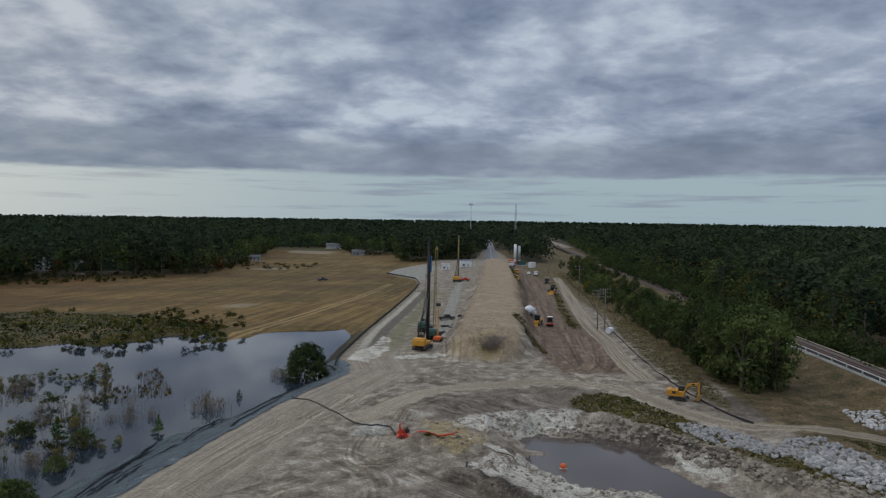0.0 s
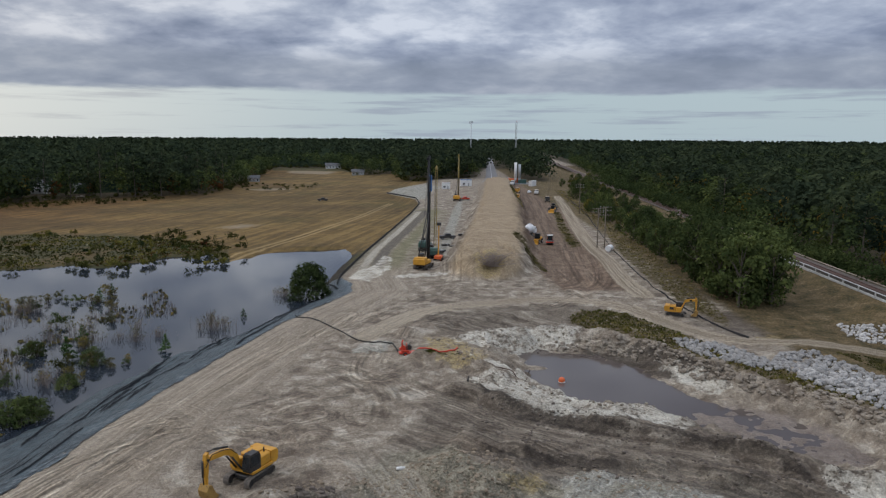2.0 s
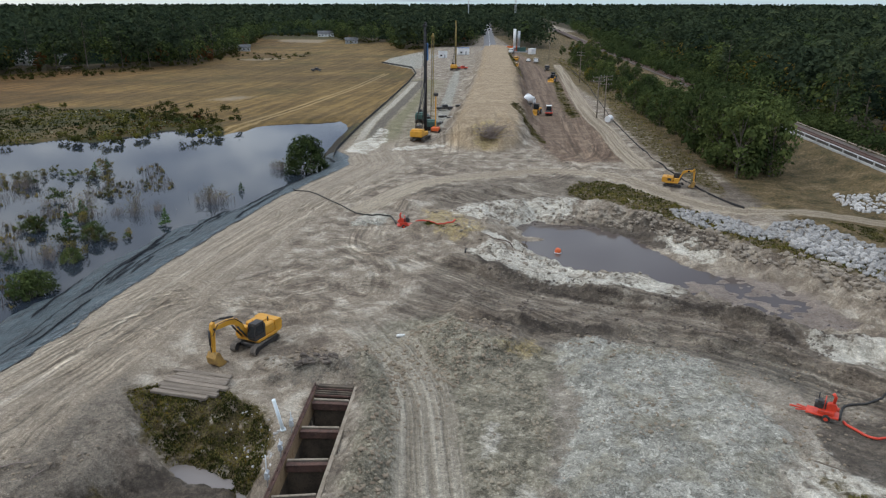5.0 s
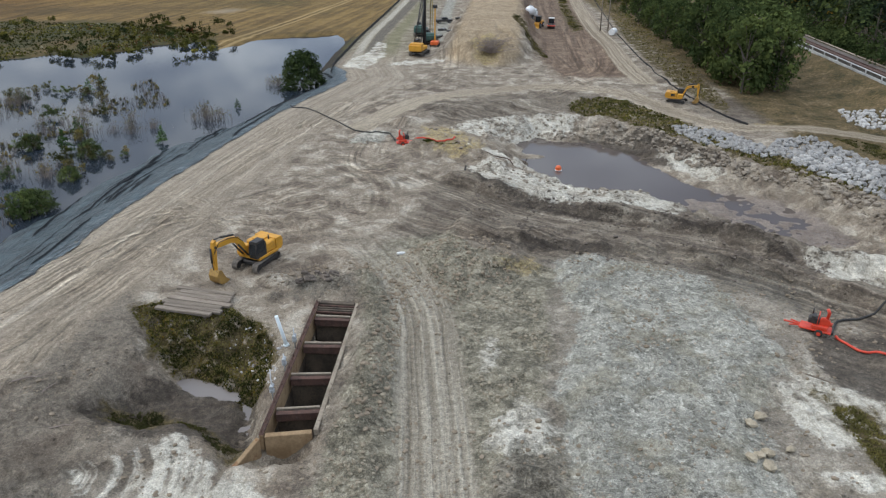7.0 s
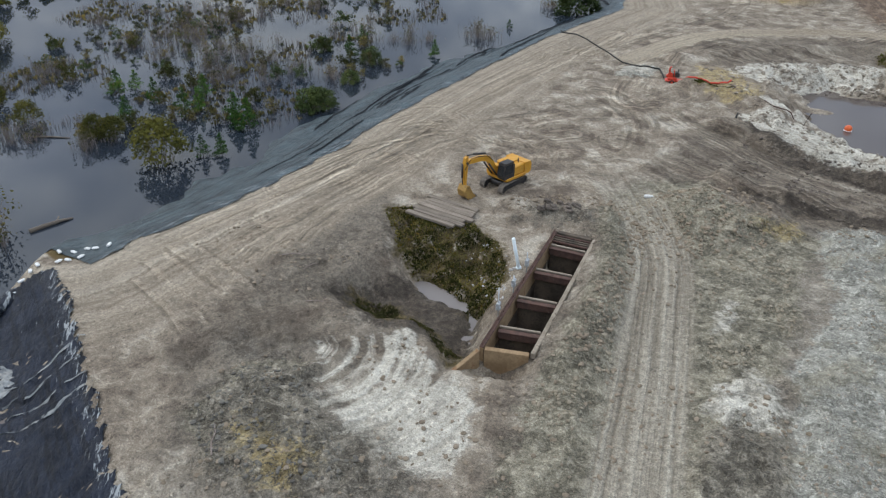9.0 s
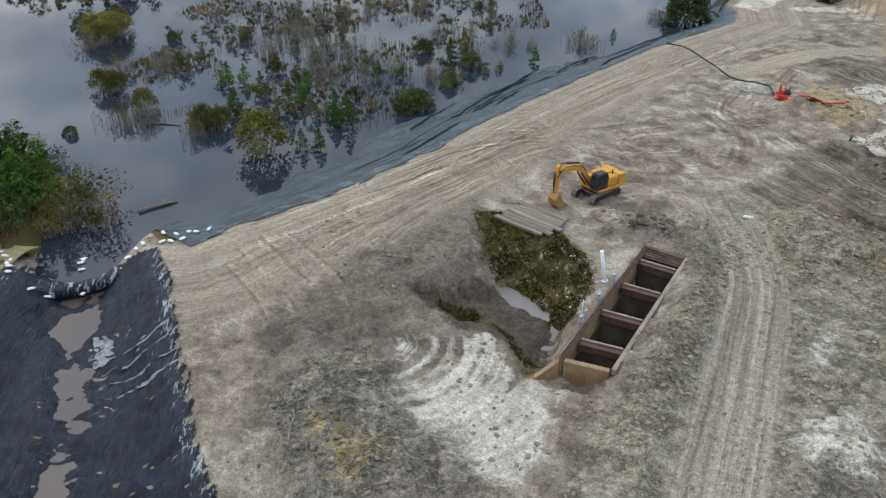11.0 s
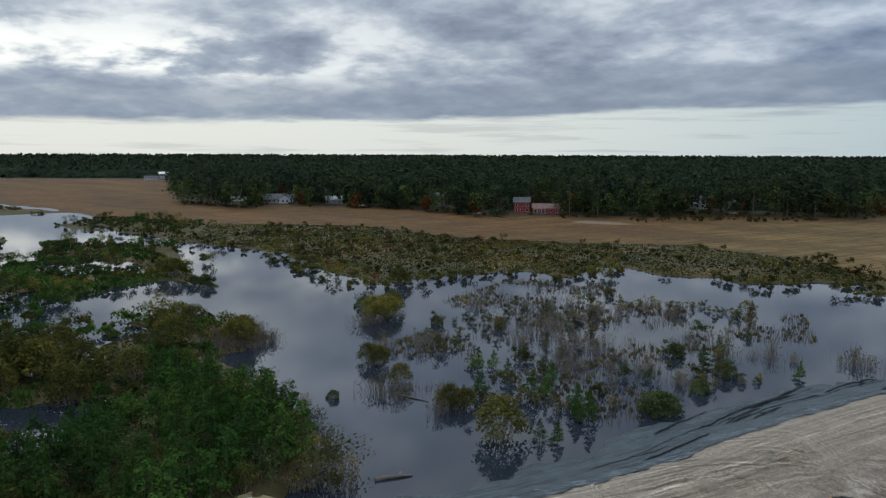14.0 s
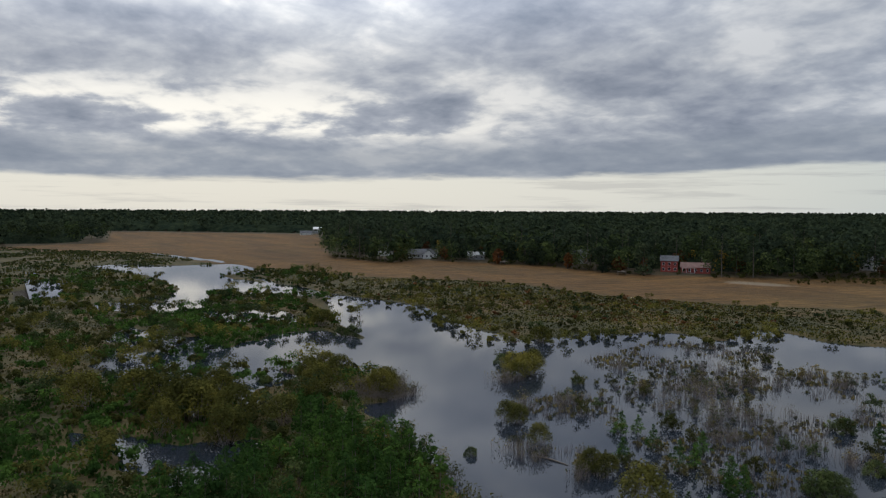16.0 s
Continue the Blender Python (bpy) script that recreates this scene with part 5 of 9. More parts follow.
block = fill(rng, poly((-30, 570), (28, 614), (42, 820), (-50, 800), (-44, 700)), 260, 5.5)
far_crowns("road_woods", np.array(block), 15, 23, 60, 1.3, "pine", "dense pine block beside the asphalt road")
block = fill(rng, poly((62, 590), (84, 572), (108, 900), (140, 1120), (100, 1300), (72, 930)), 260, 6)
far_crowns("yard_woods", np.array(block), 13, 22, 60, 1.3, "pine", "dense pine block behind the far yard")

# closed canopy below the tree tops
CX = axis(-1300, 1300, 16, -4940, 4940, 1.06)
CY = axis(-100, 1500, 16, -690, 4940, 1.06)
cx, cy = np.meshgrid(CX, CY)
CP = np.stack([cx.ravel(), cy.ravel()], 1)
cd = np.max([sdf(CP, p) for p in WOODS], 0)
far = np.hypot(CP[:, 0], CP[:, 1])
ch = np.where(off_yards(CP), 0, -30) - 6 * (1 - smooth(cd, 16, 40)) + smooth(cd, 14, 40) * (9 + 5 * smooth(far, 600, 2000)) + np.random.default_rng(5).uniform(-2.5, 2.5, len(CP)) - 3
ci = np.arange(len(CP)).reshape(len(CY), len(CX))
cq = np.stack([ci[:-1, :-1], ci[:-1, 1:], ci[1:, 1:], ci[1:, :-1]], -1).reshape(-1, 4)
cq = cq[(cd[cq].min(1) > 12)]
canopy = put("woods_understorey", np.stack([CP[:, 0], CP[:, 1], ch], 1).tolist(), cq.tolist(), M["pine"])
tagged(canopy, "shaded understorey of the closed woods", "woods", kind="stuff")
# ---- builders ----
class B:
    """Collects simple solids into one mesh."""

    def __init__(self):
        self.bm = bmesh.new()

    def box(self, size, at=(0, 0, 0), rot=(0, 0, 0), bevel=0.03, taper=None):
        geo = bmesh.ops.create_cube(self.bm, size=1.0)["verts"]
        for v in geo:
            k = taper if taper and v.co.z > 0 else (1, 1)
            v.co = Vector((v.co.x * size[0] * k[0], v.co.y * size[1] * k[1], v.co.z * size[2]))
        if bevel:
            edges = list({e for v in geo for e in v.link_edges})
            out = bmesh.ops.bevel(self.bm, geom=edges, offset=min(bevel, min(size) * 0.3), segments=1, affect="EDGES")
            geo = [v for v in {v for f in out["faces"] for v in f.verts} | {v for v in geo if v.is_valid}]
        bmesh.ops.transform(self.bm, matrix=pose(*at, *rot), verts=geo)
        return self

    def tube(self, pts, r, seg=10, r1=None, caps=True):
        pts = [Vector(p) for p in pts]
        rings = []
        for i, p in enumerate(pts):
            d = (pts[min(i + 1, len(pts) - 1)] - pts[max(i - 1, 0)]).normalized()
            a = d.cross(Vector((0, 0, 1)) if abs(d.z) < 0.9 else Vector((1, 0, 0))).normalized()
            b = d.cross(a)
            k = r if r1 is None else r + (r1 - r) * i / (len(pts) - 1)
            rings.append([self.bm.verts.new(p + k * (a * math.cos(2 * math.pi * j / seg) + b * math.sin(2 * math.pi * j / seg))) for j in range(seg)])
        for q, s in zip(rings[:-1], rings[1:]):
            for j in range(seg):
                f = self.bm.faces.new((q[j], q[(j + 1) % seg], s[(j + 1) % seg], s[j]))
                f.smooth = seg > 6
        if caps:
            self.bm.faces.new(rings[0][::-1])
            self.bm.faces.new(rings[-1])
        return self

    def prism(self, outline, y0, y1):
        """An outline in x, z drawn out from y0 to y1."""
        a = [self.bm.verts.new((x, y0, z)) for x, z in outline]
        b = [self.bm.verts.new((x, y1, z)) for x, z in outline]
        n = len(a)
        self.bm.faces.new(a)
        self.bm.faces.new(b[::-1])
        for i in range(n):
            self.bm.faces.new((a[i], b[i], b[(i + 1) % n], a[(i + 1) % n]))
        return self

    def ball(self, r, at, squash=1.0, sub=2):
        geo = bmesh.ops.create_icosphere(self.bm, subdivisions=sub, radius=r)["verts"]
        for v in geo:
            v.co = Vector((v.co.x, v.co.y, v.co.z * squash)) + Vector(at)
        return self

    def lattice(self, p0, p1, half, r=0.06, bays=10):
        """A square lattice mast from p0 to p1."""
        p0, p1 = Vector(p0), Vector(p1)
        d = (p1 - p0).normalized()
        a = d.cross(Vector((0, 1, 0)) if abs(d.y) < 0.9 else Vector((1, 0, 0))).normalized()
        b = d.cross(a)
        c = [(a * i + b * j) * half for i, j in ((-1, -1), (1, -1), (1, 1), (-1, 1))]
        for o in c:
            self.tube([p0 + o, p1 + o], r, 4)
        for k in range(bays):
            q, s = p0.lerp(p1, k / bays), p0.lerp(p1, (k + 1) / bays)
            for i in range(4):
                self.tube([q + c[i], s + c[(i + 1) % 4]] if k % 2 else [q + c[(i + 1) % 4], s + c[i]], r * 0.6, 3, caps=False)
        return self


def part(name, b, material, parent, label="", at=None):
    me = bpy.data.meshes.new(name)
    b.bm.normal_update()
    bmesh.ops.recalc_face_normals(b.bm, faces=b.bm.faces)
    b.bm.to_mesh(me)
    b.bm.free()
    me.materials.append(M[material])
    ob = new(name, me)
    ob.parent = parent
    if at is not None:
        ob.matrix_basis = at
    if label:
        tagged(ob, label)
    return ob


def thing(name, label, category, at, group=""):
    e = new(name)
    e.matrix_basis = at
    return tagged(e, label, category, group)


def stone_mesh(name, seed, material, flat=0.85):
    r = random.Random(seed)
    bm = bmesh.new()
    bmesh.ops.create_icosphere(bm, subdivisions=1, radius=0.5)
    cuts = [Vector((r.gauss(0, 1), r.gauss(0, 1), r.gauss(0, 1))).normalized() for _ in range(5)]
    for q in bm.verts:
        q.co *= r.uniform(0.85, 1.15)
        for c in cuts:
            d = q.co.dot(c) - 0.33
            if d > 0:
                q.co -= c * d
        q.co = Vector((q.co.x * 1.25, q.co.y, q.co.z * flat))
    me = bpy.data.meshes.new(name)
    bm.to_mesh(me)
    bm.free()
    me.materials.append(M[material])
    return me


def on_ground(x, y, yaw=0.0, lift=0.0):
    return pose(x, y, height(x, y) + lift, 0, 0, yaw)


# ---- excavators ----
def crawler(parent, length, width, h, y):
    """One crawler track: belt with shoes, rollers inside."""
    r = h / 2
    path = [(x, -r) for x in np.linspace(-length / 2 + r, length / 2 - r, 12)]
    path += [(length / 2 - r + r * math.sin(a), -r * math.cos(a)) for a in np.linspace(0.35, math.pi - 0.35, 6)]
    path += [(x, r) for x in np.linspace(length / 2 - r, -length / 2 + r, 12)]
    path += [(-length / 2 + r - r * math.sin(a), r * math.cos(a)) for a in np.linspace(0.35, math.pi - 0.35, 6)]
    b = B()
    n = len(path)
    for i, (x, z) in enumerate(path):
        nx, nz = path[(i + 1) % n]
        ang = math.degrees(math.atan2(nz - z, nx - x))
        b.box((math.hypot(nx - x, nz - z) * 0.94, width, 0.06), ((x + nx) / 2, y, r + (z + nz) / 2), (0, -ang, 0), 0)
        b.box((0.04, width, 0.05), ((x + nx) / 2 + 0.03 * math.sin(math.radians(ang)), y, r + (z + nz) / 2 - 0.03 * math.cos(math.radians(ang))), (0, -ang, 0), 0)
    t = part("track", b, "track", parent, "mud-caked steel crawler track")
    w = B().tube([(length / 2 - r, y - width * 0.3, r), (length / 2 - r, y + width * 0.3, r)], r * 0.8, 14)
    part("idler", w, "steel", t)
    w = B().tube([(-length / 2 + r, y - width * 0.3, r), (-length / 2 + r, y + width * 0.3, r)], r * 0.8, 14)
    part("sprocket", w, "steel", t)
    w = B().box((length - 2 * r, width * 0.5, h * 0.42), (0, y, r), bevel=0.05)
    part("track_frame", w, "steel", t)


def excavator(label, at, slew, reach=1.0):
    """Tracks point along +x; the upper body is slewed by that many degrees."""
    e = thing("excavator", label, "excavator", at)
    for y in (-1.2, 1.2):
        crawler(e, 4.2, 0.62, 0.95, y)
    part("undercarriage", B().box((2.2, 1.9, 0.45), (0, 0, 0.62), bevel=0.1).tube([(0, 0, 0.8), (0, 0, 1.08)], 0.62, 18), "steel", e)
    up = pose(0, 0, 1.08, 0, 0, slew)
    body = B().box((3.0, 2.75, 0.32), (-0.45, 0, 0.16), bevel=0.05)
    part("deck", body, "yellow", e, "", up)
    cw = [(-2.45, 0.1), (-2.7, 0.35), (-2.75, 1.0), (-2.6, 1.38), (-1.7, 1.42), (-1.7, 0.1)]
    part("counterweight", B().prism(cw, -1.32, 1.32), "yellow", e, "rounded yellow counterweight", up)
    hood = B().box((1.6, 2.55, 1.05), (-0.95, 0, 0.85), bevel=0.12).box((1.1, 1.2, 0.16), (-1.1, -0.2, 1.44), bevel=0.05)
    ho = part("engine_hood", hood, "yellow", e, "", up)
    part("vent_panel", B().box((0.9, 0.02, 0.55), (-1.0, -1.29, 0.85), bevel=0.0), "steel", ho)
    part("exhaust", B().tube([(-1.35, 0.7, 1.3), (-1.35, 0.7, 1.85)], 0.07, 8), "steel", ho)
    part("tool_box", B().box((1.3, 0.8, 0.85), (0.62, -0.95, 0.72), bevel=0.08), "yellow", e, "", up)
    cab = [(-0.15, 0.3), (1.35, 0.3), (1.5, 0.75), (1.28, 1.95), (0.05, 2.02), (-0.2, 1.6)]
    c = part("cab", B().prism(cab, 0.42, 1.32), "steel", e, "black cab frame", up)
    part("windscreen", B().prism([(1.375, 0.42), (1.515, 0.78), (1.32, 1.8), (1.30, 1.8), (1.49, 0.78), (1.355, 0.42)], 0.5, 1.24), "glass", c)
    part("side_window", B().prism([(0.0, 0.85), (1.3, 0.85), (1.16, 1.82), (0.1, 1.85)], 1.322, 1.335), "glass", c)
    part("rear_window", B().box((0.02, 0.7, 0.55), (-0.2, 0.87, 1.45), (0, 8, 0), 0), "glass", c)
    part("cab_roof", B().box((1.2, 0.86, 0.07), (0.6, 0.87, 2.03), bevel=0.03), "steel", c, "dark cab roof")
    part("handrail", B().tube([(-0.2, -1.3, 1.35), (-0.2, -1.3, 1.75), (-1.6, -1.3, 1.75), (-1.6, -1.3, 1.42)], 0.025, 5), "steel", e, "", up)
    # boom, stick and bucket
    k = reach
    bx = 5.3 * k
    boom = [(0.8, 0.6), (1.1, 0.42), (2.35 * k, 2.25), (3.2 * k, 2.62), (bx, 2.82), (bx + 0.12, 3.05), (bx - 0.3, 3.2), (3.2 * k, 3.14), (2.2 * k, 2.86), (1.5, 2.1)]
    bo = part("boom", B().prism(boom, -0.44, -0.04), "yellow", e, "cranked yellow boom", up)
    part("boom_pin", B().tube([(bx, -0.5, 2.98), (bx, 0.02, 2.98)], 0.11, 10), "steel", bo)
    part("maker_plate", B().box((0.55, 0.01, 0.34), (3.9 * k, -0.448, 2.88), (0, -6, 0), 0), "glass", bo, "dark plate on the boom")
    part("boom_cylinder", B().tube([(1.2, 0.12, 0.5), (2.4 * k, 0.12, 2.1)], 0.1, 8).tube([(1.2, -0.6, 0.5), (2.4 * k, -0.6, 2.1)], 0.1, 8), "steel", e, "", up)
    part("arm_cylinder", B().tube([(2.6 * k, -0.24, 3.2), (4.3 * k, -0.24, 3.62)], 0.11, 8).tube([(4.2 * k, -0.24, 3.6), (bx - 0.1, -0.24, 3.7)], 0.06, 8), "steel", e, "", up)
    part("hose_run", B().tube([(1.6, -0.02, 2.2), (2.5 * k, -0.02, 2.98), (3.6 * k, -0.02, 3.24), (bx - 0.5, -0.02, 3.3), (bx + 0.3, -0.02, 2.4)], 0.04, 5), "rubber", bo, "black hydraulic hoses")
    stick = [(bx - 0.2, 3.66), (bx + 0.18, 3.5), (bx + 0.34, 2.7), (bx + 0.25, 0.55), (bx + 0.05, 0.5), (bx - 0.16, 2.7)]
    part("stick", B().prism(stick, -0.42, -0.08), "yellow", e, "upright yellow dipper stick", up)
    part("bucket_cylinder", B().tube([(bx + 0.48, -0.24, 3.0), (bx + 0.5, -0.24, 1.5)], 0.1, 8).tube([(bx + 0.5, -0.24, 1.6), (bx + 0.42, -0.24, 0.75)], 0.055, 8), "steel", e, "", up)
    bk = [(bx + 0.3, 0.7), (bx + 0.62, 0.2), (bx + 0.5, -0.45), (bx + 0.1, -0.82), (bx - 0.5, -0.86), (bx - 0.95, -0.72), (bx - 0.5, -0.3), (bx - 0.2, 0.3), (bx - 0.05, 0.62)]
    bu = part("bucket", B().prism(bk, -0.80, 0.32), "rustyellow", e, "worn yellow digging bucket", up)
    for i in range(5):
        part("tooth", B().box((0.3, 0.1, 0.09), (bx - 1.02, -0.75 + i * 0.255, -0.74), (0, -14, 0), 0.02), "track", bu)
    return e


ex_yaw = math.degrees(math.atan2(-3.7, -1.5))
boom_yaw = math.degrees(math.atan2(-4.9, -2.5))
excavator("yellow crawler excavator parked with its bucket on the sand", on_ground(-18.75, 67.55, ex_yaw, -0.05), boom_yaw - ex_yaw)
ex2 = excavator("yellow excavator parked beside the haul road and trees", on_ground(44.2, 135.2, -30, -0.05), 8, 0.8)
ex2.scale = (0.8, 0.8, 0.8)

# ---- concrete intake chamber ----
CH = [(-12.35, 40.3), (-8.65, 40.75), (-7.55, 58.6), (-11.25, 59.05)]
cham = thing("intake_chamber", "open concrete intake chamber with rusty cross beams sunk in the ground", "culvert", pose(0, 0, 0))


def wall_between(p, q, thick, z0, z1a, z1b=None, zb=None):
    p, q = Vector((*p, 0)), Vector((*q, 0))
    n = (q - p).normalized().cross(Vector((0, 0, 1))) * thick / 2
    z1b = z1a if z1b is None else z1b
    zb = z0 if zb is None else zb
    b = B()
    vs = [b.bm.verts.new((o.x, o.y, z)) for o, z in ((p + n, z0), (q + n, zb), (q - n, zb), (p - n, z0), (p + n, z1a), (q + n, z1b), (q - n, z1b), (p - n, z1a))]
    for f in ((0, 1, 2, 3), (4, 5, 6, 7), (0, 1, 5, 4), (1, 2, 6, 5), (2, 3, 7, 6), (3, 0, 4, 7)):
        b.bm.faces.new([vs[i] for i in f])
    bmesh.ops.bevel(b.bm, geom=b.bm.edges[:], offset=0.04, segments=1, affect="EDGES")
    return b


def along(p, q, f):
    return (p[0] + (q[0] - p[0]) * f, p[1] + (q[1] - p[1]) * f)


SW, SE, NE, NW = CH
# inner and lower walls use the dark concrete, which paints in shade besides damp
part("east_footing", wall_between(SE, NE, 0.34, -8.6, -1.504), "darkwall", cham, "damp lower wall, darkened to imitate the shade deep in the chamber")
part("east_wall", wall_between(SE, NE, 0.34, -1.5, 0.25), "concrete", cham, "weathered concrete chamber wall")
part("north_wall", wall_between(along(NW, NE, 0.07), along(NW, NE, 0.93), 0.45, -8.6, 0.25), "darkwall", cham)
part("south_wall", wall_between(along(SW, SE, 0.07), along(SW, SE, 0.93), 0.45, -8.6, 0.15), "stained", cham, "rust-stained tan concrete end wall")
part("west_wall", wall_between(SW, NW, 0.3, -1.5, 0.1), "stained", cham, "rust-stained tan concrete wall beside the stream")
part("west_footing", wall_between(SW, NW, 0.3, -8.6, -1.504), "darkwall", cham, "damp lower wall, darkened to imitate the shade deep in the chamber")
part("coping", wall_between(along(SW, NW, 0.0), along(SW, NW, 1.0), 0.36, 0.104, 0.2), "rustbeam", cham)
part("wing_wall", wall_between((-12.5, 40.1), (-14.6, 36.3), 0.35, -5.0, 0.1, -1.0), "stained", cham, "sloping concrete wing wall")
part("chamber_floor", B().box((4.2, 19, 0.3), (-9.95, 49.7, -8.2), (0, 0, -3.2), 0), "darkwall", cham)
for i, f in enumerate((0.165, 0.4, 0.645, 0.885)):
    a, b_ = along(SW, NW, f), along(SE, NE, f)
    d = Vector((b_[0] - a[0], b_[1] - a[1], 0)).normalized()
    a2, b2 = (a[0] + d.x * 0.26, a[1] + d.y * 0.26), (b_[0] - d.x * 0.3, b_[1] - d.y * 0.3)
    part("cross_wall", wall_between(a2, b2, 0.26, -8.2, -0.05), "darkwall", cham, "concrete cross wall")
    s = 0.42
    part("steel_beam", wall_between((a2[0] + d.y * s, a2[1] - d.x * s), (b2[0] + d.y * s, b2[1] - d.x * s), 0.3, -0.75, -0.12), "rustbeam", cham, "rusty red steel beam")
    part("beam_flange", wall_between((a2[0] + d.y * s, a2[1] - d.x * s), (b2[0] + d.y * s, b2[1] - d.x * s), 0.46, -0.116, -0.06), "rustbeam", cham)
    part("beam_lip", wall_between((a2[0] - d.y * 0.02, a2[1] + d.x * 0.02), (b2[0] - d.y * 0.02, b2[1] + d.x * 0.02), 0.22, -0.046, 0.05), "concrete", cham, "pale concrete lip behind the beam")
for i in range(4):
    f = 0.925 + i * 0.018
    part("timber_board", wall_between(along(SW, NW, f), along(SE, NE, f), 0.16, -0.2 - 0.09 * (i % 2), 0.02 + 0.03 * i), "rustbeam" if i in (0, 3) else "darkwall", cham, "dark rusted board")
for f0 in (0.0, 0.5):
    p, q = along(SW, NW, f0 + 0.01), along(SW, NW, f0 + 0.49)
    rail = B()
    rail.tube([(p[0], p[1], 0.46), (q[0], q[1], 0.46)], 0.06, 6)
    for k in range(9):
        x, y = along(p, q, k / 8)
        rail.tube([(x, y, 0.2), (x, y, 0.5)], 0.05, 6)
    part("guard_rail", rail, "rustbeam", cham, "low rusty pipe rail along the wall")
for f, h in ((0.23, 2.6), (0.42, 1.6), (0.6, 1.9)):
    x, y = along(SW, NW, f)
    v = B().tube([(x - 0.3, y, -0.6), (x - 0.3, y, h)], 0.05, 8).box((0.34, 0.34, 0.3), (x - 0.3, y, 0.75), bevel=0.05).tube([(x - 0.3, y - 0.25, 1.1), (x - 0.3, y + 0.25, 1.1)], 0.16, 10)
    part("gate_valve", v, "galv", cham, "grey-blue gate valve with its stem")
wp = thing("standpipe", "pale plastic standpipe leaning beside the chamber", "pipe", pose(-12.55, 52.0, -1.2, 8, -9, 0))
part("pipe", B().tube([(0, 0, 0), (0, 0, 4.4)], 0.15, 14), "pvc", wp)
part("pipe_collar", B().tube([(0, 0, 1.2), (0, 0, 1.45)], 0.24, 14), "pvc", wp)

# ---- timber mats ----
mat_yaw = math.degrees(math.atan2(-1.6, 6.0))
u = Vector((math.cos(radians(mat_yaw)), math.sin(radians(mat_yaw)), 0))
v = Vector((-u.y, u.x, 0))
rt = random.Random(4)
deck = thing("timber_stack", "stack of weathered timber crane mats on the sand", "timber", on_ground(-22.2, 58.9, mat_yaw, 0.0))
for i in range(7):
    ln = rt.uniform(5.3, 6.5)
    part("timber_beam", B().box((ln, 0.58, 0.26), (rt.uniform(-0.35, 0.35), -1.9 + i * 0.63, 0.27 + rt.uniform(-0.02, 0.05)), (0, rt.uniform(-0.6, 0.6), rt.uniform(-1.0, 1.0)), 0.04), "timber", deck)
for x in (-1.9, 1.8):
    part("bearer", B().box((0.3, 4.1, 0.24), (x, -0.05, 0.0), (0, 0, 3), 0.03), "timber", deck)

# ---- pumps and hoses ----
def pump(label, at, k=1.0):
    e = thing("trailer_pump", label, "pump", at, "pumps")
    e.scale = (k, k, k)
    part("chassis", B().box((2.6, 1.25, 0.16), (0, 0, 0.5), bevel=0.03).box((1.5, 0.14, 0.14), (-1.9, 0, 0.48), bevel=0.02).box((1.3, 0.1, 0.12), (-1.5, 0.28, 0.48), (0, 0, -18), 0.02).box((1.3, 0.1, 0.12), (-1.5, -0.28, 0.48), (0, 0, 18), 0.02), "red", e, "red trailer frame")
    for y in (-0.7, 0.7):
        w = part("wheel", B().tube([(0.35, y - 0.1, 0.34), (0.35, y + 0.1, 0.34)], 0.34, 16), "rubber", e)
        part("rim", B().tube([(0.35, y - 0.11, 0.34), (0.35, y + 0.11, 0.34)], 0.18, 12), "red", w)
    part("fuel_tank", B().box((1.3, 1.05, 0.4), (0.3, 0, 0.78), bevel=0.06), "red", e)
    part("engine", B().box((0.95, 0.62, 0.62), (-0.25, 0, 1.28), bevel=0.08).box((0.4, 0.7, 0.25), (-0.3, 0, 1.65), bevel=0.05), "steel", e, "black diesel engine")
    part("volute", B().tube([(0.62, -0.22, 1.2), (0.62, 0.22, 1.2)], 0.46, 16).tube([(0.62, 0, 1.2), (1.25, 0, 1.1)], 0.2, 12), "red", e, "red pump casing")
    part("discharge", B().tube([(0.75, 0, 1.45), (0.82, 0, 2.25), (0.62, 0, 2.55)], 0.14, 10), "red", e)
    part("lifting_bail", B().tube([(0.05, -0.45, 0.9), (0.1, -0.4, 2.0), (0.1, 0.4, 2.0), (0.05, 0.45, 0.9)], 0.05, 6), "red", e)
    part("exhaust", B().tube([(-0.45, 0.2, 1.6), (-0.45, 0.2, 2.3)], 0.06, 8), "steel", e)
    return e


pump("red trailer pump at the edge of the muddy hollow", on_ground(-5.4, 109.0, 190), 0.95)
pump("red trailer pump with its tow bar down on grey gravel", on_ground(32.0, 53.7, -32), 0.95)


def hose(label, pts, r, material, lift=0.0):
    P = []
    for i in range(len(pts) - 1):
        for k in range(8):
            f = k / 8
            P.append((pts[i][0] * (1 - f) + pts[i + 1][0] * f, pts[i][1] * (1 - f) + pts[i + 1][1] * f))
    P.append(pts[-1][:2])
    P = np.array(P)
    for _ in range(3):
        P[1:-1] = (P[:-2] + 2 * P[1:-1] + P[2:]) / 4
    z = heights(P)
    z = np.maximum.reduce([z, np.roll(z, 1), np.roll(z, -1)]) + r * 0.8 + lift
    e = thing("hose", label, "hose", pose(0, 0, 0), "pump hoses")
    part("hose_line", B().tube([(x, y, h) for (x, y), h in zip(P, z)], r, 8), material, e)
    return e


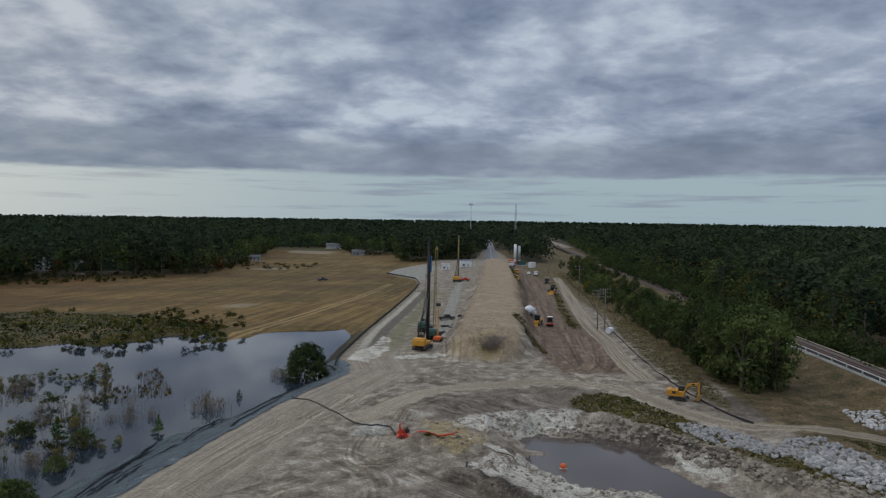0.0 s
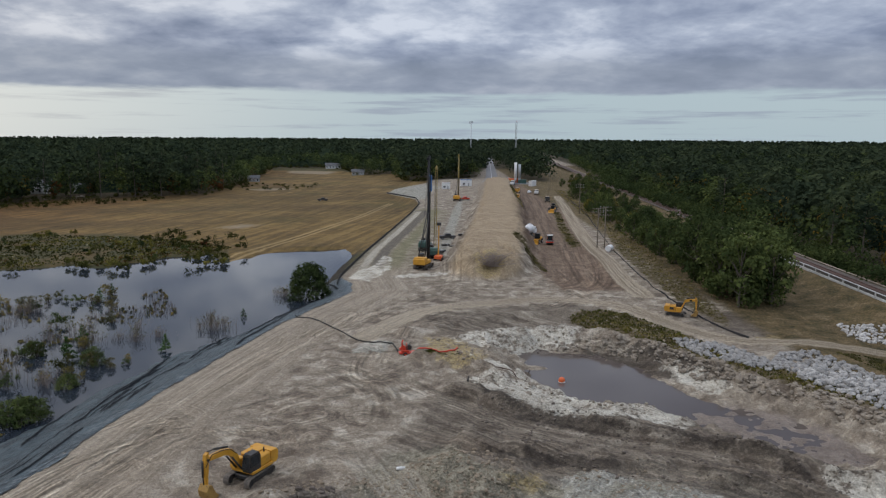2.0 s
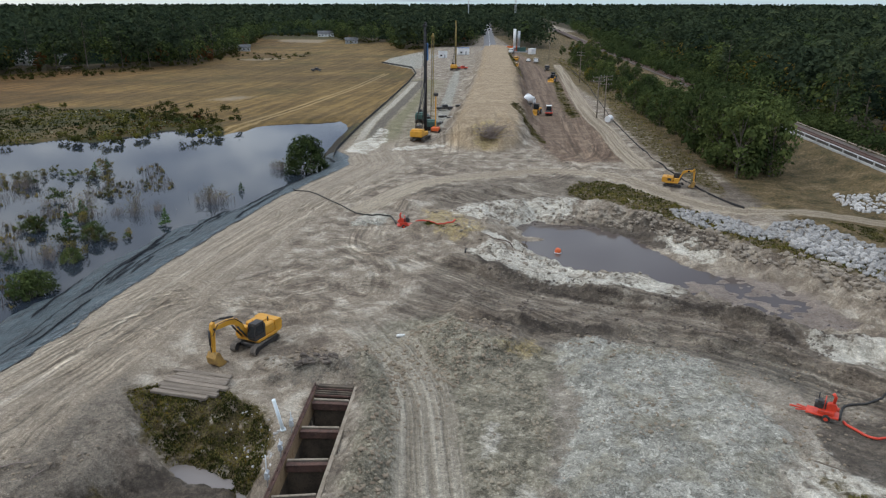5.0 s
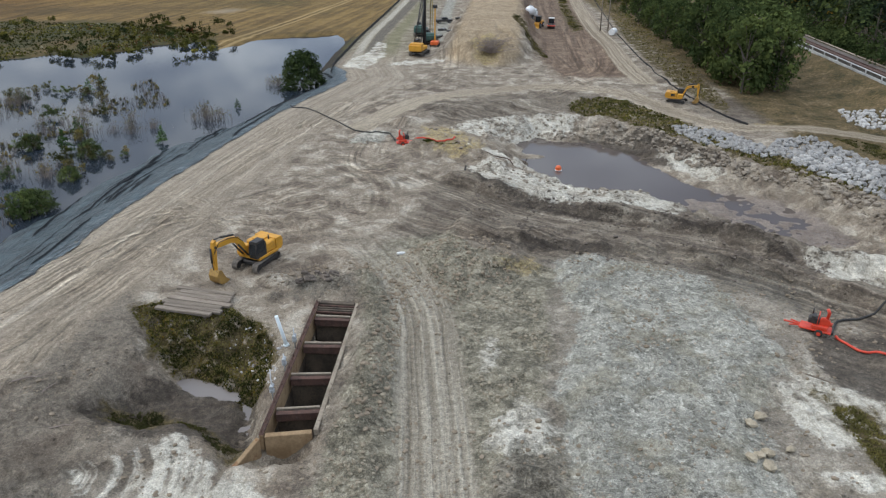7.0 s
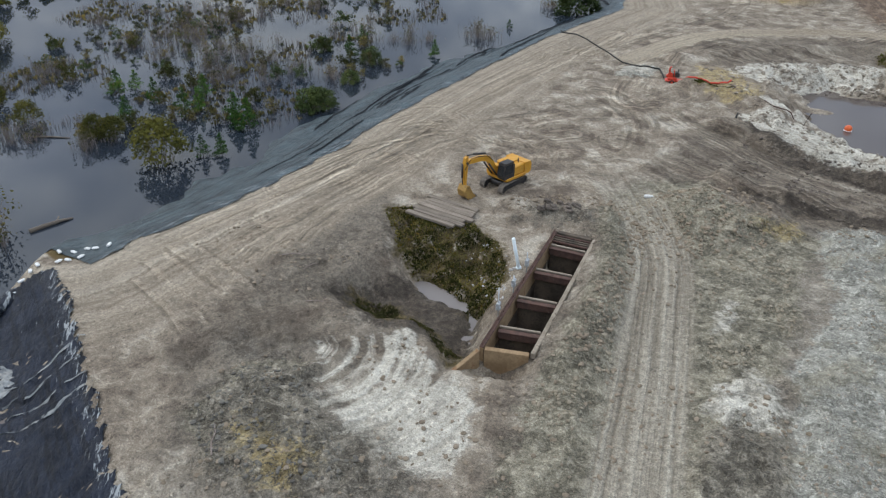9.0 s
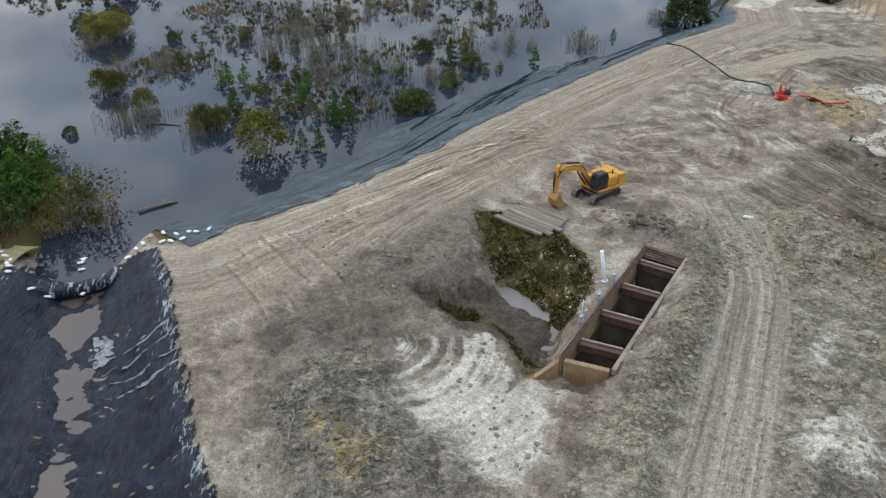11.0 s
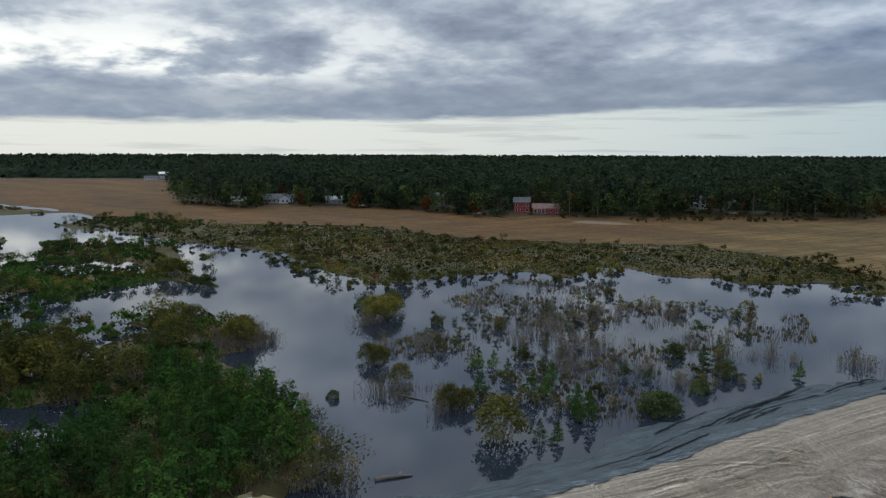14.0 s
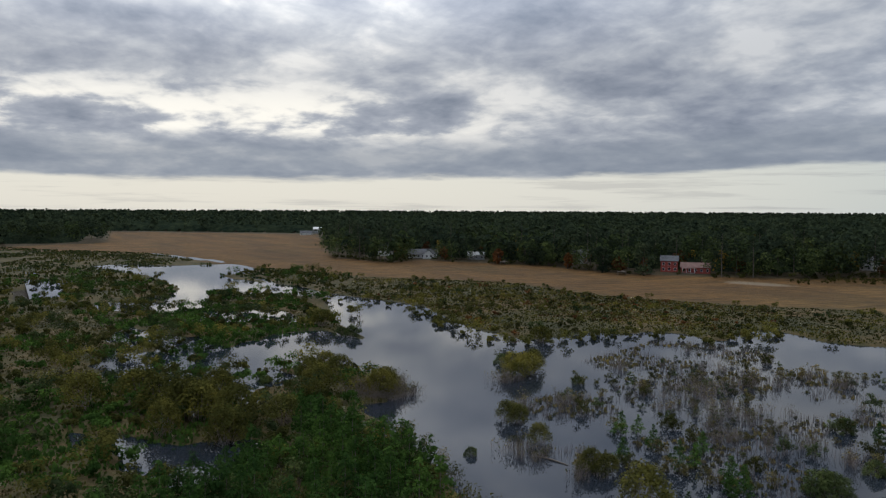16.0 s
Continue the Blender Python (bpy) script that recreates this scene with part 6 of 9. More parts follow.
hose("black suction hose crossing the sand to the lake liner", [(-6.9, 110.2), (-8.1, 115.6), (-10.8, 115.5), (-13.6, 115.8), (-18.3, 123.5), (-23.9, 131.3), (-27.5, 133.5)], 0.1, "rubber")
hose("red discharge hose lying towards the pond", [(-3.9, 109.2), (-1, 109.9), (2.4, 110.7)], 0.13, "red", 0.1)
hose("thin rust-red hose running down to the pond", [(2.4, 110.7), (4.4, 106.5), (8, 103.6), (12.6, 101.6)], 0.08, "rustbeam")
hose("red discharge hose from the gravel-side pump", [(33.4, 52.9), (34.2, 50.6), (36.2, 48.2), (40, 45.5)], 0.11, "red")
hose("black suction hose over the mud bank", [(33.3, 53.3), (34.6, 55.3), (37, 55.8), (40.5, 57.6), (47, 60)], 0.1, "rubber")

buoy = thing("buoy", "small red marker float on the muddy pond", "buoy", pose(17.9, 105.4, POND_Z - 0.1))
part("float_body", B().ball(0.5, (0, 0, 0.35), 1.0, 2), "orange", buoy)
part("float_band", B().tube([(0, 0, 0.02), (0, 0, 0.14)], 0.53, 18), "white", buoy)
# ---- piling rigs ----
def rig_base(e, colour, k=1.0):
    for y in (-1.5, 1.5):
        crawler(e, 5.2, 0.75, 1.0, y)
    part("undercarriage", B().box((2.6, 2.6, 0.5), (0, 0, 0.7), bevel=0.08), "steel", e)
    part("upper_body", B().box((4.6, 3.0, 0.9), (-0.6, 0, 1.65), bevel=0.12).box((1.9, 3.0, 1.1), (-2.1, 0, 2.5), bevel=0.15), colour, e)
    part("counterweight", B().box((0.9, 3.2, 1.5), (-3.1, 0, 1.95), bevel=0.15), colour, e)
    c = part("cab", B().box((1.6, 1.1, 1.7), (1.2, 1.0, 2.6), bevel=0.1), "steel", e, "dark glazed cab")
    part("windscreen", B().box((0.03, 0.9, 1.1), (2.01, 1.0, 2.75), bevel=0), "glass", c)
    part("side_window", B().box((1.1, 0.03, 0.9), (1.2, 1.56, 2.8), bevel=0), "glass", c)


def piling_rig(label, at, mast_h, mast_mat, body, lean=0.0, hammer=True, lattice=False):
    e = thing("piling_rig", label, "piling rig", at, "piling rigs")
    rig_base(e, body)
    x = 3.4
    top = (x + lean, 0, mast_h)
    if lattice:
        m = B().lattice((1.8, 0, 1.6), top, 0.28, 0.05, int(mast_h / 1.4))
    else:
        m = B().tube([(x, 0, 0.4), top], 0.36, 8, 0.28).tube([(x + 0.55, 0.3, 0.5), (top[0] + 0.5, 0.3, mast_h - 1)], 0.09, 6).tube([(x + 0.55, -0.3, 0.5), (top[0] + 0.5, -0.3, mast_h - 1)], 0.09, 6)
    mast = part("mast", m, mast_mat, e, "tall " + ("lattice boom" if lattice else "piling leader"))
    part("mast_head", B().box((1.5, 0.7, 0.6), (top[0] + 0.1, 0, mast_h), bevel=0.08).tube([(top[0] + 0.6, -0.2, mast_h + 0.4), (top[0] + 0.6, 0.2, mast_h + 0.4)], 0.4, 12), mast_mat, mast)
    if not lattice:
        part("back_stay", B().tube([(-1.6, 0.9, 2.6), (x - 0.2 + lean * 0.45, 0.2, mast_h * 0.5)], 0.14, 8).tube([(-1.6, -0.9, 2.6), (x - 0.2 + lean * 0.45, -0.2, mast_h * 0.5)], 0.14, 8), "steel", e)
        part("foot", B().box((1.3, 1.1, 0.5), (x + 0.2, 0, 0.4), bevel=0.08), "steel", e)
    if hammer:
        part("hammer", B().box((0.95, 0.95, 4.2), (top[0] + 1.0 - lean * 0.2, 0, mast_h * 0.77), bevel=0.1), "blue", e, "blue piling hammer")
        part("driven_pile", B().tube([(x + 1.0, 0, -0.3), (top[0] + 1.0 - lean * 0.25, 0, mast_h * 0.7)], 0.24, 10), "rustbeam", e, "long brown steel pile")
    for y in (-0.12, 0.12):
        part("hoist_rope", B().tube([(-1.2, y, 3.0), (top[0], y, mast_h + 0.3)], 0.03, 4), "steel", e)
    return e


piling_rig("yellow piling rig with a tall black leader on the gravel bench", on_ground(-4.9, 184.6, 72), 27.6, "fabric", "yellow", 0.4)
piling_rig("dark green drill rig working behind the piling rig", on_ground(-5.0, 214.5, 80), 16.0, "green", "green", 0.2, False)
piling_rig("crawler crane with a slim yellow lattice boom", on_ground(-2.4, 202.0, 84), 24.5, "dullyellow", "green", 1.2, False, True)
piling_rig("smaller yellow piling rig far along the bench", on_ground(7.4, 385.0, 80), 23.4, "dullyellow", "yellow", 0.3, False)
boomlift = thing("boom_lift", "orange and yellow telescopic boom lift beside the rigs", "lift", on_ground(-1.2, 197.0, 80))
part("lift_base", B().box((2.6, 2.0, 0.9), (0, 0, 0.9), bevel=0.1), "orange", boomlift)
for x in (-0.9, 0.9):
    for y in (-1.0, 1.0):
        part("wheel", B().tube([(x, y - 0.15, 0.42), (x, y + 0.15, 0.42)], 0.42, 14), "rubber", boomlift)
part("lift_boom", B().box((0.34, 0.3, 8.5), (0.3, 0, 5.4), (0, 4, 0), 0.05), "yellow", boomlift)
part("basket", B().box((0.8, 1.2, 0.8), (0.7, 0, 9.9), bevel=0.05), "steel", boomlift)


# ---- trucks and site vehicles ----
def wheels(e, xs, y, r):
    for x in xs:
        for s in (-y, y):
            w_ = part("wheel", B().tube([(x, s - 0.16, r), (x, s + 0.16, r)], r, 14), "rubber", e)
            part("rim", B().tube([(x, s - 0.17, r), (x, s + 0.17, r)], r * 0.5, 10), "galv", w_)


def truck_front(e, x, colour):
    c = part("cab", B().box((1.9, 2.4, 1.5), (x, 0, 1.55), bevel=0.15).box((1.5, 2.3, 0.9), (x - 0.15, 0, 2.5), bevel=0.2), colour, e)
    part("windscreen", B().box((0.04, 2.0, 0.7), (x + 0.62, 0, 2.5), (0, -8, 0), 0), "glass", c)
    for s in (-1, 1):
        part("side_window", B().box((0.9, 0.03, 0.6), (x - 0.1, 1.165 * s, 2.5), bevel=0), "glass", c)
        part("headlight", B().box((0.05, 0.35, 0.22), (x + 0.96, 0.85 * s, 1.2), bevel=0.01), "white", c)


def dump_truck(label, at, colour, bed):
    e = thing("dump_truck", label, "truck", at, "site trucks")
    wheels(e, (2.4, -1.2, -2.6), 1.05, 0.52)
    part("chassis", B().box((7.4, 0.9, 0.35), (-0.3, 0, 0.9), bevel=0.03), "steel", e)
    truck_front(e, 2.5, colour)
    body = part("dump_bed", B().prism([(-4.0, 1.2), (1.2, 1.2), (1.5, 2.7), (-4.2, 2.6)], -1.25, 1.25), bed, e, "dump bed")
    part("load", B().box((4.8, 2.1, 0.4), (-1.4, 0, 2.72), bevel=0.15), "clod", body, "heap of soil")
    return e


def tank_truck(label, at):
    e = thing("tank_truck", label, "truck", at, "site trucks")
    wheels(e, (2.4, -1.6, -2.9), 1.05, 0.52)
    part("chassis", B().box((7.6, 0.9, 0.35), (-0.3, 0, 0.9), bevel=0.03), "steel", e)
    truck_front(e, 2.5, "white")
    t = B()
    geo = bmesh.ops.create_uvsphere(t.bm, u_segments=20, v_segments=12, radius=1.0)["verts"]
    for q in geo:
        q.co = Vector((max(-0.86, min(0.86, q.co.x)) * 3.1 - 1.5, q.co.y * 1.5, q.co.z * 1.5 + 2.7))
    part("tank", t, "white", e, "large rounded white water tank")
    part("hatch", B().tube([(-1.5, 0, 4.15), (-1.5, 0, 4.4)], 0.4, 12), "galv", e)
    return e


def loader(label, at, colour, roof="steel"):
    e = thing("wheel_loader", label, "loader", at, "site machines")
    wheels(e, (1.4, -1.4), 1.1, 0.72)
    part("rear_frame", B().box((2.6, 1.9, 1.1), (-1.5, 0, 1.35), bevel=0.18), colour, e)
    part("front_frame", B().box((1.6, 1.5, 0.7), (1.2, 0, 1.0), bevel=0.1), colour, e)
    c = part("cab", B().box((1.4, 1.5, 1.6), (-0.1, 0, 2.3), bevel=0.12), "glass", e, "glazed cab")
    part("cab_roof", B().box((1.6, 1.7, 0.15), (-0.1, 0, 3.15), bevel=0.05), roof, c)
    part("lift_arm", B().box((2.4, 0.2, 0.3), (2.2, -0.6, 1.1), (0, 18, 0), 0.05).box((2.4, 0.2, 0.3), (2.2, 0.6, 1.1), (0, 18, 0), 0.05), colour, e)
    part("bucket", B().prism([(3.1, 0.1), (4.2, 0.1), (3.4, 0.5), (3.3, 1.2), (2.9, 1.1), (2.8, 0.4)], -1.3, 1.3), colour, e)
    return e


def roller(label, at, colour):
    e = thing("road_roller", label, "roller", at, "site machines")
    part("drum", B().tube([(1.5, -1.05, 0.75), (1.5, 1.05, 0.75)], 0.75, 20), "steel", e, "smooth steel drum")
    part("drum_yoke", B().box((2.0, 2.4, 0.3), (1.5, 0, 0.95), bevel=0.05), colour, e)
    wheels(e, (-1.3,), 0.9, 0.75)
    part("engine_hood", B().box((2.0, 1.7, 1.1), (-1.6, 0, 1.55), bevel=0.2), colour, e)
    c = part("cab", B().box((1.3, 1.6, 1.5), (0.0, 0, 2.1), bevel=0.1), "glass", e)
    part("cab_roof", B().box((1.6, 1.8, 0.16), (0, 0, 2.92), bevel=0.05), "white", c)
    return e


def pickup(label, at, colour):
    e = thing("pickup_truck", label, "truck", at, "pickups")
    wheels(e, (1.7, -1.7), 0.85, 0.4)
    part("body", B().box((5.4, 1.9, 0.65), (0, 0, 0.85), bevel=0.12), colour, e)
    c = part("cab", B().box((2.2, 1.75, 0.75), (0.2, 0, 1.5), bevel=0.2, taper=(0.8, 0.9)), colour, e)
    part("glazing", B().box((1.9, 1.79, 0.42), (0.2, 0, 1.55), bevel=0.1, taper=(0.88, 0.93)), "glass", c)
    part("load_bed", B().box((1.7, 1.6, 0.05), (-1.75, 0, 1.19), bevel=0), "steel", e)
    return e


tank_truck("white water tank truck parked on the brown bench", on_ground(29.8, 247.5, 66))
loader("yellow wheel loader beside the water truck", on_ground(30.4, 233.5, 245), "yellow")
roller("red soil roller with a white roof on the brown bench", on_ground(34.2, 232.0, 262), "red")
dump_truck("yellow dump truck driving along the bench", on_ground(38.6, 383.0, 262), "yellow", "yellow")
dump_truck("yellow dump truck further along the bench", on_ground(41.6, 412.0, 262), "yellow", "yellow")
dump_truck("white dump truck at the far end of the bench", on_ground(41.5, 440.0, 258), "white", "galv")
dump_truck("dark dump truck loaded with brown soil", on_ground(55.8, 392.0, 262), "steel", "rustbeam")
loader("dark yellow loader at the grass edge", on_ground(50.4, 336.0, 250), "yellow")
loader("black and yellow loader near the access road", on_ground(52.0, 345.0, 240), "steel")
dump_truck("white truck waiting near the yard", on_ground(56.0, 440.0, 260), "white", "steel")
pickup("white pickup by the far yard", on_ground(53.0, 452.0, 255), "white")
pickup("dark pickup parked behind the rigs", on_ground(1.4, 239.0, 15), "steel")
pickup("white and red service truck between the rigs", on_ground(-2.4, 207.0, 80), "white")
pickup("dark utility vehicle standing on the dry field", on_ground(-66.0, 401.0, 30), "steel")
pickup("red pickup beside the small piling rig", on_ground(11.6, 391.0, 20), "red")

# supplies lying on the bench
for x, y, a, k in ((0.8, 224.0, 20, 1.0), (3.0, 219.0, 40, 0.8), (5.6, 224.5, 10, 0.7), (-0.2, 209.5, 60, 1.2)):
    s_ = thing("steel_bundle", "dark bundle of steel lying on the gravel bench", "materials", on_ground(x, y, a), "steel bundles")
    part("bundle", B().box((2.6 * k, 0.9, 0.6), (0, 0, 0.3), bevel=0.08), "steel", s_)
    part("strap", B().box((0.1, 0.94, 0.64), (0.5, 0, 0.3), bevel=0.02), "galv", s_)
tank = thing("plastic_tank", "white plastic tank lying beside the access road", "tank", on_ground(49.2, 214.2, 60))
part("tank_body", B().tube([(-1.3, 0, 0.9), (-1.1, 0, 0.9), (1.1, 0, 0.9), (1.3, 0, 0.9)], 0.9, 16), "white", tank)
part("tank_cap", B().tube([(1.3, 0, 0.9), (1.5, 0, 0.9)], 0.35, 12), "white", tank)
sack = thing("bulk_sack", "white bulk sack dropped on the soil heap", "sack", on_ground(-4.2, 69.6, 20))
sack.scale = (0.6, 0.6, 0.6)
part("sack_body", B().box((1.2, 0.6, 0.5), (0, 0, 0.22), (0, 4, 0), 0.18).box((0.5, 0.45, 0.35), (0.75, 0.1, 0.16), (0, 10, 20), 0.12), "bag", sack)
pole = thing("loose_pole", "pale pole lying on the gravel bank", "pole", on_ground(29.0, 46.4, -40, 0.05))
part("pole_shaft", B().tube([(-1.1, 0, 0.06), (1.1, 0, 0.1)], 0.06, 6), "timber", pole)

# ---- yard at the far end ----
def container(label, x, y, yaw, size, colour, roof=None, door=True):
    e = thing("site_cabin", label, "cabin", on_ground(x, y, yaw), "site cabins")
    lx, ly, lz = size
    part("cabin_wall", B().box((lx, ly, lz), (0, 0, lz / 2 + 0.1), bevel=0.05), colour, e)
    part("cabin_roof", B().box((lx + 0.3, ly + 0.3, 0.2), (0, 0, lz + 0.2), bevel=0.04), roof or colour, e)
    if door:
        part("door", B().box((0.95, 0.06, 2.0), (lx * 0.2, -ly / 2 - 0.02, 1.15), bevel=0.02), "greywall", e)
        part("window", B().box((1.4, 0.06, 1.0), (-lx * 0.22, -ly / 2 - 0.02, 1.6), bevel=0.02), "glass", e)
    return e


container("white site cabin at the end of the bench", 1.8, 477, 5, (5.2, 3.6, 3.8), "white", "galv")
container("white cabin with a blue canopy roof", 15.6, 505, 5, (7.5, 4.5, 4.2), "white", "blue")
container("blue shipping container in the far yard", 45.5, 552, 0, (7, 2.6, 2.8), "blue", None, False)
container("orange equipment container in the far yard", 52.5, 549, 0, (8, 3, 3.2), "orange", None, False)
container("yellow equipment box in the far yard", 50.0, 542, 0, (4, 2.6, 2.2), "yellow", None, False)
container("dark green container in the far yard", 58.5, 546, 8, (6, 2.6, 2.8), "green", None, False)
container("white box trailer at the yard's edge", 63.5, 523, 60, (7.5, 2.6, 3.6), "white", None, False)
for i, (x, y) in enumerate(((53.6, 546), (56.6, 546.5))):
    s_ = thing("silo", "tall white cement silo above the far yard", "silo", on_ground(x, y), "cement silos")
    part("silo_shell", B().tube([(0, 0, 4.0), (0, 0, 14.3 if i else 15.5)], 1.0, 18), "galv" if i else "white", s_)
    part("silo_cone", B().tube([(0, 0, 4.0), (0, 0, 1.8)], 1.0, 18, 0.3), "galv" if i else "white", s_)
    for a in range(4):
        part("leg", B().tube([(1.1 * math.cos(a * 1.57 + 0.8), 1.1 * math.sin(a * 1.57 + 0.8), 0), (1.1 * math.cos(a * 1.57 + 0.8), 1.1 * math.sin(a * 1.57 + 0.8), 4.4)], 0.1, 6), "galv", s_)

# ---- poles and masts ----
def utility_pole(label, x, y, h, arms, yaw=0):
    e = thing("utility_pole", label, "pole", on_ground(x, y, yaw, -0.5), "utility poles")
    part("pole_shaft", B().tube([(0, 0, 0), (0, 0, h + 0.5)], 0.19, 8, 0.12), "timber", e)
    for k, z in enumerate(arms):
        a = part("crossarm", B().box((3.6, 0.14, 0.16), (0, 0.16, h + 0.5 - z), bevel=0.02), "timber", e)
        for s in (-1.6, -0.6, 0.6, 1.6):
            part("insulator", B().tube([(s, 0.16, h + 0.58 - z), (s, 0.16, h + 0.85 - z)], 0.07, 6), "galv", a)
    return e


utility_pole("grey wooden utility pole with three crossarms", 47.4, 222.9, 12.2, (0.3, 1.4))
utility_pole("grey wooden utility pole with crossarms and a transformer", 49.6, 222.7, 12.6, (0.3, 1.3, 2.6))
utility_pole("single wooden utility pole at the tree belt", 60.5, 324.4, 13.4, (0.8, 2.0))
utility_pole("wooden utility pole near the far yard", 66.0, 458.0, 12.5, (0.8,))
tower = thing("cell_tower", "slim grey cell tower rising behind the woods", "tower", pose(33.5, 905, 0))
part("monopole", B().tube([(0, 0, 0), (0, 0, 52)], 0.8, 10, 0.4), "galv", tower)
for i in range(9):
    a = i * 2 * math.pi / 9
    part("antenna_panel", B().box((0.3, 0.5, 2.6), (2.3 * math.cos(a), 2.3 * math.sin(a), 51.5), (0, 0, math.degrees(a)), 0.03), "galv", tower)
part("antenna_ring", B().tube([(2.2 * math.cos(i * 0.35), 2.2 * math.sin(i * 0.35), 51.4) for i in range(19)], 0.1, 5).tube([(-2.2, 0, 51.4), (2.2, 0, 51.4)], 0.09, 5).tube([(0, -2.2, 51.4), (0, 2.2, 51.4)], 0.09, 5), "galv", tower)
mast = thing("lattice_tower", "thin lattice radio mast rising behind the woods", "tower", pose(88.1, 900, 0))
part("lattice", B().lattice((0, 0, 0), (0, 0, 52), 0.75, 0.16, 30), "galv", mast)
part("beacon", B().tube([(0, 0, 52), (0, 0, 53.2)], 0.2, 6), "red", mast)
# ---- houses along the lake bed ----
def house(label, x, y, size, wall, roof, storeys=1, gable=True, porch=True, turn=0.0):
    """A house facing the lake: front along local -y."""
    yaw = math.degrees(math.atan2(-x, y)) + turn
    e = thing("house", label, "house", on_ground(x, y, yaw), "lakeside houses")
    lx, ly = size
    h = 2.9 * storeys
    part("wall", B().box((lx, ly, h + 0.4), (0, 0, h / 2 - 0.1), bevel=0.02), wall, e)
    rise = ly * 0.3
    r = B()
    o = 0.5
    pr = [(-ly / 2 - o, h), (0, h + rise), (ly / 2 + o, h), (ly / 2 + o, h + 0.18), (0, h + rise + 0.22), (-ly / 2 - o, h + 0.18)]
    r.prism(pr, -lx / 2 - o, lx / 2 + o)
    bmesh.ops.rotate(r.bm, verts=r.bm.verts[:], cent=(0, 0, 0), matrix=Matrix.Rotation(radians(90), 3, "Z"))
    ro = part("roof", r, roof, e)
    g2 = B()
    for s in (-1, 1):
        p = [g2.bm.verts.new((s * lx / 2, -ly / 2, h)), g2.bm.verts.new((s * lx / 2, ly / 2, h)), g2.bm.verts.new((s * lx / 2, 0, h + rise))]
        q = [g2.bm.verts.new((s * (lx / 2 - 0.2), -ly / 2, h)), g2.bm.verts.new((s * (lx / 2 - 0.2), ly / 2, h)), g2.bm.verts.new((s * (lx / 2 - 0.2), 0, h + rise))]
        g2.bm.faces.new(p), g2.bm.faces.new(q)
        for i in range(3):
            g2.bm.faces.new((p[i], p[(i + 1) % 3], q[(i + 1) % 3], q[i]))
    part("gable_end", g2, wall, e)
    part("chimney", B().box((0.8, 0.8, 2.0), (lx * 0.2, ly * 0.1, h + rise * 0.9 + 0.3), bevel=0.03), "rustbeam", ro)
    fy = -ly / 2
    if gable:
        gw = lx * 0.36
        gx_ = lx * 0.2
        gb = B().prism([(gx_ - gw / 2, -0.2), (gx_ + gw / 2, -0.2), (gx_ + gw / 2, h), (gx_, h + gw * 0.34), (gx_ - gw / 2, h)], fy - 2.2, fy + 0.5)
        part("front_gable", gb, wall, e)
        part("gable_roof", B().prism([(gx_ - gw / 2 - 0.4, h - 0.1), (gx_, h + gw * 0.34 + 0.1), (gx_ + gw / 2 + 0.4, h - 0.1), (gx_ + gw / 2 + 0.4, h + 0.1), (gx_, h + gw * 0.34 + 0.3), (gx_ - gw / 2 - 0.4, h + 0.1)], fy - 2.5, 0.0), roof, e)
    for s in range(storeys):
        n = max(3, int(lx / 2.8))
        for i in range(n):
            wx = -lx / 2 + (i + 0.5) * lx / n
            yy = fy - 0.02
            if gable and abs(wx - lx * 0.2) < lx * 0.19:
                yy = fy - 2.22
            wi = part("window", B().box((1.25, 0.08, 1.5), (wx, yy, 1.5 + 2.9 * s), bevel=0.02), "white", e)
            part("pane", B().box((1.05, 0.05, 1.3), (wx, yy - 0.04, 1.5 + 2.9 * s), bevel=0), "glass", wi)
    if porch:
        part("porch_roof", B().box((lx * 0.45, 2.6, 0.16), (-lx * 0.24, fy - 1.3, 2.75), (5, 0, 0), 0.03), roof, e)
        for k in range(4):
            part("porch_post", B().box((0.18, 0.18, 2.7), (-lx * 0.45 + k * lx * 0.14, fy - 2.4, 1.3), bevel=0.02), "white", e)
        part("porch_floor", B().box((lx * 0.46, 2.7, 0.3), (-lx * 0.24, fy - 1.3, 0.0), bevel=0.03), "timber", e)
    return e


house("single-storey white house with a grey shingle roof and front gable", -446, 251, (20, 10), "siding", "shingle", 1)
house("two-storey white gabled house half hidden by trees", -478, 238, (11, 9), "siding", "shingle", 2, True, False)
house("low white-roofed cottage among the trees", -413, 274, (11, 7), "greywall", "greywall", 1, False, True)
house("pale grey two-storey house deep among the trees", -352, 312, (10, 9), "greywall", "shingle", 2, False, True)
house("red wooden house with a two-storey wing", -283, 316, (9, 9), "redwall", "shingle", 2, False, False)
house("long red house with a faded red roof and white porch", -270, 322, (15, 8), "redwall", "redroof", 1, False, True)
house("two-storey white house with a hipped dark roof", -232, 425, (13, 10), "siding", "shingle", 2, False, True)
house("white cottage partly hidden by shrubs", -216, 438, (8, 7), "siding", "shingle", 1, True, False)
house("low white house behind the field edge", -178, 474, (14, 8), "siding", "shingle", 1, False, True)
house("grey lakeside house behind trees", -160, 492, (10, 8), "greywall", "shingle", 1, False, True)
house("white-roofed shed by the far field", -146, 566, (9, 6), "greywall", "shingle", 1, False, False)
house("white house at the far end of the field", -118, 790, (16, 9), "siding", "shingle", 1, False, False)
house("low cottage at the edge of the far field", -78, 672, (11, 7), "greywall", "shingle", 1, False, False)
house("white house on the far western shore", -928, 345, (16, 9), "siding", "shingle", 1, False, False)
house("grey house on the far western shore", -952, 372, (15, 9), "greywall", "white", 2, False, False)


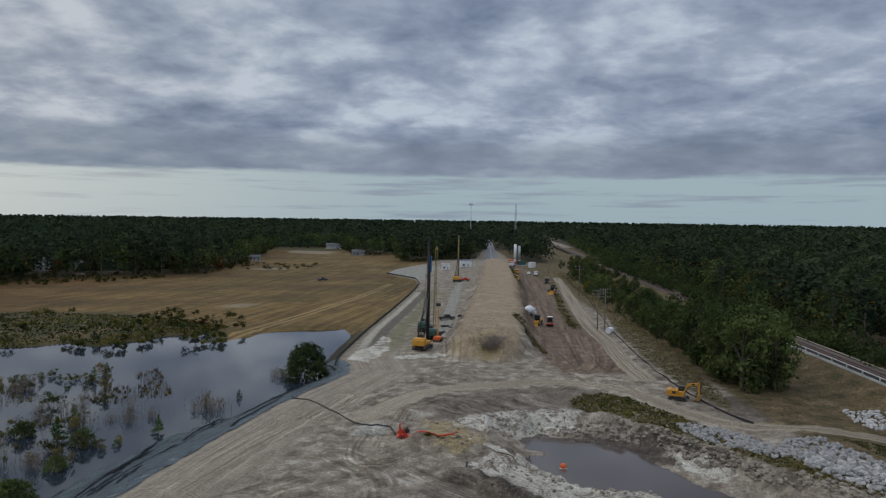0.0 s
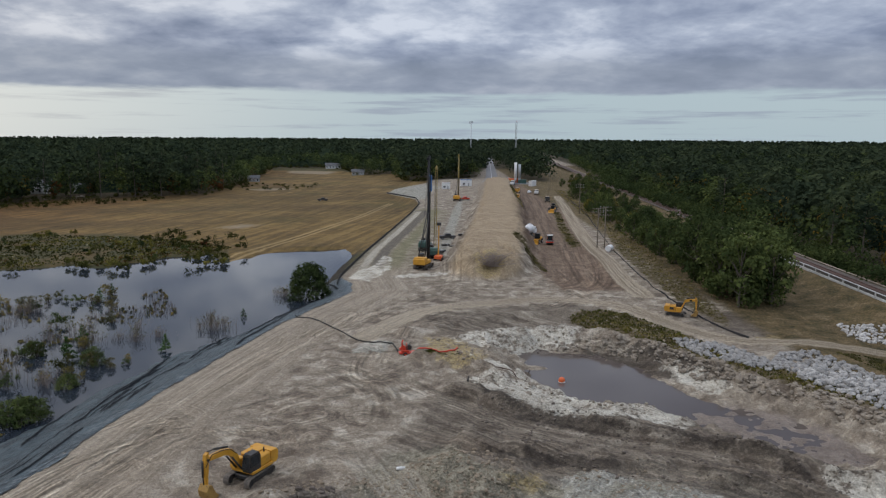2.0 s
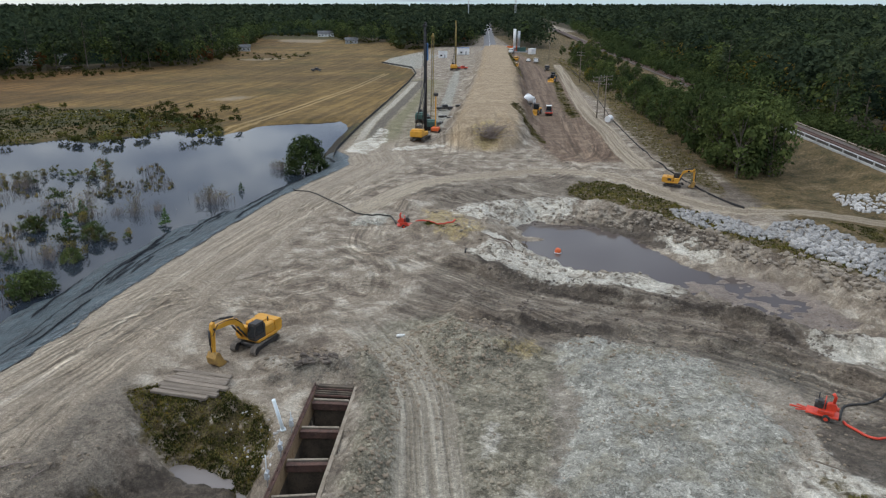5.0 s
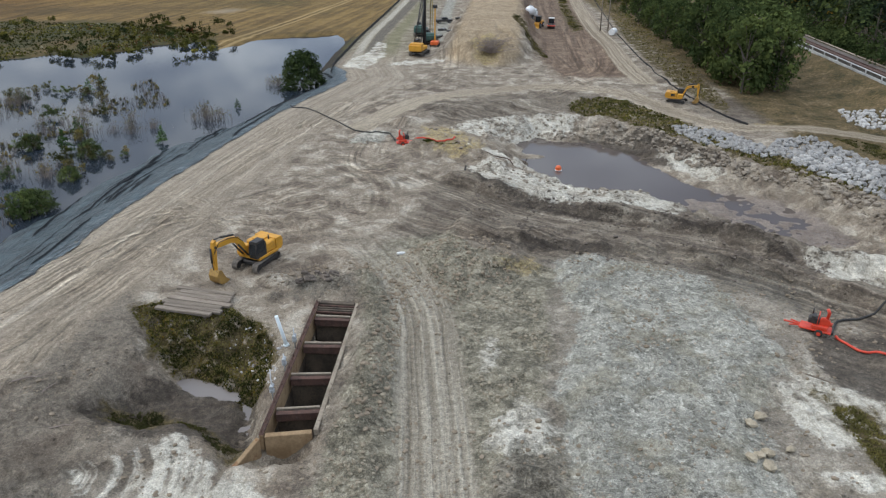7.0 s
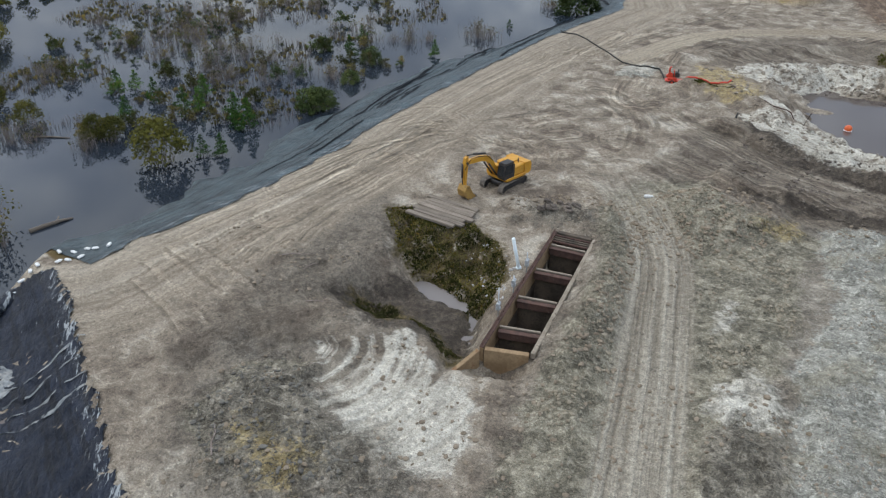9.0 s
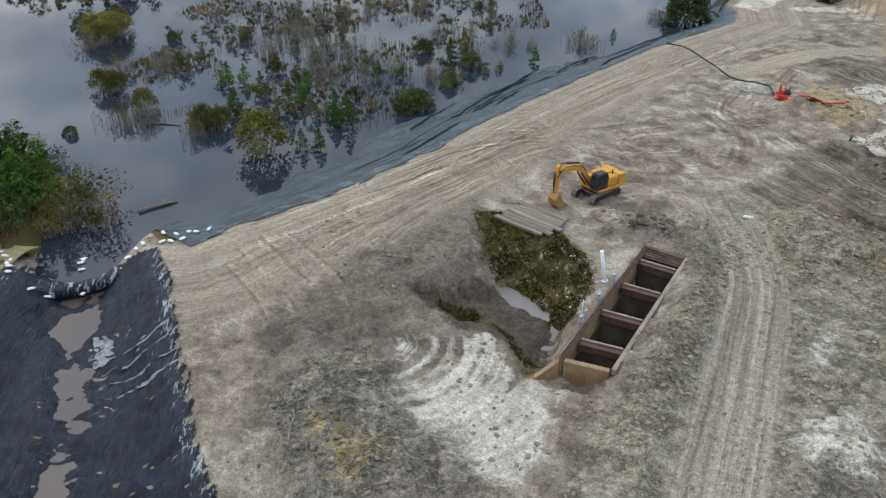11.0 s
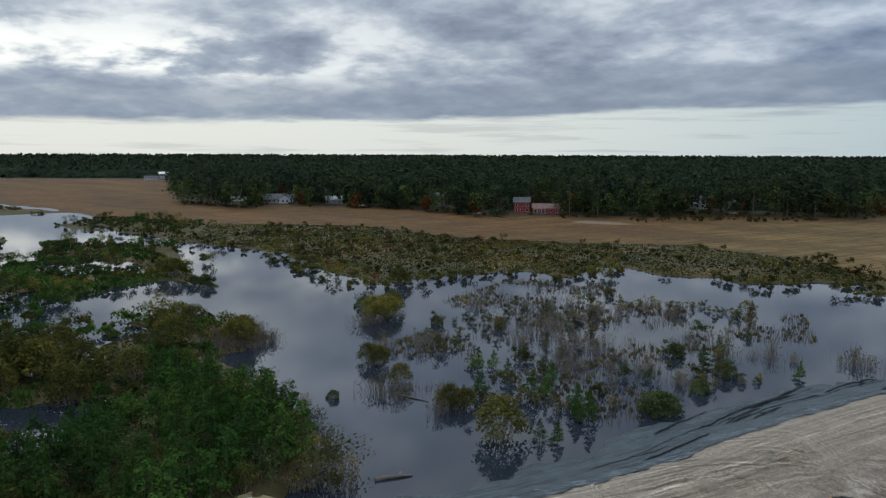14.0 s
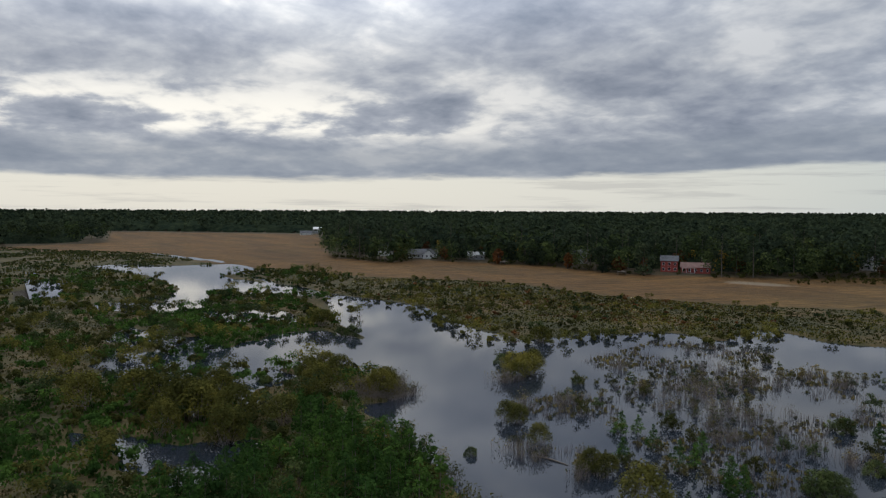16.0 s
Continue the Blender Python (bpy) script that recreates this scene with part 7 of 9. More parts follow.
def dock(x, y, n, label):
    yaw = math.degrees(math.atan2(-x, y))
    e = thing("dock", label, "dock", on_ground(x, y, yaw, 0.3), "docks")
    part("dock_deck", B().box((4.6, 3.4, 0.2), (0, 0, 1.4), bevel=0.02).box((1.4, 7.0, 0.18), (0.6, 5.0, 1.4), bevel=0.02), "timber", e)
    for i in range(6):
        part("dock_post", B().tube([(-2 + (i % 2) * 4, -1.5 + (i // 2) * 1.5, -0.6), (-2 + (i % 2) * 4, -1.5 + (i // 2) * 1.5, 2.0)], 0.11, 6), "timber", e)
    return e


dock(-376, 270, 0, "small wooden dock stranded on the dry bed")
dock(-286, 283, 0, "long wooden dock stranded on the dry bed")
dock(-196, 396, 0, "wooden dock beside the stranded shore")
dock(-174, 452, 0, "grey wooden dock beside the field")

# ---- road to the horizon ----
def strip(name, line, half, lift, material, label, category, step=4.0, zfix=None):
    line = np.array(line, float)
    P = []
    for a, b in zip(line[:-1], line[1:]):
        n = max(2, int(np.linalg.norm(b - a) / step))
        P += [a + (b - a) * k / n for k in range(n)]
    P.append(line[-1])
    P = np.array(P)
    T = np.gradient(P, axis=0)
    T /= np.linalg.norm(T, axis=1, keepdims=True)
    Nn = np.stack([-T[:, 1], T[:, 0]], 1)
    L, R = P + Nn * half, P - Nn * half
    z = heights(P)
    zl, zr = (np.maximum(heights(L), z) + lift, np.maximum(heights(R), z) + lift) if zfix is None else (np.full(len(P), zfix),) * 2
    V = [(*p, h) for p, h in zip(L, zl)] + [(*p, h) for p, h in zip(R, zr)]
    V += [(x, y, h - 0.12) for x, y, h in V]
    n = len(P)
    F = []
    for i in range(n - 1):
        F += [(i, n + i, n + i + 1, i + 1), (i, i + 1, 2 * n + i + 1, 2 * n + i), (n + i, 3 * n + i, 3 * n + i + 1, n + i + 1)]
    ob = put(name, V, F, M[material] if isinstance(material, str) else material)
    return tagged(ob, label, category, kind="structure")


ROADLINE = [(36.5, 560), (42, 640), (58.5, 925), (120, 2000)]
strip("road", ROADLINE, 5.0, 0.12, "asphalt", "grey asphalt road running off through the woods", "road", 8)
strip("road_marking", [(p[0], p[1]) for p in ROADLINE[:3]], 0.18, 0.15, "paintline", "pale centre line on the asphalt road", "road", 8)
strip("yard_surface", [(30, 552), (64, 552)], 14, 0.06, "asphalt", "grey hard standing of the far yard", "road", 4)

# ---- railway ----
def at_rail(offset):
    line = np.array(RAIL, float)
    T = np.gradient(line, axis=0)
    T /= np.linalg.norm(T, axis=1, keepdims=True)
    return [tuple(p + np.array([t[1], -t[0]]) * offset) for p, t in zip(line, T)]


RZ = 2.35
strip("track_ballast", at_rail(0.7), 3.2, 0, "ballast", "grey stone ballast of the railway", "railway", 4, RZ)
strip("rail", at_rail(-0.35), 0.08, 0, "rustbeam", "rust-brown steel rail", "railway", 4, RZ + 0.36)
strip("rail.001", at_rail(1.15), 0.08, 0, "rustbeam", "rust-brown steel rail", "railway", 4, RZ + 0.36)
bed = strip("sleeper_bed", at_rail(0.4), 1.35, 0, "rustbeam", "dark brown sleepers between the rails", "railway", 4, RZ + 0.16)
WALL_LINE = [p for p in at_rail(-2.5)]
para = tagged(new("parapet"), "pale concrete retaining wall along the railway", "wall", kind="structure")
acc = [p for p in WALL_LINE if 20 <= p[1] <= 240]
seg_pts = []
for a, b_ in zip(acc[:-1], acc[1:]):
    n = max(1, int(math.hypot(b_[0] - a[0], b_[1] - a[1]) / 6))
    seg_pts += [along(a, b_, k / n) for k in range(n)]
for p, q in zip(seg_pts[:-1], seg_pts[1:]):
    part("wall_panel", wall_between(p, along(p, q, 0.985), 0.5, -1.2, RZ + 0.1), "paleconc", para)
    part("girder_panel", wall_between(along(p, q, 0.07), along(p, q, 0.99), 0.2, RZ + 0.104, RZ + 0.7), "girder", para, "dark steel girder panel")
    part("wall_post", wall_between(p, along(p, q, 0.066), 0.4, RZ + 0.104, RZ + 0.76), "paleconc", para, "pale concrete post")
    part("wall_cap", wall_between(p, along(p, q, 0.995), 0.3, RZ + 0.764, RZ + 0.9), "paleconc", para)
east_wall = strip("far_kerb", at_rail(4.1), 0.3, 0, "concrete", "pale concrete kerb on the far side of the railway", "railway", 4, RZ + 0.3)

# ---- liners, silt fences, sandbags ----
def liner_material(name, base, dust_glint_mix, spec, turn):
    m, t = shader(name)
    pos = t.n("ShaderNodeNewGeometry").outputs["Position"]
    n1, n2 = t.noise(pos, 0.5, 5, 0.6), t.noise(t.mapping(pos, (1, 1, 1), (0, 0, radians(35))), 3.0, 5, 0.6, 1.2)
    crease = t.noise(directed(t, pos, turn + 25, (3.0, 0.5, 1)), 1.1, 6, 0.65, 1.0)
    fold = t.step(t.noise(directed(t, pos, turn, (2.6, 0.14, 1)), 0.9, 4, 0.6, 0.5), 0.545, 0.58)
    edge = t.n("ShaderNodeAttribute", attribute_name="edge").outputs["Fac"]
    lim = t.math("SUBTRACT", 0.68, t.math("MULTIPLY", t.math("SUBTRACT", 1.0, t.step(edge, 0.2, 2.2)), 0.13))
    # pale crease crests: dust, and wrinkle highlights painted into the colour
    dust_glint = t.step(t.math("SUBTRACT", crease, lim), -0.02, 0.05)
    col = t.mix(t.step(n1, 0.4, 0.65), base, tuple(c * 1.6 for c in base))
    col = t.mix(t.math("MULTIPLY", dust_glint, dust_glint_mix), col, (0.42, 0.45, 0.46))
    # dark fold lines: the shaded sides of folds, painted into the colour
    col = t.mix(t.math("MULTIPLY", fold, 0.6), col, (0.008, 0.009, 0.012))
    # raised ridges are blackened as fold shade too, with their gloss cut
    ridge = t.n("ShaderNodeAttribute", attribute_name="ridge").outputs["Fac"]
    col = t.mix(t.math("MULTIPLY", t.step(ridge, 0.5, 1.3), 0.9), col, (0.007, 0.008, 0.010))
    finish(t, col, t.math("ADD", 0.34, t.math("MULTIPLY", n1, 0.2)), 0.0, t.math("ADD", crease, t.math("MULTIPLY", n2, 0.35)), 0.9, 0.3, {"Specular IOR Level": t.math("MULTIPLY", spec, t.math("SUBTRACT", 1.0, t.math("MULTIPLY", t.step(ridge, 0.5, 1.3), 0.85)))})
    return m


M["liner"] = liner_material("black_liner", (0.012, 0.016, 0.026), 0.8, 0.2, -54)
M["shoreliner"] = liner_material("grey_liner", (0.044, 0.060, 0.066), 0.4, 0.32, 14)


def sheet(name, P, keep, lift, material, label, edge, nx, ny, ridge=0.0):
    z = heights(P) + ridge + lift + (vnoise(P, 0.8, 3) - 0.5) * 0.22 + np.abs(vnoise(P * np.array([1.6, 0.5]), 0.9, 3) - 0.5) * 0.25
    ii = np.arange(len(P)).reshape(ny, nx)
    q = np.stack([ii[:-1, :-1], ii[:-1, 1:], ii[1:, 1:], ii[1:, :-1]], -1).reshape(-1, 4)
    q = q[keep[q].all(1)]
    ob = put(name, np.stack([P[:, 0], P[:, 1], z], 1).tolist(), q.tolist(), material, smooth_faces=True)
    store(ob.data, "edge", edge)
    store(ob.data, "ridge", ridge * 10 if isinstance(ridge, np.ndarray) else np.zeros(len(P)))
    return tagged(ob, label, "liner", kind="structure")


lx_, ly_ = np.arange(-64, -20, 0.34), np.arange(7, 43, 0.34)
a_, b_ = np.meshgrid(lx_, ly_)
LP = np.stack([a_.ravel(), b_.ravel()], 1)
ld = sdf(LP, CANAL) + (vnoise(LP, 0.7, 3) - 0.5) * 0.9
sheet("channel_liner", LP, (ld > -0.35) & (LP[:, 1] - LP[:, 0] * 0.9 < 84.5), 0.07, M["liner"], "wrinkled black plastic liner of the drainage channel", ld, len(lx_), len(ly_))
edge_line = np.array(SAND_EDGE[1:] + [(-21.5, 166), (-24.6, 172)], float)
seg = np.r_[0, np.cumsum(np.linalg.norm(np.diff(edge_line, axis=0), axis=1))]
ss = np.arange(0, seg[-1], 0.45)
E0 = np.stack([np.interp(ss, seg, edge_line[:, 0]), np.interp(ss, seg, edge_line[:, 1])], 1)
for _ in range(12):
    E0[1:-1] = (E0[:-2] + 2 * E0[1:-1] + E0[2:]) / 4
Tt = np.gradient(E0, axis=0)
Tt /= np.linalg.norm(Tt, axis=1, keepdims=True)
Nl = np.stack([-Tt[:, 1], Tt[:, 0]], 1)
wv = np.linspace(-0.7, 11.5, 66)
BP = (E0[None] + Nl[None] * wv[:, None, None]).reshape(-1, 2)
be = np.repeat(wv, len(E0))
edge_w = be + (vnoise(BP, 0.35, 3) - 0.5) * 1.6
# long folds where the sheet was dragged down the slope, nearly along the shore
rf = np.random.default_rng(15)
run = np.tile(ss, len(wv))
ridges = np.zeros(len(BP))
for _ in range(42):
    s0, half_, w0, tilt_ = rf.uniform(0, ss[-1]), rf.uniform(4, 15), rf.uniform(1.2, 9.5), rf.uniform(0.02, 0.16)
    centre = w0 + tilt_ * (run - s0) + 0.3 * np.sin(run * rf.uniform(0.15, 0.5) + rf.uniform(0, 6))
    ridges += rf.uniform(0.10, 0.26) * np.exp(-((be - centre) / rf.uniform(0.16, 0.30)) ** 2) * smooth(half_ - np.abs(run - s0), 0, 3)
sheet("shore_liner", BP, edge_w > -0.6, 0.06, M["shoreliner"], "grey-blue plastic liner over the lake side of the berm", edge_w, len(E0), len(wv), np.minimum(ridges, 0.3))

dam = thing("liner_dam", "black plastic wrapped dam across the channel", "dam", pose(0, 0, 0))
dam_line = [(-60.2, 31.2), (-58.2, 30.2), (-55.4, 30.9), (-53.6, 33.0), (-53.0, 35.4), (-53.0, 37.6), (-52.0, 39.4), (-50.4, 41.0), (-48.9, 42.6)]
dp = np.array([along(a, b, k / 6) for a, b in zip(dam_line[:-1], dam_line[1:]) for k in range(6)])
rd_ = np.random.default_rng(3)
roll = B()
for o in (-0.35, 0.4):
    roll.tube([(x + o * 0.5 + rd_.normal() * 0.06, y + o + rd_.normal() * 0.06, -2.45 + 1.0 * abs(i / len(dp) - 0.40) ** 1.4 * 2.6 + rd_.normal() * 0.07) for i, (x, y) in enumerate(dp)], 0.62, 9)
part("dam_roll", roll, "liner", dam)
rs = random.Random(9)
bag_spots = [(x + rs.uniform(-0.5, 0.5), y - 0.75 + rs.uniform(-0.25, 0.2), i) for i, (x, y) in enumerate(dp) if i % 3 == 0]
bag_spots += [(-63.2 + i * 1.1, 31.5 - 0.2 * i, 0) for i in range(3)] + [(-58.8 + rs.uniform(0, 2.2), 35.5 + rs.uniform(-0.8, 0.9), 0) for _ in range(4)] + [(-52.6 + i * 0.9, 41.4 + i * 0.5 + rs.uniform(-.3, .3), 1) for i in range(5)]
for x, y, i in bag_spots:
    s_ = thing("sandbag", "white sandbag weighing down the plastic liner", "sandbag", pose(x, y, max(height(x, y) + 0.12, -2.5), rs.uniform(-8, 8), rs.uniform(-8, 8), rs.uniform(0, 180)), "sandbags")
    part("bag", B().box((0.56, 0.32, 0.17), (0, 0, 0.08), bevel=0.08), "bag", s_)
    part("tied_neck", B().box((0.12, 0.16, 0.08), (0.32, 0, 0.08), bevel=0.03), "bag", s_)

fold_ = thing("plastic_fold", "pale crumpled plastic pulled over the channel liner", "plastic sheet", pose(0, 0, 0))
M["film"] = surface("clouded_film", (0.10, 0.11, 0.115), (0.27, 0.28, 0.275), 1.6, 0.35, wear=(0.08, 0.09, 0.1), bump=0.8)
fr = np.random.default_rng(6)


def film(line, width, n=9):
    """A crumpled band of thin sheet lying along a line on the liner."""
    pts = np.array([along(a, b, k / 8) for a, b in zip(line[:-1], line[1:]) for k in range(8)] + [line[-1]])
    d = np.gradient(pts, axis=0)
    d /= np.linalg.norm(d, axis=1, keepdims=True)
    w_ = width * (0.35 + 0.65 * np.sin(np.linspace(0.25, 2.9, len(pts)))) * (0.7 + 0.6 * fr.random(len(pts)))
    b = B()
    rows = []
    for k in range(n):
        q = pts + np.stack([-d[:, 1], d[:, 0]], 1) * (w_ * (k / (n - 1) - 0.5))[:, None]
        z = heights(q) + 0.1 + np.abs(fr.normal(size=len(q))) * 0.04
        rows.append([b.bm.verts.new((x, y, h)) for (x, y), h in zip(q, z)])
    for r0, r1 in zip(rows[:-1], rows[1:]):
        for k in range(len(pts) - 1):
            b.bm.faces.new((r0[k], r0[k + 1], r1[k + 1], r1[k]))
    return b


part("fold", film([(-47.0, 28.6), (-45.4, 27.6), (-43.9, 26.2)], 1.7), "film", fold_)
for x0, y0, x1, y1, w0 in ((-44.2, 26.6, -40.4, 31.6, 0.26), (-43.2, 25.6, -39.2, 30.2, 0.2), (-41.8, 24.8, -37.6, 28.6, 0.22), (-40.8, 23.4, -36.8, 27.6, 0.28)):
    part("fold", film([(x0, y0), ((x0 + x1) / 2 + 0.3, (y0 + y1) / 2 - 0.3), (x1, y1)], w0, 5), "film", fold_)

# straw erosion mat on the west bank of the channel
M["straw"] = surface("straw_mat", (0.15, 0.135, 0.062), (0.245, 0.215, 0.11), 0.6, 0.95, wear=(0.22, 0.19, 0.09), stretch=(1, 6, 1), bump=0.6)
strip("erosion_mat", [(-46.5, 9), (-52.6, 17.2), (-57.2, 22.6), (-61.2, 28.2), (-64.0, 33.8)], 1.9, 0.12, "straw", "pale straw erosion mat on the channel bank", "mat", 1.0)


def silt_fence(name, line, h, label):
    e = tagged(new(name), label, "fence", kind="structure")
    pts = []
    for a, b in zip(line[:-1], line[1:]):
        n = max(1, int(math.hypot(b[0] - a[0], b[1] - a[1]) / 3))
        pts += [along(a, b, k / n) for k in range(n)]
    pts.append(line[-1])
    z = heights(pts)
    for (p, q, z0, z1) in zip(pts[:-1], pts[1:], z[:-1], z[1:]):
        part("fence_panel", wall_between(p, q, 0.06, z0 - 0.3, z0 + h, z1 + h, z1 - 0.3), "fabric", e)
    for p, z0 in list(zip(pts, z))[::2]:
        part("fence_post", B().box((0.08, 0.08, h + 0.6), (p[0], p[1], z0 + h / 2 - 0.1), bevel=0.01), "timber", e)
    return e


silt_fence("silt_fence_west", [(-24.4, 166), (-24.6, 174), (-23.8, 190), (-22.3, 215), (-18.7, 261), (-13.9, 328), (-12, 372), (-15, 404), (-34, 441)], 0.75, "black silt fence between the site and the dry field")
silt_fence("silt_fence_east", [(51.5, 119.5), (49.8, 124), (48.2, 132), (47.3, 146), (47.4, 163), (48.2, 181), (50.6, 213), (53.5, 240), (64, 330), (72, 430)], 0.32, "black silt fence along the tree belt")

log = thing("log", "pale dead log floating at the lake's edge", "log", pose(-60.7, 47.4, WATER_Z + 0.05, 0, 0, 66))
part("log_trunk", B().tube([(-2.0, 0, 0), (-0.6, 0.05, 0.08), (1.0, 0, 0.12), (2.2, -0.1, 0.02)], 0.3, 8, 0.1), "timber", log)
part("log_branch", B().tube([(0.6, 0, 0.15), (1.1, 0.4, 0.4)], 0.07, 5), "timber", log)
drift = thing("log", "driftwood log lying among the flooded shrubs", "log", pose(-79.5, 66.0, WATER_Z + 0.03, 0, 0, 15))
part("log_trunk", B().tube([(-2.6, 0, 0), (0, 0.1, 0.08), (2.6, 0, 0)], 0.16, 7, 0.09), "timber", drift)
# ---- flooded shrubs, marsh and young pines ----
rng = np.random.default_rng(23)


def wet_z(spots):
    """Plants in the lake stand on its bed but their stems start just under the surface."""
    return np.maximum(heights(np.array([s[:2] for s in spots])), WATER_Z - 0.15)


def outward(pts, k=1.035):
    return [(x * k, y * k, s) for x, y, s in pts]


# plants that stand alone in the open water
pines_in_water = outward([(-55, 75, 0.85), (-53.2, 66.5, 0.62), (-55.2, 65.6, 0.55), (-65.3, 75.6, 0.85), (-68, 83.4, 0.7), (-80.9, 80.5, 0.75), (-71.8, 71.9, 0.7), (-57.9, 109.5, 0.8), (-60, 118.7, 0.6), (-44.6, 114.5, 0.62),
                          (-38.2, 137.3, 0.35), (-73.2, 79.2, 0.75), (-80, 83.2, 0.6), (-65.4, 78.7, 0.7), (-58.2, 76.8, 0.8), (-71.4, 149.4, 0.6), (-72.1, 156.7, 0.55), (-56.5, 74.2, 0.7)])
scatter([young_pine(51, 5.2, 520), young_pine(52, 4.6, 520)], pines_in_water, rng, "young pines in the flooded lake", wet_z(pines_in_water))
green_bushes = outward([(-51.1, 83.9, 1.25), (-132.3, 94.8, 0.9), (-109.3, 96.8, 0.6), (-84.4, 55.3, 0.5), (-51.4, 96.7, 0.7), (-64.1, 111.5, 0.9), (-52.9, 107.1, 0.9), (-180.3, 79.7, 1.0), (-184, 78, 0.9), (-50, 85.2, 1.0)])
scatter([dome_bush(53, 3.4, 0.62, 1700, "leaf", "rounded dark green bush standing in the water", 0.15, 0.06), dome_bush(54, 3.1, 0.7, 1700, "leaf", "dense green bush standing in the water", 0.15, 0.06)], green_bushes, rng, "bushes in the flooded lake", wet_z(green_bushes))
willows = outward([(-58.6, 62.2, 1.35), (-118.6, 89.4, 1.2), (-124.4, 97.6, 1.1), (-121, 93, 1.3), (-71.7, 66, 0.75), (-69.9, 67.4, 0.7), (-149, 119.3, 1.2), (-199, 78.5, 1.3), (-125.7, 48.6, 1.4), (-119, 58.5, 1.3), (-122, 60.5, 1.2), (-135.9, 11, 1.5), (-134.9, 19.8, 1.7),
                   (-128, 22, 1.6), (-120.8, 24.5, 1.7), (-113.8, 30.7, 1.5), (-110.2, 36.9, 1.3), (-113.7, 19.8, 1.3), (-106.5, 27.1, 1.4), (-124, 28, 1.5), (-121.6, 23.0, 1.5), (-118.9, 26.1, 1.55), (-130.3, 32, 1.5), (-143.5, 57.8, 1.1), (-137.1, 58.0, 1.2), (-136.7, 51.7, 1.1), (-120.9, 46.5, 1.0), (-112.7, 46.0, 0.9), (-124, 91.5, 1.1), (-93.5, 70.4, 0.8), (-96.2, 70.2, 0.8), (-84, 67.1, 0.75)])
scatter([dome_bush(55, 4.3, 0.52, 1700, "willow", "yellow-green willow shrub with grey stems in the water", 0.16, 0.22), dome_bush(56, 4.0, 0.6, 1700, "willow", "yellowing willow shrub standing in the water", 0.16, 0.26)], willows, rng, "willows in the flooded lake", wet_z(willows))

big = dome_bush(78, 8.2, 0.5, 5200, "leaf", "large dense green bush standing alone in the water", 0.26, 0.05)
scatter([big], [(-29.6, 160.5, 1.0)], rng, "bushes in the flooded lake", [WATER_Z - 0.3])

# bare reed stands
stands = [(-81.6, 62.6, 3.2, 7), (-101.5, 76.7, 3.0, 5), (-119, 88, 2.6, 6), (-126.6, 56.5, 2.6, 6), (-123.6, 60.5, 2.6, 6), (-127.6, 66.5, 2.6, 6), (-96, 107.6, 6, 7), (-93, 118, 7, 8), (-90, 131, 7, 6), (-84, 103, 8, 9), (-72, 98, 7, 8), (-98, 85.3, 5, 6), (-123, 55, 2.0, 7), (-120.6, 57, 2.0, 7), (-119.4, 60.5, 2.0, 8), (-121, 64.5, 1.8, 7),
          (-42, 131, 2.5, 5), (-35.2, 158, 1.8, 4), (-61, 97, 6, 8), (-77.6, 108, 7, 8), (-72.5, 65.8, 3.5, 5), (-104, 130, 7, 4), (-68, 128, 8, 6), (-57, 122, 5, 4), (-115, 112, 6, 3), (-85, 142, 6, 6), (-120, 150, 8, 5), (-52, 128, 5, 3)]
reed_spots = []
for x, y, r, n in stands:
    for _ in range(n):
        a, q = rng.uniform(0, 6.3), r * math.sqrt(rng.random())
        reed_spots.append((x * 1.02 + q * math.cos(a), y * 1.02 + q * math.sin(a), rng.uniform(0.6, 1.15)))
scatter([reed_clump(61, 2.8, 46, 1.7, "bare grey-brown stems with sparse leaves standing in water", "sedge", 110), reed_clump(62, 2.3, 40, 1.9, "bare grey-brown stems with sparse leaves standing in water", "weed", 130),
         reed_clump(63, 3.1, 52, 1.5, "stand of bare brown saplings in the water", "sedge", 70)], reed_spots, rng, "reed clumps in the lake", wet_z(reed_spots))
# small shrubs among the reeds
mid = fill(rng, poly((-52, 92), (-48, 112), (-60, 132), (-74, 160), (-100, 160), (-124, 135), (-112, 104), (-104, 90), (-90, 78), (-76, 70), (-62, 74)), 90, 2.4, lambda P: vnoise(P, 0.09, 2) > 0.48)
mid = [(x, y, float(rng.uniform(0.35, 0.95))) for x, y in mid]
# rounder bushes that stand out among them
mid += [(x, y, float(rng.uniform(0.85, 1.35))) for x, y in ((-74.9, 67.9), (-71.3, 67.7), (-72.2, 73.2), (-68.3, 76.3), (-66.4, 77.9), (-62.2, 78), (-63, 87.4), (-52, 86.2), (-57.4, 107.6), (-60.4, 119.5), (-54.4, 110.1), (-66.1, 114.9), (-85.4, 116.2), (-102.9, 108.3), (-113, 100.2), (-72.1, 105.1), (-64.6, 97.6),
                                                          (-82.3, 92.1), (-74.9, 89.4), (-86, 84.7), (-93.7, 145.8), (-108.5, 142.7), (-107.3, 153.3), (-97.1, 119.8), (-73.9, 153.6), (-74.7, 161.2), (-61.7, 100), (-71.7, 133.6), (-95.8, 86), (-104.2, 89.4), (-53.5, 102.5), (-74.4, 81.9), (-100, 138), (-88, 150), (-96, 142))]
scatter([shrub(57, 2.4, 460, "weed", "low olive shrub in the shallow water", 0.75, 9, 0.14), shrub(58, 2.2, 380, "leaf", "low green shrub in the shallow water", 0.8, 9, 0.14), shrub(59, 2.0, 380, "sedge", "tawny marsh shrub in the shallow water", 0.8, 10, 0.13)], mid, rng, "small shrubs in the lake", wet_z(mid))

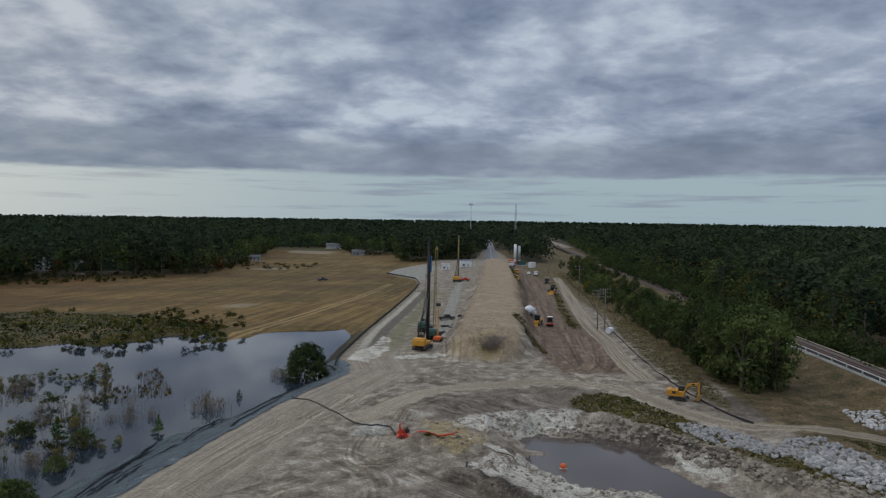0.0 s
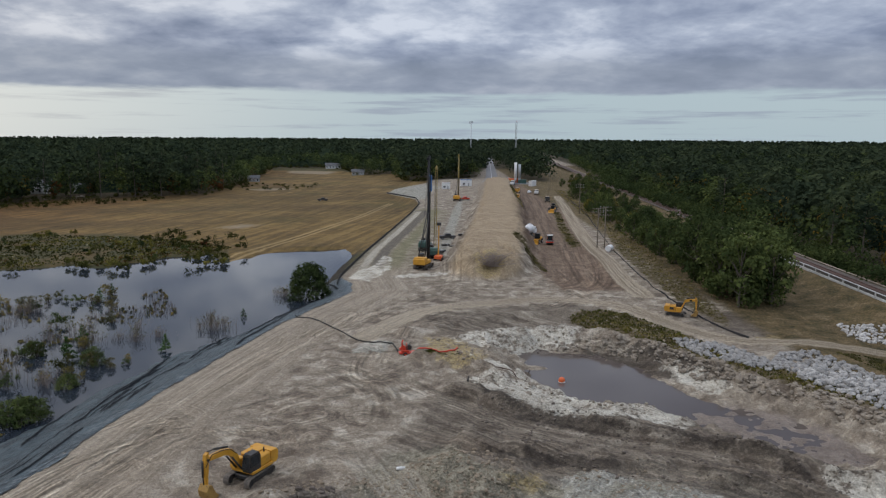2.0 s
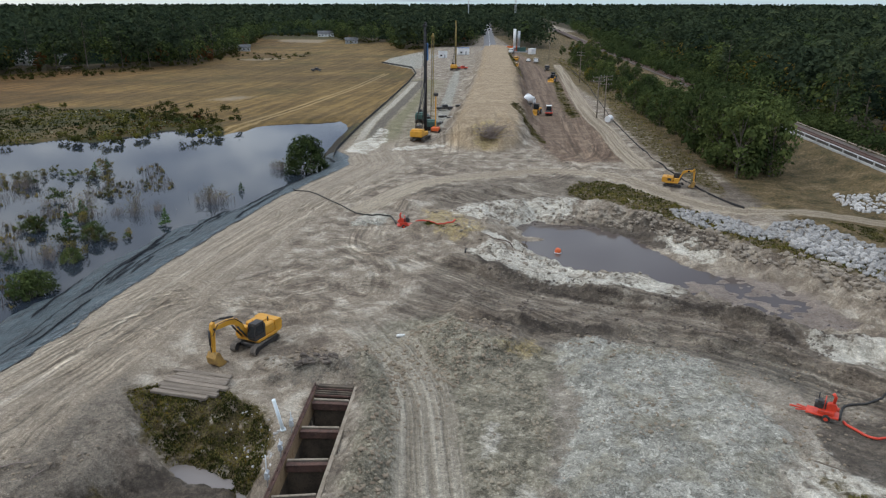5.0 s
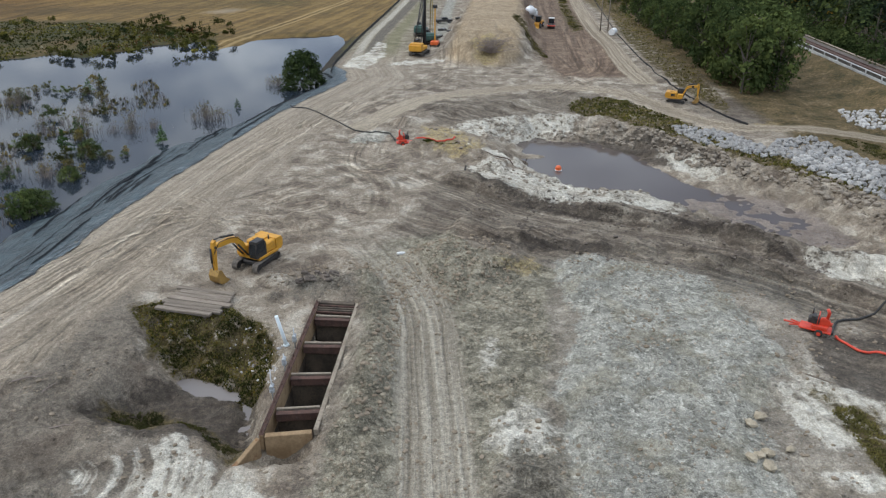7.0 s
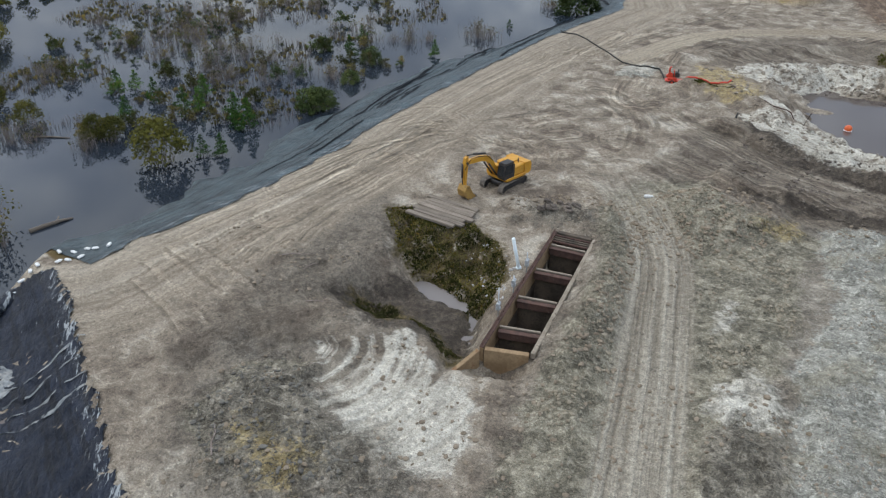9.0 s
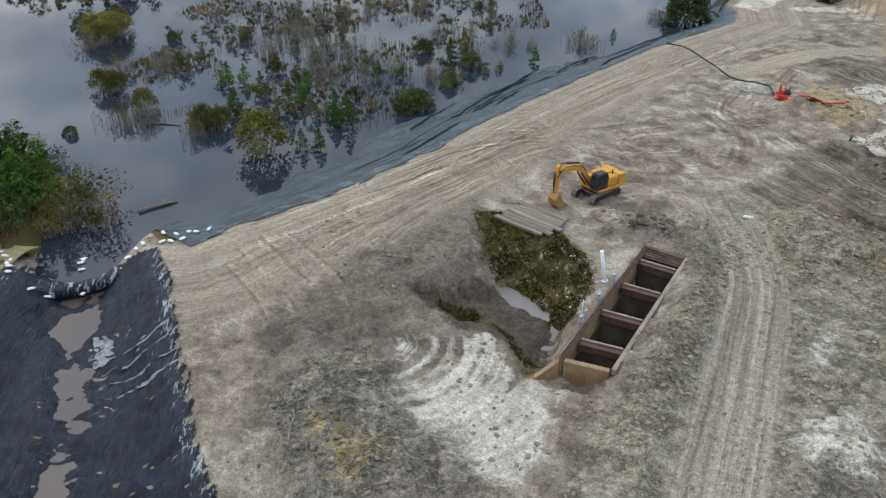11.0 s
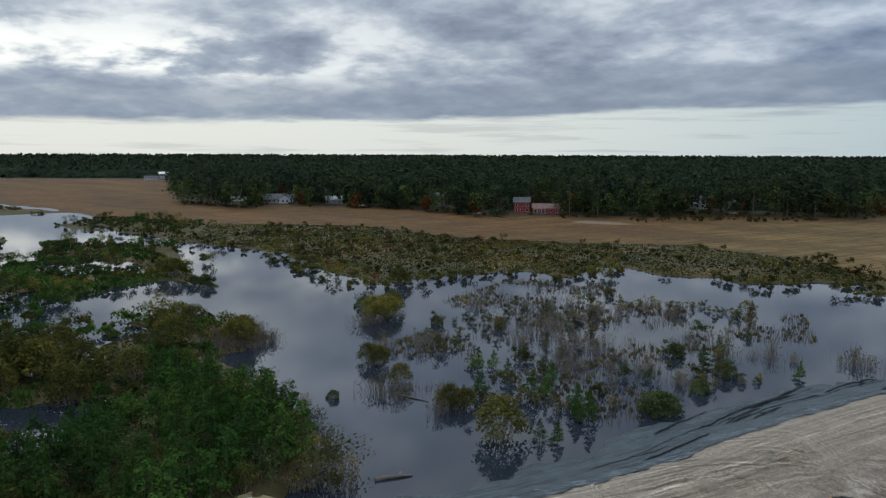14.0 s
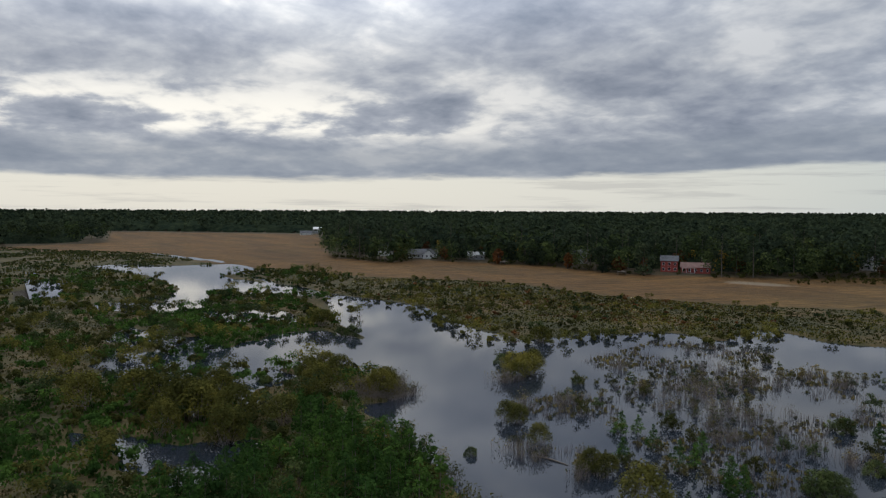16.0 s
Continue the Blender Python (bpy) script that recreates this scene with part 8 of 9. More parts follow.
# young pine thicket beside the channel
thicket = fill(rng, poly((-65.5, 36.5), (-70, 42), (-77, 46.5), (-88, 49), (-101, 50), (-112, 44), (-104, 38), (-96, 33), (-92, 22), (-86, 8), (-70, 2), (-57, 4), (-56, 14), (-60.5, 20), (-64, 26), (-67, 31)), 190, 1.9)
scatter([young_pine(71, 5.0, 420), young_pine(72, 4.2, 380), young_pine(73, 5.8, 440), shrub(74, 3.4, 420, "weed", "olive brown shrub among the young pines", 0.7, 12), shrub(75, 3.0, 420, "leaf", "green shrub among the young pines", 0.7, 12)], thicket, rng, "thicket beside the channel", lo=0.85, hi=1.4)
edge_shrubs = [(-66.5, 44.5, 1.3), (-67.5, 41.5, 1.35), (-64.9, 38.5, 1.1), (-62.9, 40.6, 1.2), (-61.6, 42.2, 1.15), (-66, 40.5, 1.0), (-68.5, 44, 0.95), (-73, 47.2, 0.9), (-80, 49.8, 0.85), (-65, 37.8, 0.8), (-86, 51.5, 0.8), (-93, 53, 0.8), (-99, 53, 0.9)]
scatter([shrub(76, 3.2, 260, "weed", "olive brown shrub with bare grey twigs at the water's edge", 0.8, 22), shrub(77, 3.4, 240, "sedge", "bare grey-brown shrub at the water's edge", 0.8, 26)], edge_shrubs, rng, "shrubs at the water's edge", wet_z(edge_shrubs))

# marsh west of the lake and between lake and field
WESTMARSH = poly((-74, 46), (-101, 50), (-119, 52), (-116, 60), (-150, 66), (-160, 61), (-157, 52), (-166, 33), (-177, 58), (-181, 83), (-226, 92), (-288, 114), (-349, 158), (-406, 141), (-448, 113), (-589, 107), (-700, 10), (-500, -30), (-200, -30), (-110, -10), (-84, 8), (-92, 30))
NORTHMARSH = poly((-288, 116), (-237, 133), (-184, 121), (-157, 122), (-155, 146), (-147, 167), (-131, 169), (-141, 198), (-113, 191), (-105, 199), (-92, 196), (-80, 215), (-69, 223), (-66, 228), (-80, 240), (-96, 250), (-120, 255), (-146, 258), (-178, 232), (-221, 209), (-288, 207), (-349, 157), (-310, 135))
dry = lambda P: np.maximum(sdf(P, LAKE), np.max([sdf(P, c) for c in CREEK], 0)) < 0.5
near_first = lambda P: dry(P) & (rng.random(len(P)) < np.clip(150 / np.hypot(P[:, 0], P[:, 1]), 0.12, 1))


def shrub_mass(name, spots, h, leaves, size, leaf, label):
    """Bushes beyond counting, as one mass of leaf clumps."""
    r = np.random.default_rng(len(spots) + leaves)
    P = np.array([s[:2] for s in spots])
    z0 = np.maximum(heights(P), WATER_Z - 0.1)
    n, nb = len(P), 7
    k = (0.45 + 1.15 * r.random(n) ** 1.7) * h
    ang, rad = r.uniform(0, 6.28, (n, nb)), np.sqrt(r.random((n, nb))) * 0.62 * k[:, None]
    bc = np.stack([P[:, :1] + rad * np.cos(ang), P[:, 1:] + rad * np.sin(ang), z0[:, None] + k[:, None] * r.uniform(0.3, 0.75, (n, nb))], -1)
    br = k[:, None] * r.uniform(0.2, 0.34, (n, nb))
    i, j = np.repeat(np.arange(n), leaves), r.integers(0, nb, n * leaves)
    d = r.normal(size=(n * leaves, 3))
    d /= np.linalg.norm(d, axis=1, keepdims=True)
    d[:, 2] = np.where(r.random(len(d)) < 0.5, np.abs(d[:, 2]), d[:, 2])
    C = bc[i, j] + d * br[i, j][:, None] * r.uniform(0.4, 1.1, (len(d), 1))
    N = d + r.normal(size=d.shape) * 0.3 + np.array([0, 0, 0.3])
    V, F = leaf_quads(r, C, N / np.linalg.norm(N, axis=1, keepdims=True), size)
    ob = put(name, V.tolist(), F.tolist(), M[leaf])
    return tagged(ob, label, "bushes", kind="stuff")


marsh_w = fill(rng, WESTMARSH, 820, 2.2, near_first, (np.array([-420, -30]), np.array([-75, 150])))
lot = rng.permutation(len(marsh_w))
mw = [[marsh_w[q] for q in lot[f::6]] for f in range(6)]
shrub_mass("green_marsh_bushes", mw[0], 3.6, 300, 0.27, "leaf", "dark green bushes of the western marsh")
shrub_mass("bright_marsh_bushes", mw[1] + mw[5], 3.3, 300, 0.27, "young", "bright green bushes of the western marsh")
shrub_mass("olive_marsh_bushes", mw[2] + mw[4], 3.0, 300, 0.26, "weed", "olive bushes of the western marsh")
shrub_mass("willow_marsh_bushes", mw[3], 4.0, 320, 0.27, "willow", "yellowish willow bushes of the western marsh")
marsh_n = fill(rng, NORTHMARSH, 380, 2.6, lambda P: dry(P) & (vnoise(P, 0.045, 3) > 0.40))
lot = rng.permutation(len(marsh_n))
mn = [[marsh_n[q] for q in lot[f::6]] for f in range(6)]
shrub_mass("willow_shore_bushes", mn[0] + mn[1] + mn[5][: len(mn[5]) // 2], 1.9, 420, 0.16, "willow", "yellow-green willow bushes along the lake's far shore")
shrub_mass("olive_shore_bushes", mn[2] + mn[3], 1.7, 400, 0.16, "weed", "olive bushes along the lake's far shore")
shrub_mass("green_shore_bushes", mn[4], 1.9, 400, 0.16, "leaf", "green bushes along the lake's far shore")
shrub_mass("russet_shore_bushes", mn[5][len(mn[5]) // 2 :], 1.6, 300, 0.16, "rust", "russet bushes along the lake's far shore")


# fringe of bushes standing in the shallows of the far shore
fringe = fill(rng, poly((-300, 100), (-240, 140), (-150, 205), (-70, 232), (-60, 200), (-90, 176), (-125, 150), (-140, 108), (-200, 100)), 130, 3.2, lambda P: (sdf(P, LAKE) > -1) & (sdf(P, LAKE) < 9) & (vnoise(P, 0.06, 2) > 0.42))
shrub_mass("willow_fringe", fringe[::2], 2.9, 220, 0.28, "willow", "yellowing willow bushes standing in the shallows")
shrub_mass("olive_fringe", fringe[1::2], 2.6, 220, 0.28, "weed", "olive bushes standing in the shallows")


def tufts(name, spots, size, leaf, label, lean=0.5, blades=3, category="grass"):
    """Ground cover: upright tufts of blades, as one mass."""
    r = np.random.default_rng(len(spots) + blades)
    P = np.array([s[:2] for s in spots])
    z = heights(P)
    k = np.repeat(np.arange(len(P)), blades)
    a = r.uniform(0, 2 * np.pi, len(k))
    s = size * r.uniform(0.5, 1.4, len(k))
    base = np.stack([P[k, 0] + r.normal(size=len(k)) * size * 0.5, P[k, 1] + r.normal(size=len(k)) * size * 0.5, z[k] - 0.05], 1)
    side = np.stack([np.cos(a), np.sin(a), np.zeros(len(k))], 1) * (s * 0.45)[:, None]
    tip = base + np.stack([np.cos(a + 1.57) * s * lean * 0.6, np.sin(a + 1.57) * s * lean * 0.6, s], 1)
    V = np.stack([base - side, base + side, tip + side * 0.55, tip - side * 0.6], 1).reshape(-1, 3)
    F = np.arange(len(V)).reshape(-1, 4)
    ob = put(name, V.tolist(), F.tolist(), M[leaf])
    return tagged(ob, label, category, kind="stuff")


def spread(polygon, n, keep=None, seed=1):
    r = np.random.default_rng(seed)
    polygon = np.asarray(polygon)
    c = r.uniform(polygon.min(0), polygon.max(0), (n * 5, 2))
    ok = sdf(c, polygon) > 0
    if keep is not None:
        ok &= keep(c)
    return c[ok][:n]


patchy = lambda lo: (lambda P: dry(P) & (vnoise(P, 0.05, 3) > lo))
NEARW = poly((-74, 46), (-101, 50), (-119, 52), (-116, 60), (-150, 66), (-160, 61), (-166, 33), (-177, 58), (-181, 83), (-226, 92), (-280, 100), (-280, -30), (-110, -20), (-84, 8), (-92, 30))
tufts("marsh_weeds", spread(NEARW, 7000, patchy(0.4), 2), 0.3, "weed", "olive weeds covering the marsh")
tufts("marsh_sedge", spread(NEARW, 3000, patchy(0.56), 3), 0.3, "sedge", "tawny sedge covering the marsh")
tufts("marsh_green", spread(NEARW, 6000, lambda P: dry(P) & (vnoise(P, 0.05, 3) < 0.52), 4), 0.55, "young", "low green growth covering the marsh", 0.8)
tufts("marsh_plumes", spread(NEARW, 260, dry, 5), 0.3, "plume", "pale seed heads scattered in the marsh", 0.9, 4)
FARW = poly((-280, -30), (-280, 108), (-349, 158), (-406, 141), (-448, 113), (-589, 107), (-740, 0), (-500, -60))
tufts("far_marsh_weeds", spread(FARW, 4500, patchy(0.42), 6), 0.7, "weed", "olive growth over the far marsh")
tufts("far_marsh_green", spread(FARW, 3500, lambda P: dry(P) & (vnoise(P, 0.04, 3) < 0.5), 7), 0.75, "leaf", "dark green growth over the far marsh", 0.8)
tufts("shore_weeds", spread(NORTHMARSH, 12000, dry, 8), 0.32, "weed", "olive marsh growth along the lake's far shore")
tufts("shore_sedge", spread(NORTHMARSH, 3500, patchy(0.52), 9), 0.28, "sedge", "tawny sedge along the lake's far shore")
tufts("shore_willow", spread(NORTHMARSH, 9000, patchy(0.40), 13), 0.32, "willow", "yellow-green low growth along the lake's far shore")
tufts("shore_rust", spread(NORTHMARSH, 2200, patchy(0.55), 10), 0.34, "rust", "reddish marsh growth along the lake's far shore", 0.8)
tufts("shore_plumes", spread(NORTHMARSH, 120, dry, 12), 0.35, "plume", "pale seed heads along the lake's far shore", 0.9, 4)
LAKEWIDE = poly((-48, 86), (-44, 118), (-54, 146), (-70, 176), (-110, 180), (-140, 150), (-126, 104), (-112, 80), (-90, 66), (-72, 62), (-56, 72))
LAKEMID = poly((-54, 92), (-50, 112), (-60, 132), (-74, 160), (-100, 162), (-126, 138), (-112, 104), (-104, 88), (-90, 76), (-76, 70), (-62, 76))


def stems(name, spots, h, label):
    """Thin bare stalks standing out of shallow water, as one mass."""
    r = np.random.default_rng(len(spots))
    n = len(spots)
    a = r.uniform(0, 6.28, n)
    hh = h * r.uniform(0.4, 1.1, n)
    b = np.stack([spots[:, 0], spots[:, 1], np.full(n, WATER_Z - 0.2)], 1)
    side = np.stack([np.cos(a), np.sin(a), np.zeros(n)], 1) * 0.035
    tip = b + np.stack([r.normal(size=n) * 0.2, r.normal(size=n) * 0.2, hh + 0.2], 1)
    V = np.stack([b - side, b + side, tip], 1).reshape(-1, 3)
    side2 = np.stack([-np.sin(a), np.cos(a), np.zeros(n)], 1) * 0.035
    V2 = np.stack([b - side2, b + side2, tip], 1).reshape(-1, 3)
    V = np.concatenate([V, V2])
    ob = put(name, V.tolist(), np.arange(len(V)).reshape(-1, 3).tolist(), M["twig"])
    return tagged(ob, label, "reeds", kind="stuff")


stems("flooded_stalks", spread(LAKEWIDE, 6000, lambda P: (vnoise(P, 0.07, 3) > 0.5 - 0.008 * np.clip(sdf(P, LAKEMID), -12, 8)) & (sdf(P, LAKE) > 3), 13), 1.3, "thin grey stalks standing in the flooded lake")
lake_tufts = spread(LAKEWIDE, 800, lambda P: (vnoise(P, 0.07, 3) > 0.52 - 0.008 * np.clip(sdf(P, LAKEMID), -12, 8)) & (sdf(P, LAKE) > 2), 14)
for nm, lf, lb, part_of in (("flooded_sedge", "sedge", "tawny sedge tufts rising from the water", lake_tufts[:500]), ("flooded_weeds", "weed", "olive weed tufts rising from the water", lake_tufts[500:])):
    ob = tufts(nm, part_of, 0.38, lf, lb, 0.6, 6)
    z = np.empty(len(ob.data.vertices) * 3)
    ob.data.vertices.foreach_get("co", z)
    z = z.reshape(-1, 3)
    base = np.repeat(z.reshape(-1, 4, 3)[:, 0, 2], 4)
    z[:, 2] += np.maximum(WATER_Z - 0.1 - base, 0)
    ob.data.vertices.foreach_set("co", z.ravel())
    ob.data.update()

# weeds on the site
names = iter((("pit_weeds", "weed"), ("pit_bank_weeds", "grass"), ("pond_bank_grass", "grass"), ("scarp_grass", "grass"), ("bench_grass", "grass"), ("belt_grass", "grass"), ("far_bench_grass", "grass"), ("ditch_grass", "grass"), ("pump_weeds", "weed"), ("gravel_edge_grass", "grass")))
for i, g_ in enumerate(GREEN):
    nm, lf = next(names)
    area = abs(0.5 * np.sum(g_[:, 0] * np.roll(g_[:, 1], -1) - g_[:, 1] * np.roll(g_[:, 0], -1)))
    near_ = g_[:, 1].mean() < 100
    uneven = lambda P, g_=g_: (sdf(P, g_) + (vnoise(P, 0.35, 3) - 0.5) * (3.2 if near_ else 6) > 0.2) & (vnoise(P, 0.9, 3) > 0.42)
    tufts(nm, spread(g_, int(min(area * (45 if near_ else 9), 6000)), uneven, 30 + i), 0.13 if near_ else 0.19, lf, "rough green and brown weeds on the disturbed ground", 0.9, 3)
tufts("pit_dry_weeds", spread(GREEN[0], 2600, None, 51), 0.14, "grass", "tawny dry weeds on the pit bank", 0.9, 3)
tufts("pit_rust_weeds", spread(GREEN[0], 500, None, 52), 0.14, "autumn", "yellowing weeds on the pit bank", 0.9, 3)
tufts("bank_dry_weeds", spread(GREEN[2], 900, None, 53), 0.26, "weed", "olive weeds along the pond bank", 0.9, 3)
# dead brush on the scarp
brush = thing("dead_brush", "grey-brown uprooted brush heap on the scarp", "brush", on_ground(12.2, 176.5, 0, 0.2))
rb = np.random.default_rng(77)
part("branch_tangle", (lambda b: [b.tube([(rb.normal() * 0.7, rb.normal() * 1.2, 0), (rb.normal() * 2.0, rb.normal() * 3.0, rb.uniform(0.6, 3.0)), (rb.normal() * 2.6, rb.normal() * 3.6, rb.uniform(0.8, 3.8))], 0.07, 4, 0.02) for _ in range(110)] and b)(B()), "twig", brush)
stump = thing("stump", "dark tree stump sticking up from the mud heap", "stump", on_ground(3.3, 93.5))
part("stump_wood", B().tube([(0, 0, -0.3), (0.1, 0, 0.7), (0.2, 0.1, 1.3)], 0.22, 7, 0.08).tube([(0, 0, 0), (-0.8, 0.2, 0.5)], 0.12, 5, 0.05).tube([(0, 0, 0.1), (0.5, -0.5, 0.6)], 0.1, 5, 0.04), "steel", stump)

# slabs of dug clay dumped beside the chamber
rk = random.Random(12)
for x, y in ((-12.3, 61.6), (-11.6, 62.5), (-10.7, 61.4), (-12.9, 62.9), (-11.0, 63.4), (-10.1, 62.4), (-13.2, 61.3)):
    k = rk.uniform(0.8, 1.5)
    slab = thing("clay_slab", "dark broken slab of dug clay beside the chamber", "clay", pose(x, y, height(x, y) + 0.22, rk.uniform(-38, 38), rk.uniform(-38, 38), rk.uniform(0, 180)), "clay slabs")
    part("slab_body", B().box((k, k * 0.62, 0.26), bevel=0.09).box((k * 0.6, k * 0.4, 0.2), (0.12, 0.05, 0.18), (6, 8, 25), 0.06), "mudclod", slab)
# boulders at the lip of the gravel
for x, y in ((20.9, 37.7), (21.6, 38.0), (20.2, 37.3), (21.2, 36.8), (22.6, 41.9), (21.7, 41.1), (23.3, 38.4)):
    rock = thing("boulder", "pale tan boulder at the edge of the gravel", "rock", pose(x, y, height(x, y) + 0.2, 0, 0, rk.uniform(0, 360)), "boulders")
    me = stone_mesh("boulder_stone", rk.randrange(900), "clay", 0.7)
    body = new("rock_body", me)
    body.parent = rock
    rock.scale = (rk.uniform(0.7, 1.25),) * 3
# dead branches left lying
for x, y, a in ((-31.6, 47.0, 20), (-29.8, 46.2, 75), (-24.6, 25.5, 120), (-26.3, 41.6, 10)):
    stick = thing("dead_branch", "grey dead branch lying on the bare soil", "branch", on_ground(x, y, a, 0.06), "dead branches")
    part("branch_stem", B().tube([(-1.2, 0, 0.02), (-0.2, 0.12, 0.1), (0.7, -0.05, 0.08), (1.4, 0.1, 0.16)], 0.06, 5, 0.02), "twig", stick)
    part("twig_stem", B().tube([(0.1, 0.05, 0.1), (0.6, 0.5, 0.3)], 0.03, 4, 0.012).tube([(-0.4, 0.1, 0.08), (-0.1, -0.45, 0.22)], 0.03, 4, 0.012), "twig", stick)

# undergrowth along the woods' edges and between the yards
def along_edge(line, n, depth, seed, keep=None):
    r = np.random.default_rng(seed)
    line = np.array(line, float)
    L_ = np.r_[0, np.cumsum(np.linalg.norm(np.diff(line, axis=0), axis=1))]
    q = r.uniform(0, L_[-1], n)
    P = np.stack([np.interp(q, L_, line[:, 0]), np.interp(q, L_, line[:, 1])], 1)
    P += P / np.linalg.norm(P, axis=1, keepdims=True) * r.uniform(0, depth, (n, 1)) + r.normal(size=(n, 2)) * 2
    return P[keep(P)] if keep is not None else P


EDGE_W = [(-1000, 120), (-929, 359)], [(-487, 197), (-418, 211), (-433, 240), (-356, 281), (-287, 284), (-223, 340), (-206, 392), (-140, 430), (-146, 535), (-183, 780), (-115, 804), (-74, 665), (-43, 696), (-30, 568), (28, 612)]
far_crowns("edge_oaks", along_edge(EDGE_W[1], 420, 24, 61, off_yards), 8, 17, 100, 0.95, "leaf", "rounded broadleaf trees along the woods' edge")
far_crowns("edge_evergreens", along_edge(EDGE_W[1], 160, 16, 62, off_yards), 6, 13, 90, 0.9, "pine", "dark evergreens along the woods' edge")
far_crowns("edge_russet", along_edge(EDGE_W[1], 20, 14, 63, off_yards), 5, 10, 80, 0.9, "rust", "russet autumn trees along the woods' edge")
shrub_mass("edge_undergrowth", along_edge(EDGE_W[1], 420, 10, 64, off_yards), 3.0, 60, 0.42, "weed", "olive undergrowth along the woods' edge")
shrub_mass("field_bushes", np.concatenate([spread(poly((-150, 470), (-90, 480), (-84, 520), (-140, 540)), 40, None, 66), spread(poly((-62, 212), (-100, 240), (-96, 262), (-58, 240)), 26, None, 67), spread(poly((-215, 320), (-150, 400), (-160, 420), (-225, 345)), 60, None, 68)]), 2.6, 110, 0.28, "weed", "scattered olive bushes on the dry field")
RAILSIDE = [(104, 100), (104, 190), (110, 364), (126, 591), (160, 925)]
far_crowns("railside_trees", along_edge(RAILSIDE, 220, 14, 65), 8, 15, 90, 0.95, "leaf", "broadleaf trees beside the railway")
shrub_mass("railside_bushes", along_edge([(97.5, 120), (99, 190), (104, 330), (114, 520)], 420, 9, 71), 5.5, 110, 0.42, "leaf", "dense green bushes filling the woods' edge beside the railway")
far_crowns("railside_gold", along_edge([(112, 150), (116, 260), (124, 420)], 26, 30, 73), 11, 16, 150, 0.8, "autumn", "golden autumn trees among the railside woods", 0.36)
# ---- loose stone and soil, piece by piece ----
def mass(name, spots, sizes, seeds, material, label, category, sink=0.15):
    """Many small lumps in one mesh."""
    r = np.random.default_rng(len(spots))
    protos = []
    for s in seeds:
        me = stone_mesh("lump", s, material)
        co = np.empty(len(me.vertices) * 3)
        me.vertices.foreach_get("co", co)
        protos.append((co.reshape(-1, 3), np.array([list(p.vertices) for p in me.polygons])))
        bpy.data.meshes.remove(me)
    z = heights(spots)
    V, F, o = [], [], 0
    for (x, y), h, s in zip(spots, z, sizes):
        co, fa = protos[int(r.integers(len(protos)))]
        a = r.uniform(0, 6.28)
        c, sn = math.cos(a), math.sin(a)
        p = co * s * r.uniform(0.7, 1.2, 3)
        V.append(np.stack([x + p[:, 0] * c - p[:, 1] * sn, y + p[:, 0] * sn + p[:, 1] * c, h + p[:, 2] + s * sink], 1))
        F.append(fa + o)
        o += len(co)
    ob = put(name, np.concatenate(V).tolist(), np.concatenate(F).tolist(), M[material])
    return tagged(ob, label, category, kind="stuff")


RIP_A = poly((38.6, 118.6), (42, 118.4), (45.4, 115), (48, 110), (49.4, 105.5), (48.5, 101.5), (45, 103.5), (42, 108), (39, 113))
RIP_B = poly((49, 106), (53.5, 111), (58.5, 112), (60, 105), (62, 98), (63.5, 90), (60, 80), (56.5, 80), (55, 87), (53, 92.5), (50, 98.5))
stones = [stone_mesh("stone", s, "stone") for s in range(8)]
bank = tagged(new("riprap_bank"), "pale grey granite riprap heaped along the ditch bank", "rocks", kind="structure")
rs = random.Random(31)
r_ = np.random.default_rng(17)
spots = np.concatenate([spread(RIP_A, 380, None, 41), spread(RIP_B, 900, None, 42)])
order = np.argsort(np.hypot(spots[:, 0] - 54, spots[:, 1] - 96))
spots = spots[order]
zz = heights(spots)
for (x, y), h in list(zip(spots, zz))[:300]:
    o = new("stone", stones[rs.randrange(8)])
    k = rs.uniform(0.5, 1.25)
    o.matrix_basis = pose(x, y, h + k * 0.18, rs.uniform(-35, 35), rs.uniform(-35, 35), rs.uniform(0, 360)) @ Matrix.Diagonal((k, k * rs.uniform(0.8, 1.1), k, 1))
    o.parent = bank
mass("riprap_rest", spots[300:], r_.uniform(0.45, 1.15, len(spots) - 300), range(20, 28), "stone", "pale grey granite riprap stones", "rocks", 0.18)
RUB = poly((19, 120.5), (27, 119), (33, 114), (36, 107), (41, 99), (47, 94), (52, 84), (53, 76), (56, 78), (54, 90), (50, 97.5), (44, 102.5), (39, 111), (36.5, 116.5), (30, 123), (22, 125))
sp = spread(RUB, 1300, lambda P: vnoise(P, 0.12, 3) > 0.42, 43)
mass("shore_rubble", sp, 0.2 + 0.9 * r_.random(len(sp)) ** 2, range(30, 36), "rubble", "muddy brown rubble on the pond bank", "rocks", 0.12)
RIP_C = poly((70, 122), (73, 132), (80, 128), (84, 120), (76, 117))
sp = spread(RIP_C, 220, None, 44)
mass("ditch_riprap", sp, r_.uniform(0.5, 1.0, len(sp)), range(36, 40), "stone", "grey riprap stones in the far ditch", "rocks", 0.15)


def dirt(name, polygon, n, lo, hi, material, label, seed, keep=None):
    sp_ = spread(polygon, n, keep, seed)
    mass(name, sp_, lo + (hi - lo) * r_.random(len(sp_)) ** 3, range(seed, seed + 5), material, label, "soil", 0.05)


